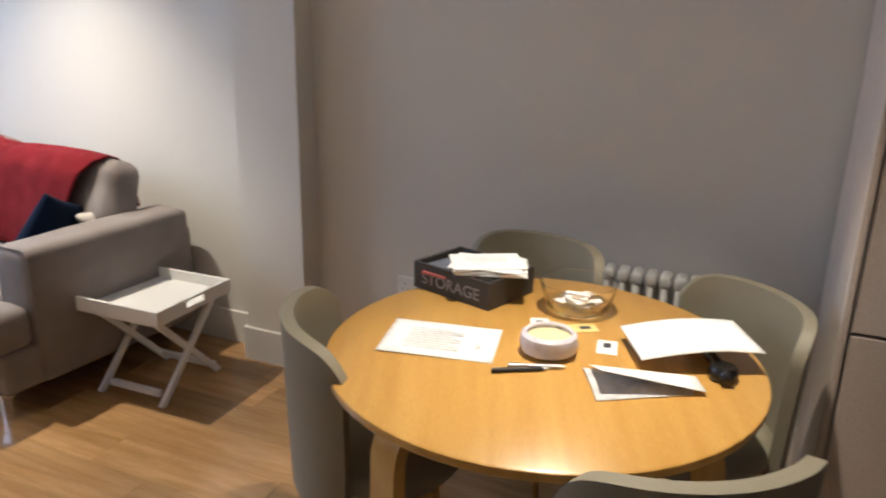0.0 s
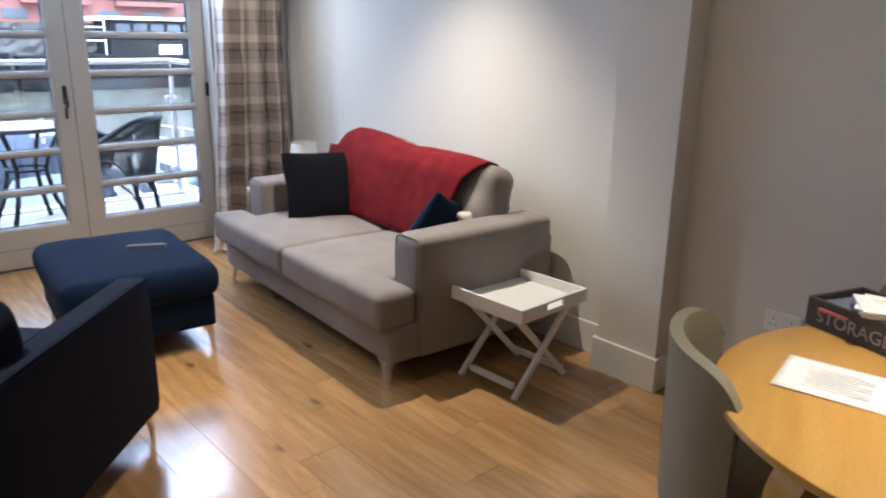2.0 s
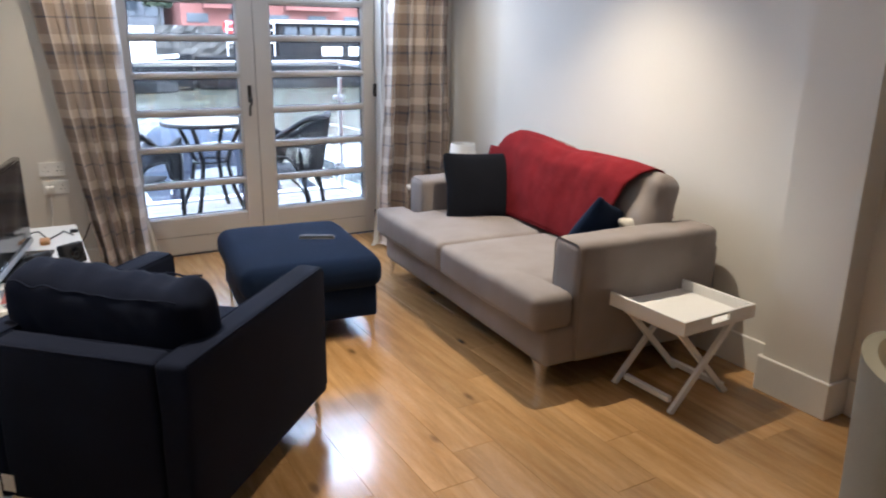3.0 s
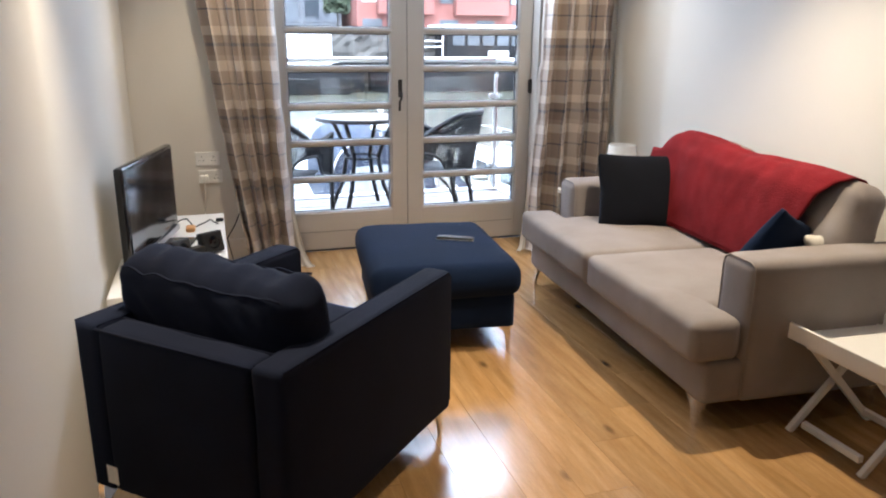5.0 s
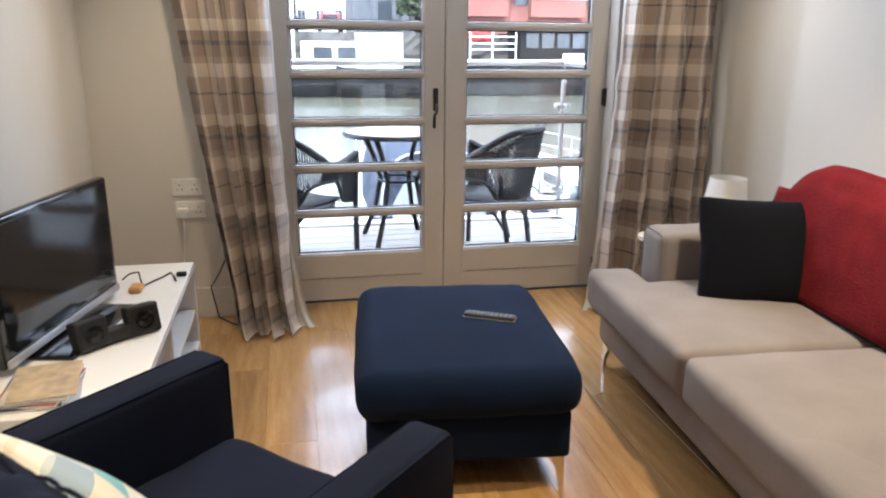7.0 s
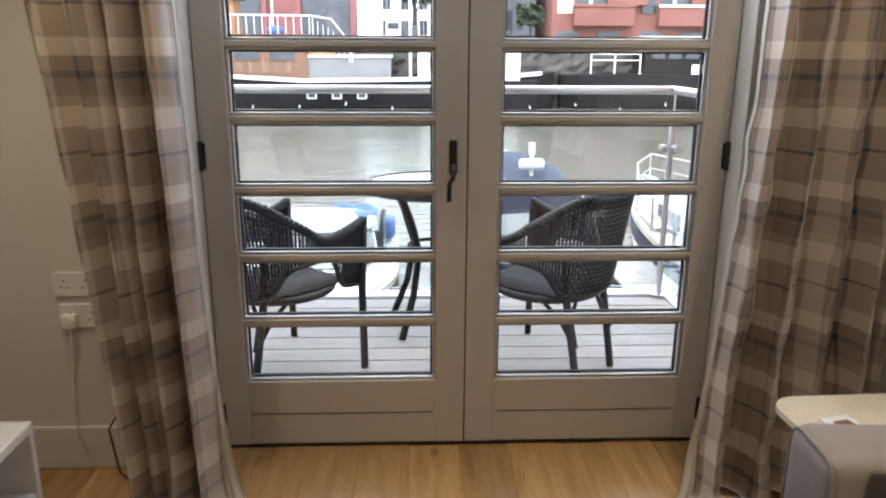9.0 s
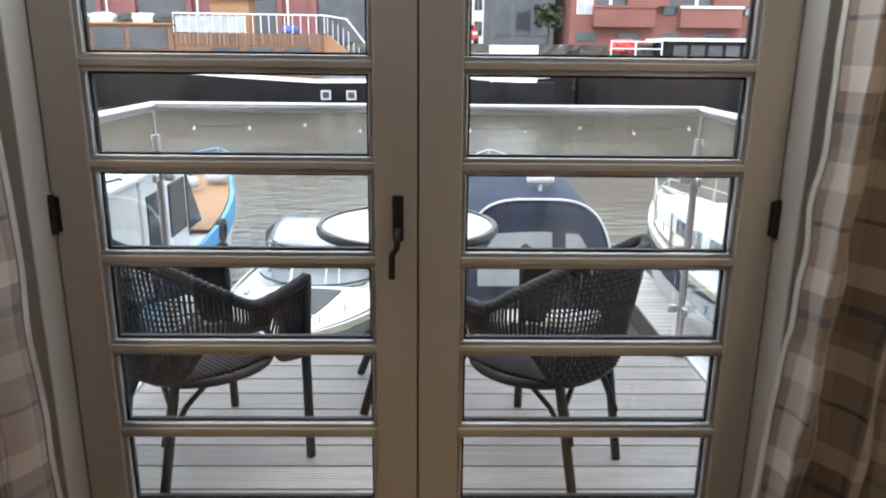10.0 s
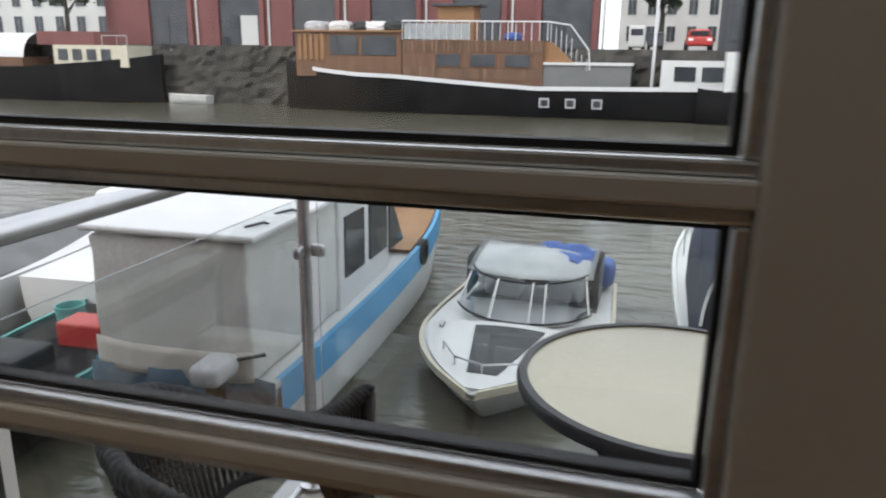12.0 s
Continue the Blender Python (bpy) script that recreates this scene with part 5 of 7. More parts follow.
# ---- the harbour ----
W = -2.4                      # water level
WATER = surface("harbour_water", (0.085, 0.082, 0.060), (0.11, 0.105, 0.08), scale=0.15, rough=0.10, rough2=0.2, bump=0.0)
nt = WATER.node_tree
wt = nt.nodes.new("ShaderNodeTexNoise")
wt.inputs["Scale"].default_value, wt.inputs["Detail"].default_value, wt.inputs["Distortion"].default_value = 1.6, 5, 0.6
wm = nt.nodes.new("ShaderNodeMapping")
wm.inputs["Scale"].default_value = (0.7, 1.6, 1)
wc = nt.nodes.new("ShaderNodeTexCoord")
nt.links.new(wc.outputs["Object"], wm.inputs["Vector"])
nt.links.new(wm.outputs[0], wt.inputs["Vector"])
wb = nt.nodes.new("ShaderNodeBump")
wb.inputs["Strength"].default_value, wb.inputs["Distance"].default_value = 0.55, 0.10
nt.links.new(wt.outputs[0], wb.inputs["Height"])
nt.links.new(wb.outputs[0], nt.nodes["Principled BSDF"].inputs["Normal"])
HULL_BLACK = surface("black_hull_paint", (0.005, 0.0053, 0.006), (0.014, 0.014, 0.015), scale=0.8, rough=0.65, bump=0.1, fine=20, spec=0.2)
HULL_WHITE = surface("white_gelcoat", (0.66, 0.67, 0.66), (0.74, 0.74, 0.73), scale=1.5, rough=0.3, bump=0.02)
CREAM_GEL = surface("cream_gelcoat", (0.58, 0.53, 0.40), (0.66, 0.62, 0.50), scale=2, rough=0.4, bump=0.05)
BLUE_BAND = surface("bright_blue_paint", (0.06, 0.27, 0.50), (0.09, 0.34, 0.60), scale=2, rough=0.4, bump=0.05)
NAVY_CANVAS = surface("navy_canvas", (0.022, 0.028, 0.05), (0.04, 0.05, 0.08), scale=2, rough=0.8, bump=0.15, fine=60)
GREY_CANVAS = surface("grey_canvas", (0.16, 0.165, 0.165), (0.22, 0.225, 0.225), scale=2, rough=0.85, bump=0.1)
DARK_PAD = surface("dark_deck_pad", (0.075, 0.078, 0.08), (0.10, 0.104, 0.108), scale=6, rough=0.8, bump=0.2, fine=90)
PALE_CANVAS = surface("pale_cover_cloth", (0.54, 0.54, 0.51), (0.64, 0.64, 0.61), scale=1.5, rough=0.8, bump=0.15, fine=30)
DULL_BLUE = surface("dull_blue_canvas", (0.06, 0.10, 0.15), (0.11, 0.155, 0.20), scale=3, rough=0.8, bump=0.3, fine=20)
BLUE_TARP = surface("blue_tarpaulin", (0.05, 0.10, 0.30), (0.09, 0.16, 0.42), scale=3, rough=0.6, bump=0.3, fine=20)
VINYL = surface("cloudy_vinyl_window", (0.30, 0.32, 0.33), (0.40, 0.42, 0.42), scale=2, rough=0.15, bump=0.02)
TINTED = surface("tinted_boat_window", (0.02, 0.025, 0.03), (0.05, 0.055, 0.06), scale=2, rough=0.1, bump=0.0)
TEAK = surface("worn_teak", (0.26, 0.135, 0.06), (0.34, 0.19, 0.09), scale=3, rough=0.6, bump=0.2, stretch=(1, 8, 1))
CLADDING = surface("weathered_larch_boards", (0.13, 0.075, 0.048), (0.22, 0.135, 0.088), scale=1.5, rough=0.7, bump=0.2, stretch=(4, 4, 0.5), vary=0.25)
BARGE_WOOD = surface("stained_timber_cladding", (0.13, 0.066, 0.040), (0.21, 0.115, 0.068), scale=0.9, rough=0.6, bump=0.2, stretch=(6, 6, 0.6))
RED_PLASTER = surface("faded_red_wall", (0.165, 0.068, 0.066), (0.23, 0.098, 0.092), scale=0.35, rough=0.85, bump=0.2, fine=9)
BRICK = surface("orange_red_brick", (0.165, 0.066, 0.052), (0.215, 0.092, 0.074), scale=0.5, rough=0.85, bump=0.3, fine=14)
DARK_DOOR = surface("slate_blue_shutter", (0.055, 0.06, 0.07), (0.10, 0.105, 0.11), scale=1.0, rough=0.7)
STONE = surface("dark_wet_stone", (0.028, 0.027, 0.024), (0.085, 0.08, 0.07), scale=1.1, rough=0.85, bump=1.0, fine=4)
PAVING = surface("grey_quay_paving", (0.20, 0.195, 0.185), (0.27, 0.26, 0.25), scale=0.5, rough=0.9)
PALE_RENDER = surface("pale_render", (0.55, 0.55, 0.53), (0.63, 0.63, 0.60), scale=0.4, rough=0.85)
FAR_GLASS = surface("dark_window_glass", (0.025, 0.03, 0.035), (0.07, 0.08, 0.09), scale=0.7, rough=0.08, bump=0.0)
LEAF = surface("dark_foliage", (0.022, 0.034, 0.018), (0.046, 0.058, 0.03), scale=1.5, rough=0.8)
RED_PAINT = surface("red_paint", (0.42, 0.035, 0.03), (0.5, 0.06, 0.05), scale=3, rough=0.4)
ORANGE_RED = surface("lifebuoy_orange", (0.62, 0.12, 0.05), rough=0.6)
TEAL = surface("teal_paint", (0.10, 0.32, 0.30), rough=0.5)
YELLOW = surface("yellow_rope", (0.50, 0.45, 0.08), rough=0.8)
GREY_RIB = surface("grey_rubber_tube", (0.42, 0.42, 0.43), rough=0.6)

bm = bmnew()
v = [bm.verts.new(p) for p in ((-600, 6.6, W), (600, 6.6, W), (600, 900, W), (-600, 900, W))]
bm.faces.new(v)
tagged(part("water", bm, WATER), "brown-green rippled harbour water", "water", kind="structure")
bm = plain(bmnew(), -600, 600, 57.0, 900, W - 1, 1.9)
tagged(part("ground_quay", bm, PAVING), "grey paved quayside across the harbour", "ground", kind="structure")
bm = plain(bmnew(), -60, 60, 6.53, 6.60, W - 0.5, -0.31)
tagged(part("wall_quay", bm, STONE), "stone harbour wall under the balcony", "wall", kind="structure")
bm = bmnew()
sheet(bm, lambda u, v: Vector((-60 + 120 * u, 56.9 - 0.35 * noise.noise(Vector((u * 190, v * 8, 2))) - 0.5 * (1 - v), W - 0.3 + (1.9 - W + 0.3) * v)), 260, 12)
tagged(part("wall_far_quay", bm, STONE), "rough dark stone quay wall across the water", "wall", kind="structure")
bm = bmnew()
plain(bm, X0 - 6, X0 - 0.201, Y_FRONT + 0.1, Y_FRONT + 0.31, -2.3, 8)
plain(bm, X1 + 0.251, X1 + 6, Y_FRONT + 0.1, Y_FRONT + 0.31, -2.3, 8)
plain(bm, X0 - 0.2, X1 + 0.25, Y_FRONT + 0.1, Y_FRONT + 0.31, CEILING + 0.201, 8)
tagged(part("wall_facade", bm, BRICK), "brick outer wall beside the balcony doors", "wall", kind="structure")


# far buildings
def window_at(ob, x, z, w, h, y, frame_mat, glass_mat=None, bars=1):
    p = part("window", span(bmnew(), x - w / 2, x + w / 2, y - 0.06, y + 0.1, z, z + h, r=0.02), frame_mat, ob)
    n = max(1, bars)
    for i in range(n):
        a = x - w / 2 + 0.07 + (w - 0.14) * i / n
        part("pane", plain(bmnew(), a + 0.02, a + (w - 0.14) / n - 0.02, y - 0.075, y - 0.05, z + 0.08, z + h - 0.08), glass_mat or FAR_GLASS, p)


wh = thing("warehouse", "long faded red harbour warehouse with dark shuttered bays", "warehouse")
WY = 64.0
part("wall", plain(bmnew(), -46, -3.4, WY, WY + 14, 1.9, 9.5), RED_PLASTER, wh)
part("roof", prism(bmnew(), [(-46.6, WY - 0.5), (-2.8, WY - 0.5), (-2.8, WY + 14.5), (-46.6, WY + 14.5)], 9.5, 9.9), DARK_DOOR, wh)
for i in range(6):
    x0 = -41.2 + 6.9 * i
    b = part("bay_door", plain(bmnew(), x0, x0 + 3.7, WY - 0.08, WY - 0.002, 1.92, 6.6), DARK_DOOR, wh, "slate shuttered bay door")
    part("door_panel", plain(bmnew(), x0 + 0.15, x0 + 1.75, WY - 0.13, WY - 0.081, 2.0, 4.4), FAR_GLASS if i % 2 else DARK_DOOR, b)
    part("door_panel", plain(bmnew(), x0 + 1.95, x0 + 3.55, WY - 0.13, WY - 0.081, 2.0, 3.6 + 0.8 * (i % 2)), PALE_RENDER if i == 1 else DARK_DOOR, b)
    part("pilaster", plain(bmnew(), x0 + 3.78, x0 + 4.2, WY - 0.3, WY - 0.002, 1.92, 9.4), RED_PLASTER, wh)
    part("pilaster", plain(bmnew(), x0 - 0.5, x0 - 0.08, WY - 0.3, WY - 0.002, 1.92, 9.4), RED_PLASTER, wh)
    part("downpipe", tube(bmnew(), [(x0 + 4.6, WY - 0.12, 1.92), (x0 + 4.6, WY - 0.12, 9.3)], 0.09, 8), PALE_RENDER, wh)

flats = thing("apartment_building", "orange-red brick apartment block with rows of windows and balconies", "apartment building")
FY = 66.0
part("wall", plain(bmnew(), 13.2, 60, FY, FY + 12, 1.9, 16), BRICK, flats)
part("roof", plain(bmnew(), 13.0, 60.2, FY - 0.2, FY + 12.2, 16, 16.3), DARK_DOOR, flats)
for i in range(13):
    x = 14.5 + 3.45 * i
    window_at(flats, x, 2.2, 1.75, 0.75, FY, DARK_DOOR)
    for k in range(4):
        z = 4.3 + 2.9 * k
        window_at(flats, x - 0.2, z, 1.3 + 0.6 * (i % 3 == 1), 1.9, FY, PALE_RENDER if (i + k) % 3 == 0 else DARK_DOOR, FAR_GLASS if (i + k) % 4 else VINYL, 2)
    if i % 2 == 0:
        b = part("balcony", plain(bmnew(), x + 0.4, x + 5.3, FY - 0.9, FY - 0.002, 3.35, 4.95), BRICK, flats, "stepped brick balcony parapet")
        part("coping", plain(bmnew(), x + 0.3, x + 5.4, FY - 1.0, FY - 0.9005, 4.80, 5.0), PALE_RENDER if i % 4 else BRICK, b)
        part("upper_parapet", plain(bmnew(), x + 3.1, x + 6.4, FY - 0.6, FY - 0.003, 4.96, 5.9), BRICK, b)
        part("opening", plain(bmnew(), x + 0.7, x + 3.0, FY - 0.09, FY - 0.076, 4.96, 7.0), FAR_GLASS, b)
        part("door_frame", plain(bmnew(), x + 1.7, x + 1.95, FY - 0.12, FY - 0.0905, 4.96, 7.0), PALE_RENDER, b)

shed = thing("boathouse", "dark brown harbour building with wide glazed front", "building")
part("wall", plain(bmnew(), 6.9, 12.2, 68, 76, 1.9, 8.5), DARK_DOOR, shed)
part("roof", plain(bmnew(), 6.6, 12.5, 67.6, 76.4, 8.5, 8.9), DARK_DOOR, shed)
for i in range(3):
    window_at(shed, 7.9 + 1.75 * i, 2.6, 1.4, 3.0, 68, DARK_DOOR, FAR_GLASS, 2)
far = thing("terraced_house", "pale rendered house with sash windows beyond the quay", "house")
part("wall", plain(bmnew(), -2.5, 11.0, 96, 104, 1.9, 14), PALE_RENDER, far)
part("roof", plain(bmnew(), -2.8, 11.3, 95.6, 104.4, 14, 14.6), DARK_DOOR, far)
for i in range(6):
    for k in range(4):
        window_at(far, -1.2 + 2.2 * i, 3.0 + 2.9 * k, 1.1, 1.8, 96, PALE_RENDER, FAR_GLASS, 2)
far2 = thing("terraced_house", "grey rendered terrace with tall windows beside the warehouse", "house")
part("wall", plain(bmnew(), -80, -53.5, 78, 88, 1.9, 12), PALE_RENDER, far2)
part("roof", plain(bmnew(), -80.5, -53, 77.5, 88.5, 12, 12.6), DARK_DOOR, far2)
for i in range(9):
    for k in range(3):
        window_at(far2, -55.0 - 2.9 * i, 3.0 + 3.0 * k, 1.3, 2.1, 78, PALE_RENDER, FAR_GLASS, 2)


def tree(at, height, spread, seed, label):
    rn = random.Random(seed)
    ob = thing("tree", label, "tree", at)
    bm = tube(bmnew(), [(0, 0, 0), (0.1, 0, height * 0.3), (0.0, 0.1, height * 0.6)], height * 0.035, 8, height * 0.015)
    for k in range(6):
        a = k * 1.1
        tube(bm, [(0, 0, height * (0.3 + 0.05 * k)), (spread * 0.5 * math.cos(a), spread * 0.5 * math.sin(a), height * (0.55 + 0.05 * k))], height * 0.012, 5, 0.02)
    part("trunk", bm, STONE, ob)
    bm = bmnew()
    for k in range(900):
        a, e, r = rn.uniform(0, 6.28), rn.uniform(-0.7, 1.5), rn.uniform(0.35, 1.0) ** 0.6
        lump = 0.75 + 0.35 * noise.noise(Vector((math.cos(a) * 2, math.sin(a) * 2, e * 2 + seed)))
        c = Vector((spread * r * lump * math.cos(a) * math.cos(e), spread * r * lump * math.sin(a) * math.cos(e), height * 0.62 + height * 0.38 * r * lump * math.sin(e)))
        s = rn.uniform(0.12, 0.3)
        d1, d2 = Vector((rn.uniform(-1, 1), rn.uniform(-1, 1), rn.uniform(-1, 1))) * s, Vector((rn.uniform(-1, 1), rn.uniform(-1, 1), rn.uniform(-1, 1))) * s
        bm.faces.new([bm.verts.new(q) for q in (c - d1, c + d2, c + d1, c - d2)])
    part("crown", bm, LEAF, ob)


tree((-48.5, 62, 1.9), 7.5, 3.2, 3, "dark leafy tree beside the warehouse")
tree((2.0, 74, 1.9), 8, 2.2, 5, "dark thin tree on the quayside")
tree((10.8, 62, 1.9), 3.2, 1.4, 8, "small dark bush on the quayside")


def hull_mesh(stations, keel=0.3):
    """A hull lofted through stations of (y, half beam, sheer height): outside, and a deck just under the sheer."""
    bm = bmnew()
    rows = []
    for y, h, z in stations:
        rows.append([bm.verts.new(p) for p in ((-h, y, z), (-h * 0.97, y, z * 0.55), (-h * 0.82, y, 0.05), (0, y, -keel), (h * 0.82, y, 0.05), (h * 0.97, y, z * 0.55), (h, y, z))])
    for a, b in zip(rows, rows[1:]):
        for i in range(6):
            bm.faces.new((a[i], a[i + 1], b[i + 1], b[i]))
        bm.faces.new((a[0], b[0], b[6], a[6]))
    bm.faces.new(rows[0])
    bm.faces.new(rows[-1])
    return bm


def boat_stations(L, B, free, rise, stern=0.85, n=18):
    out = []
    for i in range(n + 1):
        t = i / n
        h = B / 2 * (stern + (1 - stern) * min(1, t / 0.35)) if t < 0.45 else B / 2 * max(0.015, 1 - ((t - 0.45) / 0.55) ** 2.3)
        out.append((L * t, h, free + rise * t ** 2.2))
    return out


def band(stations, z0, z1, out=0.03, side=0):
    """A strip along the sheer of a hull."""
    bm = bmnew()
    for s in ((-1, 1) if not side else (side,)):
        pts = [(s * (h + out), y, z) for y, h, z in stations]
        a = [bm.verts.new((x, y, z + z1)) for x, y, z in pts]
        b = [bm.verts.new((x, y, z + z0)) for x, y, z in pts]
        c = [bm.verts.new((x - s * out * 1.6, y, z + z1)) for x, y, z in pts]
        d = [bm.verts.new((x - s * out * 1.6, y, z + z0)) for x, y, z in pts]
        for i in range(len(pts) - 1):
            bm.faces.new((a[i], a[i + 1], b[i + 1], b[i]))
            bm.faces.new((a[i], c[i], c[i + 1], a[i + 1]))
            bm.faces.new((b[i], b[i + 1], d[i + 1], d[i]))
    return bm


def rail_on(ob, pts, h, r=0.012, mat=None, name="rail"):
    bm = tube(bmnew(), [(x, y, z + h) for x, y, z in pts], r, 6)
    for x, y, z in pts:
        tube(bm, [(x, y, z), (x, y, z + h)], r * 0.9, 5)
    part(name, bm, mat or STEEL, ob)


# small open motorboat, its bow towards the balcony
sb = thing("motorboat", "small white motorboat with a grey canopy and folding windscreen", "boat", (0.34, 17.70, W - 0.40), 179)
sb.scale = (1.15, 1.0, 1.0)
S = boat_stations(5.05, 2.15, 0.72, 0.22, 0.92)
hb2 = hull_mesh(S)
for v in hb2.verts:                                   # raked stem and flared bow
    k = max(0.0, (0.80 - v.co.z) / 0.80)
    v.co.y -= 1.15 * k * (v.co.y / 5.05) ** 3
    v.co.x *= 1 - 0.30 * k
part("hull", hb2, HULL_WHITE, sb, smooth="auto")
part("rubbing_strake", band(S, -0.06, 0.03, 0.03), CREAM_GEL, sb, "cream rubbing strake")
part("foredeck", sheet(bmnew(), lambda u, v: Vector(((u - 0.5) * 2 * 0.93 * 1.075 * max(0.02, 1 - max(0, (2.75 + 2.2 * v) / 5.05 - 0.45) ** 2.3 / 0.55 ** 2.3), 2.75 + 2.2 * v, 0.80 + 0.17 * v + 0.10 * (1 - (2 * u - 1) ** 2) * (1 - v))), 10, 12, 0.02), HULL_WHITE, sb, smooth="auto")
part("deck_pad", sheet(bmnew(), lambda u, v: Vector(((u - 0.5) * (0.80 - 0.50 * v), 3.0 + 1.55 * v, 0.828 + 0.165 * (0.1 + 0.75 * v) + 0.10 * (1 - (0.5 * (2 * u - 1)) ** 2) * (1 - v))), 6, 8, 0.012), DARK_PAD, sb, "dark grey non-slip foredeck pad")
SMOKED = glass("smoked_boat_glass", (0.78, 0.82, 0.84))
for k in range(3):
    pane = part("windscreen", sheet(bmnew(), lambda u, v, k=k: Vector((0.88 * math.sin(radians(-66 + 44 * (k + 0.03 + 0.94 * u))) * (1 - 0.12 * v), 1.75 + 1.0 * math.cos(radians(-66 + 44 * (k + 0.03 + 0.94 * u))) - 0.42 * v, 0.90 + 0.44 * v)), 8, 4, 0.01), SMOKED, sb, "clear windscreen pane", smooth="auto")
    pane.visible_shadow = False
part("dashboard", sheet(bmnew(), lambda u, v: Vector(((2 * u - 1) * 0.80 * (1 - 0.25 * v), 1.55 + 1.0 * v * (1 - 0.25 * (2 * u - 1) ** 2), 0.80 + 0.06 * math.sin(math.pi * v))), 12, 6, 0.015), GREY_RIB, sb, "pale grey dashboard", smooth=True)
part("cockpit_floor", plain(bmnew(), -0.85, 0.85, 0.2, 1.54, 0.735, 0.75), GREY_CANVAS, sb)
for x in (-0.42, 0.42):
    part("seat", rbox(bmnew(), (x, 1.05, 0.90), (0.50, 0.46, 0.30), r=0.08, e=3), HULL_WHITE, sb, "white padded helm seat", smooth=True)
for x in (-0.16, 0.30):
    part("canopy_strut", tube(bmnew(), [(x, 2.72, 0.92), (x * 0.92, 2.30, 1.36)], 0.012, 6), WHITE_TRIM, sb)
for v in (0.0, 1.0):
    part("windscreen_frame", tube(bmnew(), [(0.88 * math.sin(radians(a)) * (1 - 0.12 * v), 1.75 + 1.0 * math.cos(radians(a)) - 0.42 * v, 0.90 + 0.44 * v) for a in range(-70, 71, 7)], 0.016, 6), BLACK_MATT, sb)
for k in range(4):
    a = radians(-66 + 44 * k)
    part("windscreen_post", tube(bmnew(), [(0.88 * math.sin(a), 1.75 + 1.0 * math.cos(a), 0.90), (0.78 * math.sin(a), 1.33 + 1.0 * math.cos(a), 1.34)], 0.014, 6), WHITE_TRIM, sb)
part("canopy", sheet(bmnew(), lambda u, v: Vector(((2 * u - 1) * 0.80, 2.28 - 0.95 * (2 * u - 1) ** 2 * 0.6 - 1.35 * v, 1.35 + 0.20 * math.sin(math.pi * min(1, v * 0.9 + 0.1) * 0.6) - 0.10 * (2 * u - 1) ** 2)), 14, 10, 0.01), VINYL, sb, "cloudy grey canopy top", smooth=True)
part("side_curtain", sheet(bmnew(), lambda u, v: Vector(((1 if u > 0.5 else -1) * 0.86, 0.5 + 1.3 * (u * 2 % 1), 0.8 + 0.6 * v)), 8, 3), VINYL, sb)
part("tarpaulin", sheet(bmnew(), lambda u, v: Vector((-0.75 + 0.80 * u, 0.75 + 0.75 * v, 1.56 + 0.05 * noise.noise(Vector((u * 5, v * 5, 1))) * 2 - 0.20 * max(0, abs(2 * u - 1) - 0.6) - 0.12 * v * v)), 18, 14, 0.01), BLUE_TARP, sb, "crumpled blue tarpaulin", smooth=True)
ob = part("outboard_motor", rbox(bmnew(), (-0.80, 0.25, 1.0), (0.38, 0.5, 0.42), r=0.12, e=4), BLUE_TARP, sb, "outboard under a blue cover", smooth=True)
part("shaft", span(bmnew(), -0.92, -0.78, -0.06, 0.1, 0.1, 0.85, r=0.03), BLACK_MATT, ob)
rail_on(sb, [(-0.55, 3.9, 0.90), (-0.32, 4.35, 0.92), (0.0, 4.55, 0.94), (0.32, 4.35, 0.92), (0.55, 3.9, 0.90)], 0.12, 0.014)
for x, y in ((-0.8, 3.0), (0.8, 3.0)):
    part("cleat", rbox(bmnew(), (x, y, 0.88), (0.05, 0.16, 0.05), r=0.02, e=2), STEEL, sb)

# navy-canopied cruiser, its stern towards the balcony
nb = thing("motor_cruiser", "white cabin cruiser under a navy canvas cockpit canopy", "boat", (3.30, 12.35, W), 0)
nb.scale = (0.80, 1.0, 1.0)
S = boat_stations(8.2, 2.45, 0.95, 0.35, 0.92)
part("hull", hull_mesh(S), HULL_WHITE, nb, smooth="auto")
part("rubbing_strake", band(S, -0.05, 0.04, 0.04), HULL_WHITE, nb)
part("bathing_platform", span(bmnew(), -1.0, 1.0, -0.55, 0.02, 0.30, 0.38, r=0.03), TEAK, nb)
part("transom", span(bmnew(), -0.95, 0.95, -0.03, 0.10, 0.35, 0.98, r=0.03), CREAM_GEL, nb)


def canopy(u, v):
    a = math.pi * u
    w, h = 1.10 - 0.05 * v, 1.28 + 0.10 * math.sin(math.pi * v)
    y = 0.35 + 0.25 * math.sin(a) * (1 - v) + 3.3 * v
    return Vector((-w * math.copysign(abs(math.cos(a)) ** 0.55, math.cos(a)), y, 0.95 + h * math.sin(a) ** 0.55))


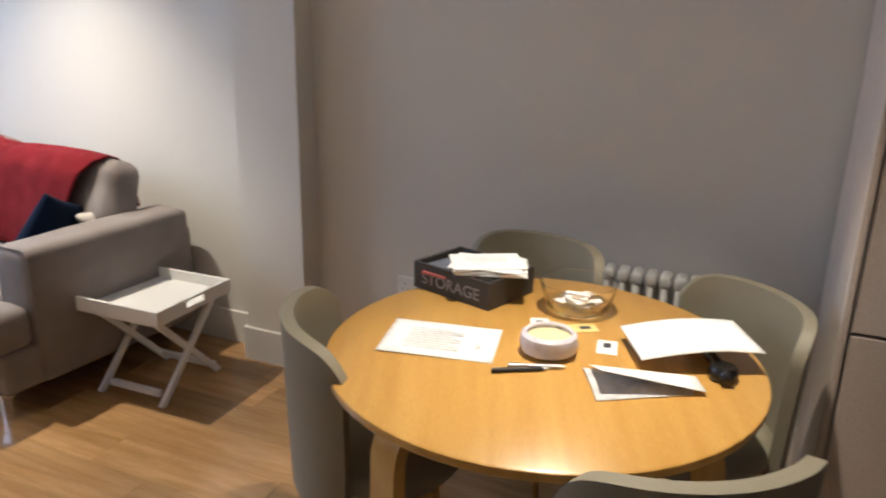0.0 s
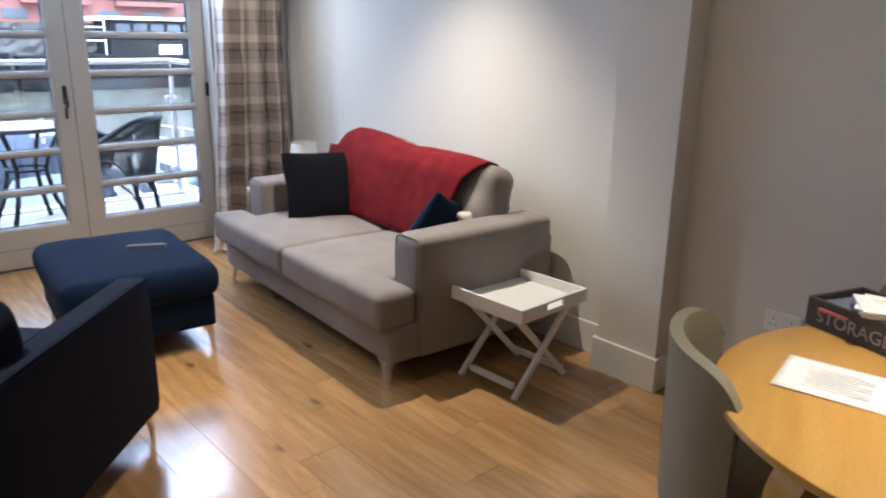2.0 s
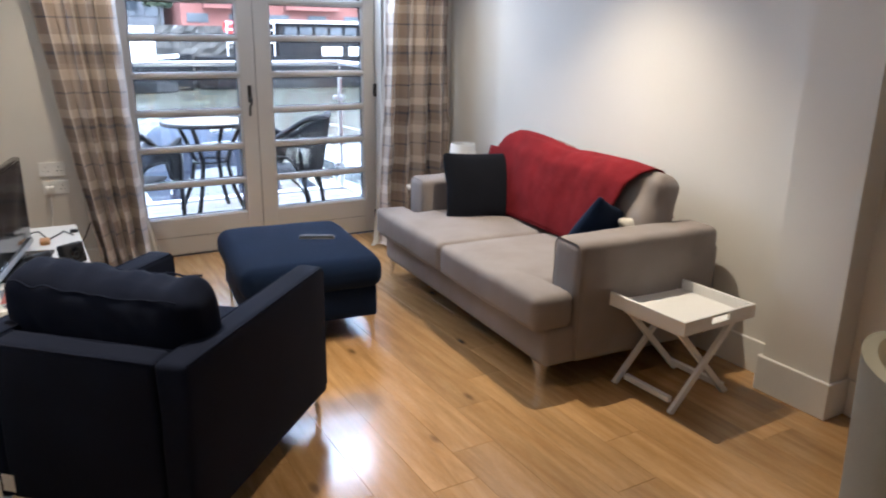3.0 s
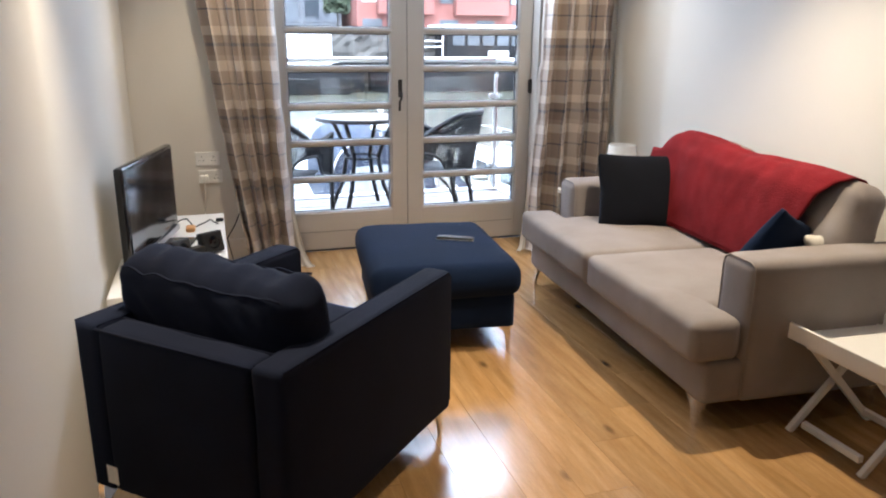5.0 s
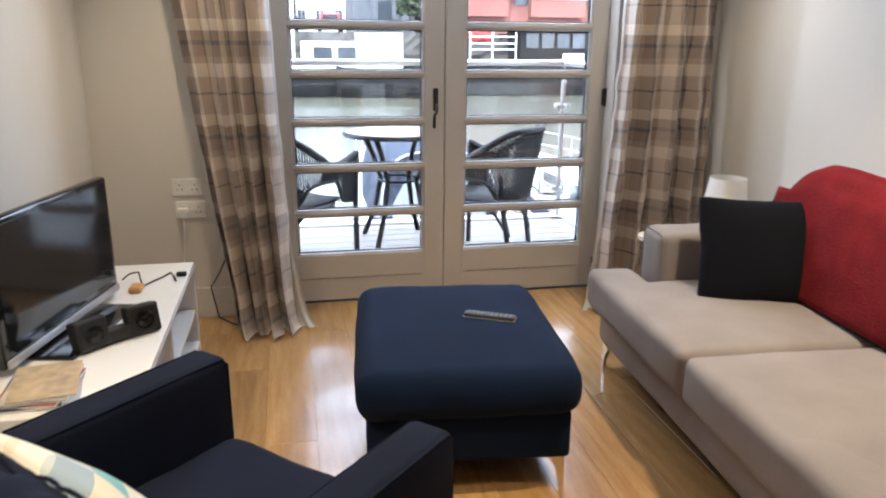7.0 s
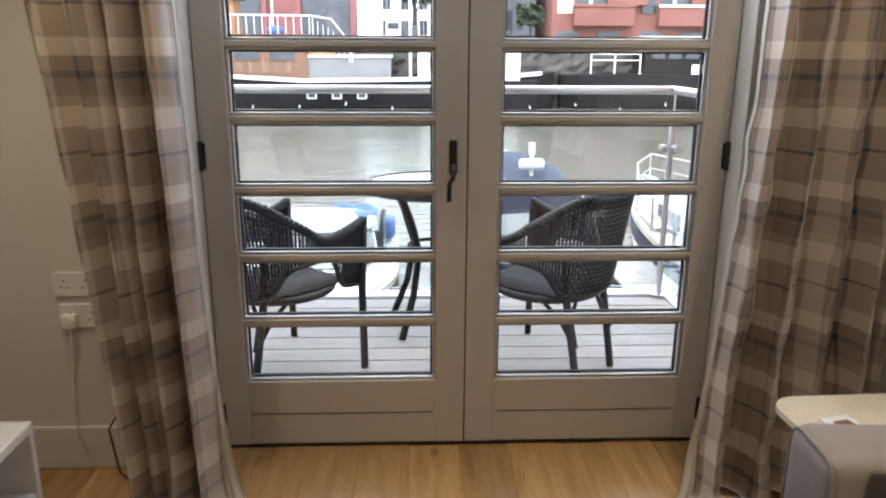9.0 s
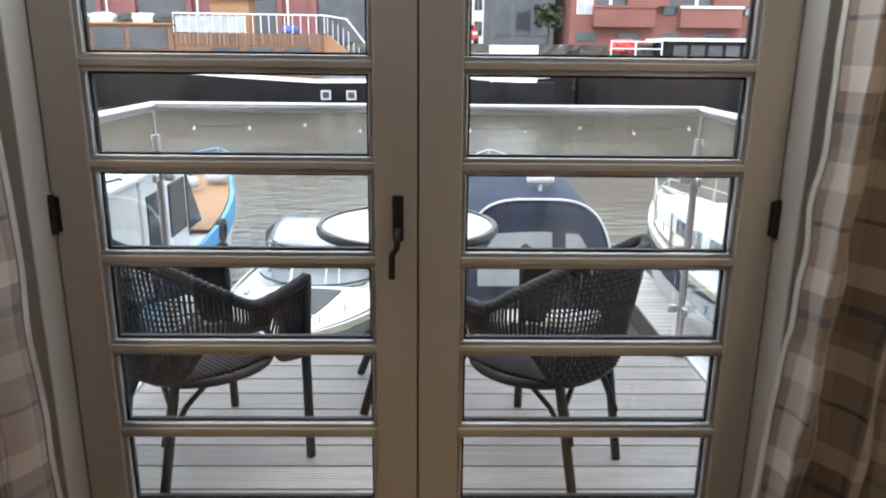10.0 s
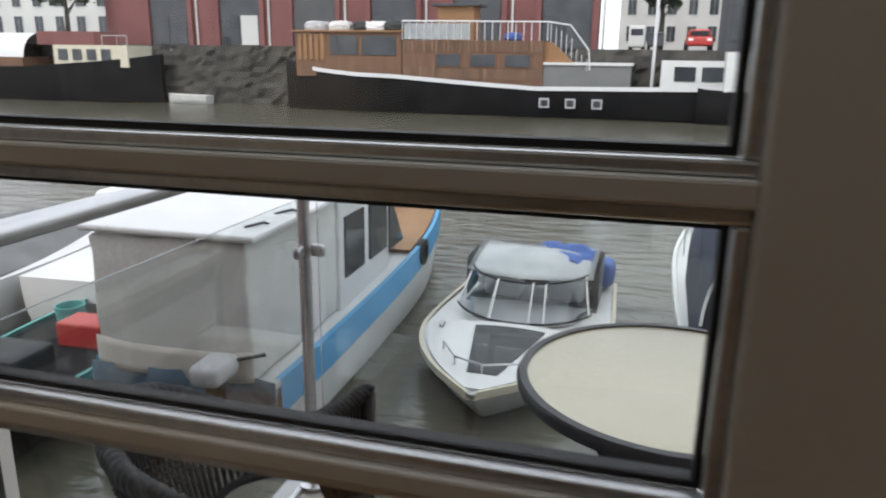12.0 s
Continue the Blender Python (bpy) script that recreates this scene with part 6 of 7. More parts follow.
part("canopy", sheet(bmnew(), canopy, 28, 14, 0.012), NAVY_CANVAS, nb, "navy canvas canopy", smooth=True)
part("canopy_back", sheet(bmnew(), lambda u, v: canopy(u, 0) * v + Vector((0, 0.36 + 0.10 * v, 0.95)) * (1 - v), 28, 8, 0.01), NAVY_CANVAS, nb, "navy canvas back panel", smooth=True)
for x0, x1 in ((-0.88, 0.22), (0.42, 0.86)):
    part("vinyl_window", sheet(bmnew(), lambda u, v, x0=x0, x1=x1: Vector((x0 + (x1 - x0) * u, 0.34 + 0.18 * v, 1.25 + 0.62 * v - 0.05 * abs((x0 + (x1 - x0) * u)) * v)), 6, 4, 0.012), VINYL, nb, "clear vinyl canopy window")
part("canopy_piping", tube(bmnew(), [canopy(i / 28, 0.0) + Vector((0, -0.015, 0.01)) for i in range(2, 27)], 0.018, 6), WHITE_TRIM, nb)
hn = part("light_bracket", tube(bmnew(), [(0.10, 1.0, 2.20), (0.10, 1.0, 2.55)], 0.03, 8), WHITE_PLASTIC, nb)
part("horn", rbox(bmnew(), (0.10, 1.0, 2.42), (0.42, 0.16, 0.14), r=0.06, e=3), WHITE_PLASTIC, hn, "white horn and light", smooth=True)
part("beacon", tube(bmnew(), [(0.10, 1.0, 2.55), (0.10, 1.0, 2.70)], 0.055, 10), WHITE_PLASTIC, hn)
part("coachroof", rbox(bmnew(), (0, 5.1, 1.25), (1.7, 2.8, 0.55), r=0.18, e=4), HULL_WHITE, nb, smooth=True)
rail_on(nb, [(-1.05, 4.6, 1.1), (-0.95, 5.8, 1.15), (-0.6, 7.2, 1.25), (0, 8.0, 1.3), (0.6, 7.2, 1.25), (0.95, 5.8, 1.15), (1.05, 4.6, 1.1)], 0.55, 0.015)

# blue and white workboat with a tented stern
bb = thing("workboat", "blue-banded white workboat with a pale canvas shelter", "boat", (-2.25, 11.4, W), 1.5)
S = boat_stations(8.9, 2.0, 0.95, 0.55, 0.95)
part("hull", hull_mesh(S), HULL_WHITE, bb, smooth="auto")
part("gunwale_band", band(S, -0.26, 0.10, 0.04), BLUE_BAND, bb, "bright blue gunwale band")
part("stern_cover", sheet(bmnew(), lambda u, v: Vector((-0.98 + 1.96 * u, -0.06 - 0.03 * math.sin(u * 20) - 0.05 * (1 - v), 0.15 + 0.9 * v)), 24, 6, 0.01), DULL_BLUE, bb, "dull blue canvas stern cover", smooth=True)
part("shelter", rbox(bmnew(), (-0.08, 1.0, 1.66), (1.62, 2.1, 1.35), r=0.05, e=2, n=8, rough=0.03), PALE_CANVAS, bb, "pale canvas shelter", smooth=True)
part("shelter_skirt", sheet(bmnew(), lambda u, v: Vector((-0.90 + 1.66 * u, -0.07 - 0.02 * math.sin(9 * u), 1.02 + 0.30 * v - 0.06 * math.sin(math.pi * u))), 14, 4, 0.01), LINING, bb, smooth=True)
part("cabin", span(bmnew(), -0.88, 0.76, 2.06, 3.9, 0.9, 2.33, r=0.05, e=2), HULL_WHITE, bb, smooth="auto")
part("cabin_roof", rbox(bmnew(), (-0.06, 2.0, 2.38), (1.80, 4.2, 0.07), r=0.03, e=2), HULL_WHITE, bb, "white flat cabin roof")
for y0, y1 in ((2.2, 2.85), (3.05, 3.75)):
    part("side_window", span(bmnew(), 0.755, 0.785, y0, y1, 1.35, 2.1, r=0.01), TINTED, bb, "dark side window")
part("windscreen", sheet(bmnew(), lambda u, v: Vector((-0.8 + 1.5 * u, 4.45 - 0.55 * v, 1.28 + 0.85 * v)), 4, 4, 0.02), TINTED, bb, "dark raked windscreen")
part("windscreen_side", prism(bmnew(), [(0, 0), (0.62, 0), (0, 0.85)], -0.02, 0.02), TINTED, bb).matrix_basis = Matrix.Translation((0.76, 3.88, 1.28)) @ Matrix(((0, 0, 1, 0), (1, 0, 0, 0), (0, 1, 0, 0), (0, 0, 0, 1)))
part("foredeck", sheet(bmnew(), lambda u, v: Vector(((2 * u - 1) * 0.92 * (1 - 0.85 * v ** 2.2), 4.4 + 4.0 * v, 1.14 + 0.30 * v)), 6, 8, 0.02), TEAK, bb, "brown painted foredeck")
for x, y, z in ((-0.35, 7.0, 1.42), (0.35, 7.2, 1.42), (-0.05, 6.6, 1.42)):
    part("fender", rbox(bmnew(), (x, y, z + 0.08), (0.45, 0.24, 0.22), r=0.1, e=3), GREY_RIB if x else BLACK_MATT, bb, smooth=True)
part("rope_coil", lathe(bmnew(), [(0.1, 0), (0.2, 0.02), (0.2, 0.1), (0.1, 0.12)], 16, (0.25, 7.6, 1.40), ring=True), YELLOW, bb, "coil of yellow rope")
rail_on(bb, [(-0.9, 5.2, 1.2), (-0.75, 6.8, 1.32), (-0.35, 8.2, 1.42), (0.0, 8.75, 1.45), (0.35, 8.2, 1.42), (0.75, 6.8, 1.32)], 0.42, 0.014, BLUE_BAND)
for i in range(6):
    part("roof_rope", tube(bmnew(), [(0.60, 0.2 + 0.6 * i, 2.42), (0.72, 0.35 + 0.6 * i, 2.44), (0.76, 0.5 + 0.6 * i, 2.36)], 0.014, 5), BLACK_MATT, bb)
part("tyre_fender", lathe(bmnew(), [(0.11, -0.06), (0.2, -0.05), (0.2, 0.05), (0.11, 0.06)], 18, ring=True), BLACK_MATT, bb).matrix_basis = pose(1.02, 4.7, 1.05, 0, 90, 0)
om = part("outboard_motor", rbox(bmnew(), (0.50, -0.30, 1.22), (0.30, 0.42, 0.20), r=0.07, e=3), GREY_RIB, bb, "grey outboard motor tilted at the stern", smooth=True)
part("shaft", span(bmnew(), 0.42, 0.58, -0.36, -0.24, 0.55, 1.14, r=0.03), BLACK_MATT, om)
part("tiller", tube(bmnew(), [(0.55, -0.20, 1.26), (0.85, 0.0, 1.28)], 0.02, 6), BLACK_MATT, om)

# white cruiser with a navy stripe, and the pontoon beside it
rb = thing("motor_cruiser", "white cabin cruiser with a navy side stripe and bow rail", "boat", (6.90, 10.2, W), 3)
S = boat_stations(8.0, 2.5, 1.05, 0.35, 0.9)
part("hull", hull_mesh(S), HULL_WHITE, rb, smooth="auto")
part("stripe", band(S, -0.34, -0.10, 0.035), NAVY_CANVAS, rb, "navy painted side stripe")
part("rubbing_strake", band(S, -0.06, 0.03, 0.04), CREAM_GEL, rb)
part("coachroof", rbox(bmnew(), (0, 4.2, 1.35), (1.75, 3.0, 0.6), r=0.2, e=4), HULL_WHITE, rb, smooth=True)
for y in (3.4, 4.6):
    part("cabin_window", span(bmnew(), -0.895, -0.86, y - 0.45, y + 0.45, 1.25, 1.5, r=0.01), TINTED, rb)
part("windscreen", sheet(bmnew(), lambda u, v: Vector((-0.85 + 1.7 * u, 3.0 - 0.45 * v, 1.62 + 0.5 * v)), 4, 4, 0.02), VINYL, rb, "cloudy raked windscreen")
part("cockpit_cover", rbox(bmnew(), (0, 1.5, 1.45), (2.0, 2.4, 0.75), r=0.25, e=3, n=6, rough=0.04), PALE_CANVAS, rb, smooth=True)
rail_on(rb, [(-1.2, 3.6, 1.12), (-1.15, 4.6, 1.15), (-0.95, 5.8, 1.2), (-0.55, 7.0, 1.3), (0, 7.8, 1.36), (0.55, 7.0, 1.3), (0.95, 5.8, 1.2)], 0.55, 0.016)
rail_on(rb, [(-1.17, 3.6, 1.12), (-1.12, 4.6, 1.15), (-1.03, 5.2, 1.17), (-0.92, 5.8, 1.2), (-0.74, 6.4, 1.25), (-0.52, 7.0, 1.3), (0, 7.75, 1.36), (0.52, 7.0, 1.3), (0.92, 5.8, 1.2)], 0.28, 0.010, None, "middle_rail")
part("foredeck", sheet(bmnew(), lambda u, v: Vector(((2 * u - 1) * 1.12 * (1 - 0.86 * v ** 2.2), 4.5 + 2.9 * v, 1.235 + 0.17 * v)), 8, 8, 0.02), CREAM_GEL, rb, "cream non-slip foredeck", smooth="auto")
part("hatch", rbox(bmnew(), (0, 6.1, 1.40), (0.55, 0.55, 0.06), r=0.025, e=2), TINTED, rb, "tinted deck hatch")
part("anchor_roller", rbox(bmnew(), (0, 7.75, 1.44), (0.16, 0.5, 0.07), r=0.02, e=2), STEEL, rb)
pon = thing("pontoon", "narrow grey timber finger pontoon between the boats", "pontoon")
part("deck_frame", plain(bmnew(), 5.05, 5.60, 9.2, 17.5, W - 0.1, W + 0.36), STONE, pon)
for i in range(60):
    part("slat", plain(bmnew(), 5.02, 5.63, 9.2 + 0.138 * i, 9.2 + 0.138 * i + 0.122, W + 0.361, W + 0.395), DECK, pon)
pon2 = thing("pontoon", "long grey walkway pontoon along the harbour wall", "pontoon")
part("deck_frame", plain(bmnew(), -14, 14, 8.9, 9.18, W - 0.1, W + 0.30), STONE, pon2)

# boats further to the left
wb2 = thing("cabin_boat", "white cabin boat with pale windows and a red buoy on deck", "boat", (-5.3, 13.6, W), 4)
S = boat_stations(7.4, 2.3, 0.95, 0.4, 0.9)
part("hull", hull_mesh(S), HULL_WHITE, wb2, smooth="auto")
part("cabin", rbox(bmnew(), (0, 3.0, 1.45), (1.7, 3.2, 0.9), r=0.12, e=3), HULL_WHITE, wb2, smooth=True)
part("windscreen", sheet(bmnew(), lambda u, v: Vector((-0.8 + 1.6 * u, 4.95 - 0.4 * v, 1.35 + 0.5 * v)), 4, 3, 0.02), VINYL, wb2)
part("buoy", lathe(bmnew(), [(0.05, 0), (0.17, 0.08), (0.2, 0.2), (0.14, 0.34), (0.05, 0.4)], 18, (0.2, 3.4, 1.9)), RED_PAINT, wb2, "red mooring buoy", smooth=True)
rail_on(wb2, [(-0.9, 5.0, 1.15), (-0.5, 6.4, 1.25), (0, 7.2, 1.3), (0.5, 6.4, 1.25), (0.9, 5.0, 1.15)], 0.5, 0.014)
db = thing("dinghy", "small teal-edged workboat with red and green gear aboard", "boat", (-4.55, 10.6, W), 2)
S = boat_stations(4.2, 1.6, 0.55, 0.2, 0.9)
part("hull", hull_mesh(S), HULL_BLACK, db, smooth="auto")
part("gunwale", band(S, -0.04, 0.06, 0.03), TEAL, db, "teal painted gunwale")
part("crate", rbox(bmnew(), (0.2, 2.0, 0.72), (0.6, 0.4, 0.3), r=0.03, e=2), RED_PAINT, db, "red plastic crate")
part("bucket", lathe(bmnew(), [(0.14, 0.55), (0.18, 0.9), (0.16, 0.9), (0.12, 0.57)], 16, (-0.3, 2.3, 0)), TEAL, db)
part("engine_cover", rbox(bmnew(), (0.0, 1.0, 0.70), (0.7, 0.6, 0.35), r=0.05, e=2), BLACK_MATT, db)
gb = thing("covered_boat", "open boat under a peaked grey canvas cover", "boat", (-7.6, 11.4, W), 0)
S = boat_stations(6.5, 2.2, 0.9, 0.3, 0.9)
part("hull", hull_mesh(S), HULL_WHITE, gb, smooth="auto")
part("cover", sheet(bmnew(), lambda u, v: Vector(((2 * u - 1) * 1.1 * (1 - 0.5 * v * v), 0.2 + 4.8 * v, 0.95 + 0.75 * (1 - abs(2 * u - 1)) * (1 - 0.4 * v))), 12, 10, 0.01), GREY_CANVAS, gb, "grey canvas cover", smooth="auto")

# ---- barges across the water ----
bg = thing("barge", "long black barge with a timber-clad deckhouse and white railing", "barge", (0, 55.6, W))
SB = [(-23.9, 0.12, 3.40), (-23.2, 0.9, 3.15), (-22.0, 1.6, 2.9), (-20, 2.1, 2.65), (-17.5, 2.3, 2.45), (-15, 2.3, 2.38), (-10, 2.3, 2.05), (-5.4, 2.3, 1.80), (0, 2.3, 1.88), (4, 2.3, 1.95), (8, 2.2, 2.1), (10.5, 1.6, 2.3), (11.5, 0.8, 2.4)]
TURN_X = Matrix(((0, 1, 0, 0), (1, 0, 0, 0), (0, 0, 1, 0), (0, 0, 0, 1)))


def along_x(bm):
    bmesh.ops.transform(bm, matrix=TURN_X, verts=bm.verts)
    return bm


part("hull", along_x(hull_mesh(SB, 0.6)), HULL_BLACK, bg, smooth="auto")
part("deck_edge", along_x(band(SB[2:-1], -0.10, 0.16, 0.05)), WHITE_TRIM, bg, "white deck edge")
FRONT = -2.0
fc = part("fore_cabin", plain(bmnew(), -22.2, -14.5, FRONT + 0.1, 1.6, 2.3, 5.25), BARGE_WOOD, bg)
for x0, x1 in ((-19.6, -17.6), (-17.3, -14.9)):
    part("window", plain(bmnew(), x0, x1, FRONT + 0.04, FRONT + 0.12, 3.75, 5.0), FAR_GLASS, fc)
part("eaves", plain(bmnew(), -22.5, -14.3, FRONT - 0.1, 1.8, 5.251, 5.35), TEAK, fc)
for i in range(5):
    part("slat", plain(bmnew(), -22.0 + 0.42 * i, -21.75 + 0.42 * i, FRONT + 0.02, FRONT + 0.1, 3.4, 5.1), TEAK, fc)
mc = part("deckhouse", plain(bmnew(), -14.4, -5.0, FRONT, 1.6, 2.0, 4.75), BARGE_WOOD, bg)
for i in range(34):
    part("cladding_board", plain(bmnew(), -14.35 + 0.274 * i, -14.15 + 0.274 * i, FRONT - 0.05, FRONT - 0.001, 4.0 + 0.05 * (i % 2), 4.74), CLADDING, mc)
for i in range(34):
    part("cladding_board", plain(bmnew(), -14.36 + 0.274 * i, -14.11 + 0.274 * i, FRONT - 0.03, FRONT - 0.001, 2.3, 3.0 + 0.04 * (i % 2)), CLADDING, mc)
for x in (-11.2, -8.9, -6.6):
    w = part("window", plain(bmnew(), x - 0.95, x + 0.85, FRONT - 0.06, FRONT - 0.001, 3.05, 3.95), BARGE_WOOD, mc)
    part("pane", plain(bmnew(), x - 0.85, x + 0.75, FRONT - 0.09, FRONT - 0.061, 3.13, 3.87), FAR_GLASS, w)
rl = part("roof_rail", tube(bmnew(), [(-14.4, FRONT, 5.95), (-4.8, FRONT, 5.9)], 0.05, 6), WHITE_TRIM, bg, "white roof railing")
for i in range(20):
    part("post", tube(bmnew(), [(-14.4 + 0.505 * i, FRONT, 4.76), (-14.4 + 0.505 * i, FRONT, 5.93)], 0.03, 5), WHITE_TRIM, rl)
part("screen", plain(bmnew(), -14.3, -9.8, FRONT + 0.04, FRONT + 0.06, 4.8, 5.8), VINYL, rl)
st2 = part("stair_rail", tube(bmnew(), [(-4.8, FRONT, 5.9), (-3.4, FRONT, 5.7), (-2.2, FRONT, 4.2), (-2.1, FRONT, 3.0)], 0.05, 6), WHITE_TRIM, bg)
for i in range(8):
    part("post", tube(bmnew(), [(-4.6 + 0.33 * i, FRONT, 4.7 - 0.25 * i), (-4.6 + 0.33 * i, FRONT, 5.75 - 0.2 * i - (0.1 * i if i > 4 else 0))], 0.025, 5), WHITE_TRIM, st2)
part("stair", prism(bmnew(), [(-5.0, 2.0), (-2.1, 2.0), (-2.3, 2.6), (-4.6, 4.7), (-5.0, 4.7)], 0, 0.9), TEAK, bg).matrix_basis = Matrix.Translation((0, FRONT + 1.2, 0)) @ Matrix(((1, 0, 0, 0), (0, 0, -1, 0), (0, 1, 0, 0), (0, 0, 0, 1)))
part("hold_cover", plain(bmnew(), -5.0, 0.4, FRONT + 0.1, 1.6, 1.7, 3.3), GREY_CANVAS, bg)
part("hold_cover_edge", plain(bmnew(), -5.1, 0.5, FRONT, 1.7, 3.301, 3.45), HULL_WHITE, bg)
sc = part("stern_cabin", plain(bmnew(), 2.2, 7.4, FRONT + 0.2, 1.5, 1.8, 3.65), HULL_WHITE, bg, "white stern wheelhouse")
for x in (3.6, 5.2):
    part("window", plain(bmnew(), x - 0.62, x + 0.62, FRONT + 0.13, FRONT + 0.199, 2.45, 3.3), FAR_GLASS, sc)
part("mast", tube(bmnew(), [(1.7, 0, 1.9), (1.7, 0, 8.2)], 0.1, 8), WHITE_TRIM, bg)
for x in (-4.8, -3.15, -1.5):
    w = part("hull_window", plain(bmnew(), x - 0.32, x + 0.32, -2.36, -2.2, 0.65, 1.25), GREY_RIB, bg)
    part("pane", plain(bmnew(), x - 0.22, x + 0.22, -2.38, -2.361, 0.75, 1.15), FAR_GLASS, w)
kb = part("roof_cabin", plain(bmnew(), -12.4, -9.9, -0.6, 1.3, 4.76, 6.95), TEAK, bg, "small orange timber roof cabin")
part("roof", plain(bmnew(), -12.8, -9.5, -0.9, 1.6, 6.951, 7.1), DARK_DOOR, kb)
for x, w, m in ((-19.2, 1.5, PALE_CANVAS), (-17.6, 1.2, BLACK_MATT), (-16.6, 1.5, HULL_WHITE), (-15.2, 1.5, BLACK_MATT), (-21.0, 1.6, GREY_RIB), (-13.2, 1.2, HULL_WHITE), (-7.2, 1.0, BLUE_TARP)):
    part("bundle", rbox(bmnew(), (x, -0.9, 5.55 if x < -14 else 5.0), (w, 1.2, 0.8 if x < -14 else 0.5), r=0.3, e=3, n=4, rough=0.12), m, bg, "covered bundle on the roof", smooth=True)

b2 = thing("barge", "black barge with a cream wheelhouse and white arched cover", "barge", (0, 55.6, W))
S2 = [(-75, 0.8, 2.2), (-73, 2.0, 2.1), (-60, 2.2, 2.2), (-45, 2.2, 2.6), (-39, 2.1, 3.0), (-36, 1.4, 3.3), (-34.4, 0.2, 3.6)]
part("hull", along_x(hull_mesh(S2, 0.6)), HULL_BLACK, b2, smooth="auto")
cw = part("wheelhouse", plain(bmnew(), -42.9, -36.2, -1.6, 1.4, 2.6, 4.2), CREAM_GEL, b2, "cream painted wheelhouse")
for i in range(4):
    part("window", plain(bmnew(), -42.4 + 1.3 * i, -41.6 + 1.3 * i, -1.67, -1.601, 3.1, 3.9), FAR_GLASS, cw)
part("wheelhouse_roof", plain(bmnew(), -44.5, -39.2, -1.4, 1.3, 4.21, 5.2), RED_PLASTER, cw)
part("arched_cover", sheet(bmnew(), lambda u, v: Vector((-74 + 28.5 * v, -1.9 * math.cos(math.pi * u), 3.2 + 1.9 * math.sin(math.pi * u))), 12, 4, 0.03), HULL_WHITE, b2, "white arched hold cover", smooth="auto")
part("hold_side", plain(bmnew(), -74, -45.6, -1.9, 1.9, 2.0, 3.25), BARGE_WOOD, b2)
rail_on(b2, [(-38.5, -1.4, 4.2), (-37.2, -1.4, 4.2), (-36.3, -1.4, 4.2)], 0.7, 0.03)
sk = thing("dinghy", "upturned pale dinghy lying by the quay wall", "boat", (-30.6, 55.8, W), 90)
part("hull", hull_mesh(boat_stations(3.6, 1.4, 0.6, 0.1, 0.8)), PALE_CANVAS, sk, smooth="auto")

fb = thing("floating_bar", "dark flat-roofed floating boat with white railings", "barge", (0, 55.6, W))
S3 = [(12.0, 0.6, 2.2), (13.0, 1.8, 2.2), (16, 2.2, 2.3), (30, 2.2, 2.3), (40, 2.0, 2.3), (41, 0.8, 2.4)]
part("hull", along_x(hull_mesh(S3, 0.6)), HULL_BLACK, fb, smooth="auto")
part("saloon", plain(bmnew(), 17.4, 34.0, FRONT + 0.2, 1.6, 2.0, 4.55), HULL_BLACK, fb)
part("roof", plain(bmnew(), 17.0, 24.8, FRONT - 0.2, 1.9, 4.551, 4.75), WHITE_TRIM, fb, "pale flat roof")
for i in range(6):
    part("window", plain(bmnew(), 17.8 + 1.15 * i, 18.7 + 1.15 * i, FRONT + 0.12, FRONT + 0.199, 3.3, 4.3), FAR_GLASS, fb)
for h in (0.4, 0.8, 1.25, 1.7):
    part("rail", tube(bmnew(), [(13.7, FRONT, 2.8 + h), (17.0, FRONT, 2.8 + h)], 0.04, 5), WHITE_TRIM, fb)
for x in (13.7, 15.3, 17.0):
    part("rail_post", tube(bmnew(), [(x, FRONT, 2.3), (x, FRONT, 4.6)], 0.05, 5), WHITE_TRIM, fb)
part("gear", rbox(bmnew(), (14.6, -1.0, 4.2), (1.6, 0.8, 0.8), r=0.2, e=2, n=4, rough=0.2), RED_PAINT, fb, "red deck gear")
for x in (20.5, 22.6, 27.5):
    part("sign_board", plain(bmnew(), x, x + 1.6, FRONT - 0.05, FRONT + 0.0, 2.25, 2.95), PALE_RENDER if x < 24 else RED_PAINT, fb)
lb = thing("lifebuoy", "orange lifebuoy hanging on the dark hull", "lifebuoy", (25.9, 53.2, -1.45))
part("ring", tube(bmnew(), [(0.45 * math.cos(radians(a)), 0, 0.45 * math.sin(radians(a))) for a in range(0, 361, 20)], 0.13, 8), ORANGE_RED, lb, smooth=True)
part("bracket", tube(bmnew(), [(0, 0, 0.4), (0, 0.25, 0.5)], 0.05, 6), BLACK_MATT, lb)
wv = thing("launch", "small white wheelhouse launch moored across the water", "boat", (7.4, 53.2, W), 90)
part("hull", hull_mesh([(-2.6, 0.9, 1.9), (0, 1.1, 1.9), (2.4, 0.6, 2.0), (3.0, 0.1, 2.1)]), HULL_BLACK, wv, smooth="auto")
lw = part("wheelhouse", plain(bmnew(), -0.8, 0.8, -1.4, 1.6, 1.9, 4.2), HULL_WHITE, wv)
part("window", plain(bmnew(), 0.801, 0.83, -1.1, 0.1, 2.9, 3.8), FAR_GLASS, lw)
part("window", plain(bmnew(), 0.801, 0.83, 0.3, 1.4, 2.9, 3.8), FAR_GLASS, lw)

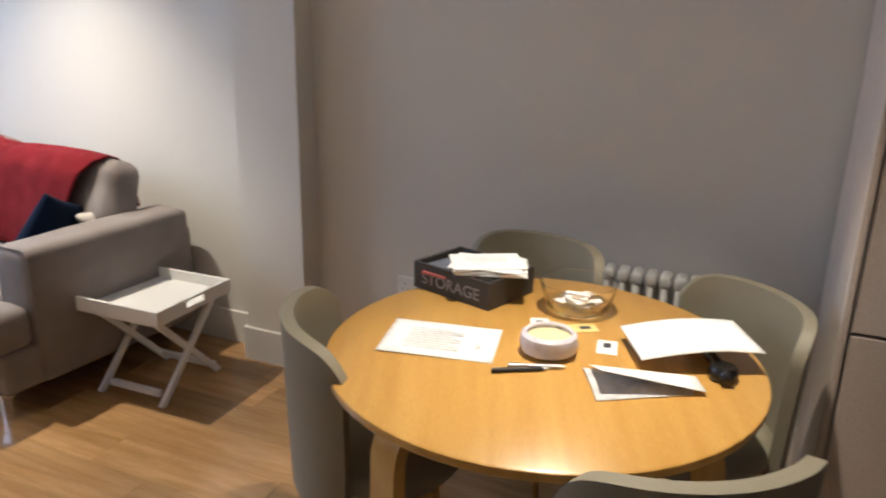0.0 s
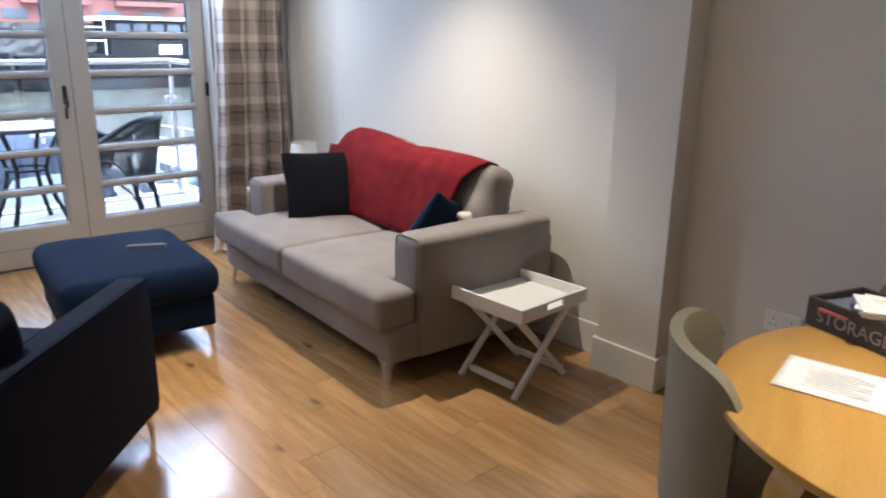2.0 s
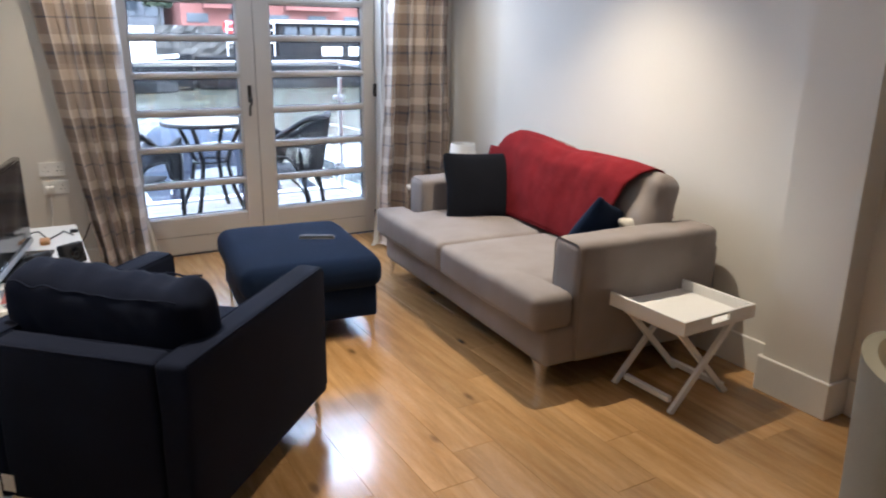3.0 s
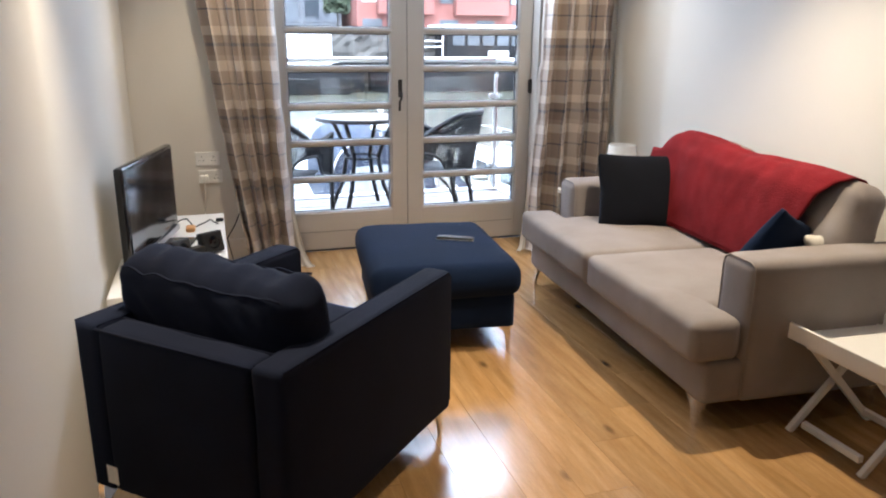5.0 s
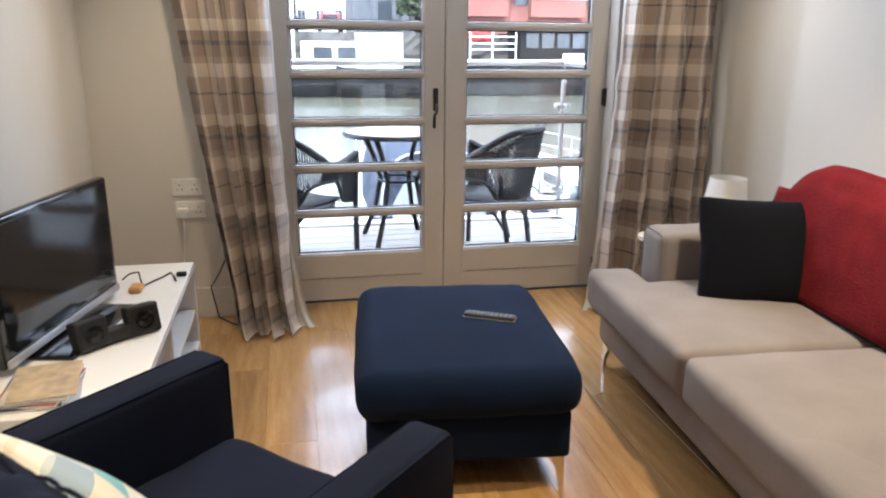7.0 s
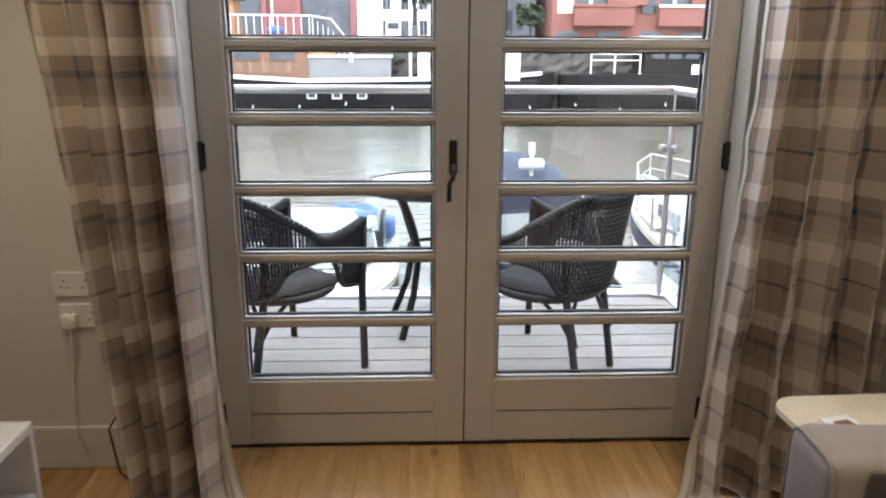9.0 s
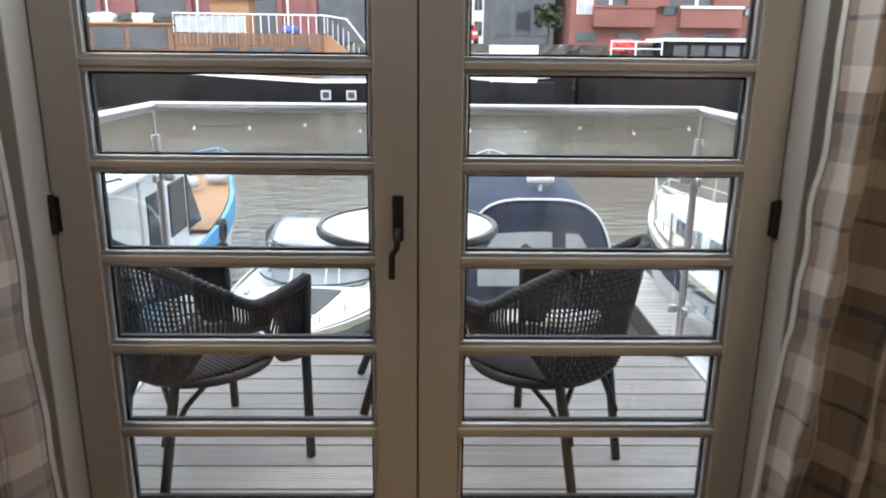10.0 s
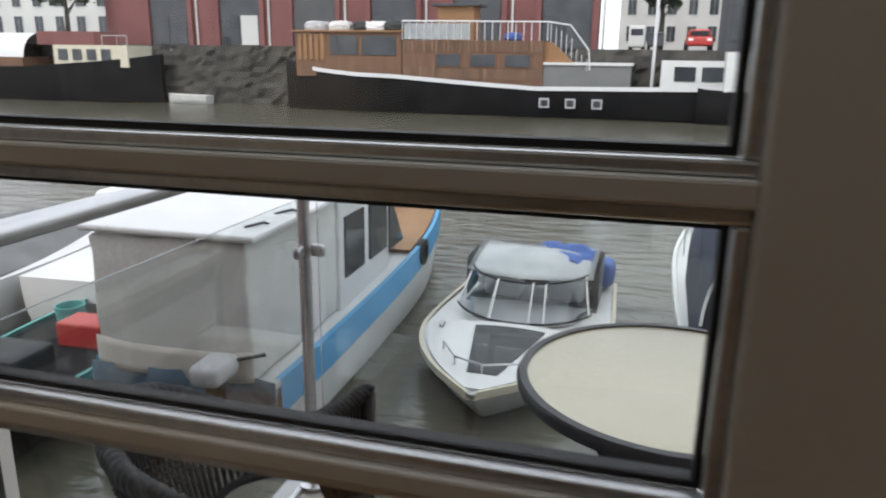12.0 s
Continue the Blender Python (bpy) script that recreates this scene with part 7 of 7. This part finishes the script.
car = thing("car", "red hatchback car parked on the far quay", "car", (4.6, 62.0, 1.9), 0)
part("body", rbox(bmnew(), (0, 0, 0.62), (1.7, 3.9, 0.6), r=0.16, e=3), RED_PAINT, car, smooth=True)
part("cabin", rbox(bmnew(), (0, 0.2, 1.12), (1.45, 2.2, 0.62), r=0.22, e=3), RED_PAINT, car, smooth=True)
part("windscreen", span(bmnew(), -0.6, 0.6, -0.95, -0.88, 0.98, 1.32, r=0.02), FAR_GLASS, car)
for x in (-0.8, 0.8):
    for y in (-1.2, 1.2):
        w = part("wheel", tube(bmnew(), [(x - 0.1, y, 0.3), (x + 0.1, y, 0.3)], 0.3, 16), BLACK_MATT, car)
    part("headlight", rbox(bmnew(), (x * 0.75, -1.93, 0.72), (0.3, 0.08, 0.16), r=0.03, e=2), WHITE_PLASTIC, car)
for x, c in ((0.6, PALE_RENDER), (1.9, DARK_DOOR)):
    v2 = thing("van", "pale van parked on the far quay" if x < 1 else "grey car parked on the far quay", "van" if x < 1 else "car", (x - 0.2, 63.5, 1.9), 0)
    part("body", rbox(bmnew(), (0, 0, 0.95 if x < 1 else 0.75), (1.15, 3.8, 1.5 if x < 1 else 1.0), r=0.15, e=2), c, v2, smooth=True)
    part("windscreen", span(bmnew(), -0.42, 0.42, -1.93, -1.87, 1.0, 1.45 if x < 1 else 1.2, r=0.02), FAR_GLASS, v2)
    for sx in (-0.45, 0.45):
        for sy in (-1.1, 1.1):
            part("wheel", tube(bmnew(), [(sx - 0.1, sy, 0.3), (sx + 0.1, sy, 0.3)], 0.3, 14), BLACK_MATT, v2)

# ---- oak floor ----
floor_bm = plain(bmnew(), X0 - 0.2, X1 + 0.25, Y_BACK - 0.2, Y_FRONT + 0.125, -0.05, -0.006)
floor = tagged(part("floor", floor_bm, SUBFLOOR), "lacquered oak plank floor with knots and varied tones", "floor", kind="structure")
BOARD_W = 0.189
boards = {}


def board_mesh(length):
    if length not in boards:
        bm = bmnew()
        w, c = BOARD_W / 2 - 0.0002, 0.0007
        lo = [bm.verts.new(p) for p in ((-w, 0, -0.006), (w, 0, -0.006), (w, length - 0.001, -0.006), (-w, length - 0.001, -0.006))]
        mi = [bm.verts.new(p) for p in ((-w, 0, -c), (w, 0, -c), (w, length - 0.001, -c), (-w, length - 0.001, -c))]
        hi = [bm.verts.new(p) for p in ((-w + c, c, 0), (w - c, c, 0), (w - c, length - 0.001 - c, 0), (-w + c, length - 0.001 - c, 0))]
        for a, b in ((lo, mi), (mi, hi)):
            for i in range(4):
                bm.faces.new((a[i], a[(i + 1) % 4], b[(i + 1) % 4], b[i]))
        bm.faces.new(hi)
        me = bpy.data.meshes.new("plank")
        bm.to_mesh(me)
        bm.free()
        me.materials.append(OAK)
        boards[length] = me
    return boards[length]


rnd = random.Random(7)
x = X0 - 0.05
while x < X1 + 0.12:
    y = Y_BACK - rnd.uniform(0, 1.0)
    while y < Y_FRONT:
        ln = rnd.choice((0.7, 1.0, 1.4, 1.8))
        if y + ln > Y_FRONT - 0.25:
            ln = round(Y_FRONT + 0.108 - y, 2)
        ob = new("plank", board_mesh(ln))
        ob.parent, ob.location = floor, (x, y, 0)
        y += ln
    x += BOARD_W
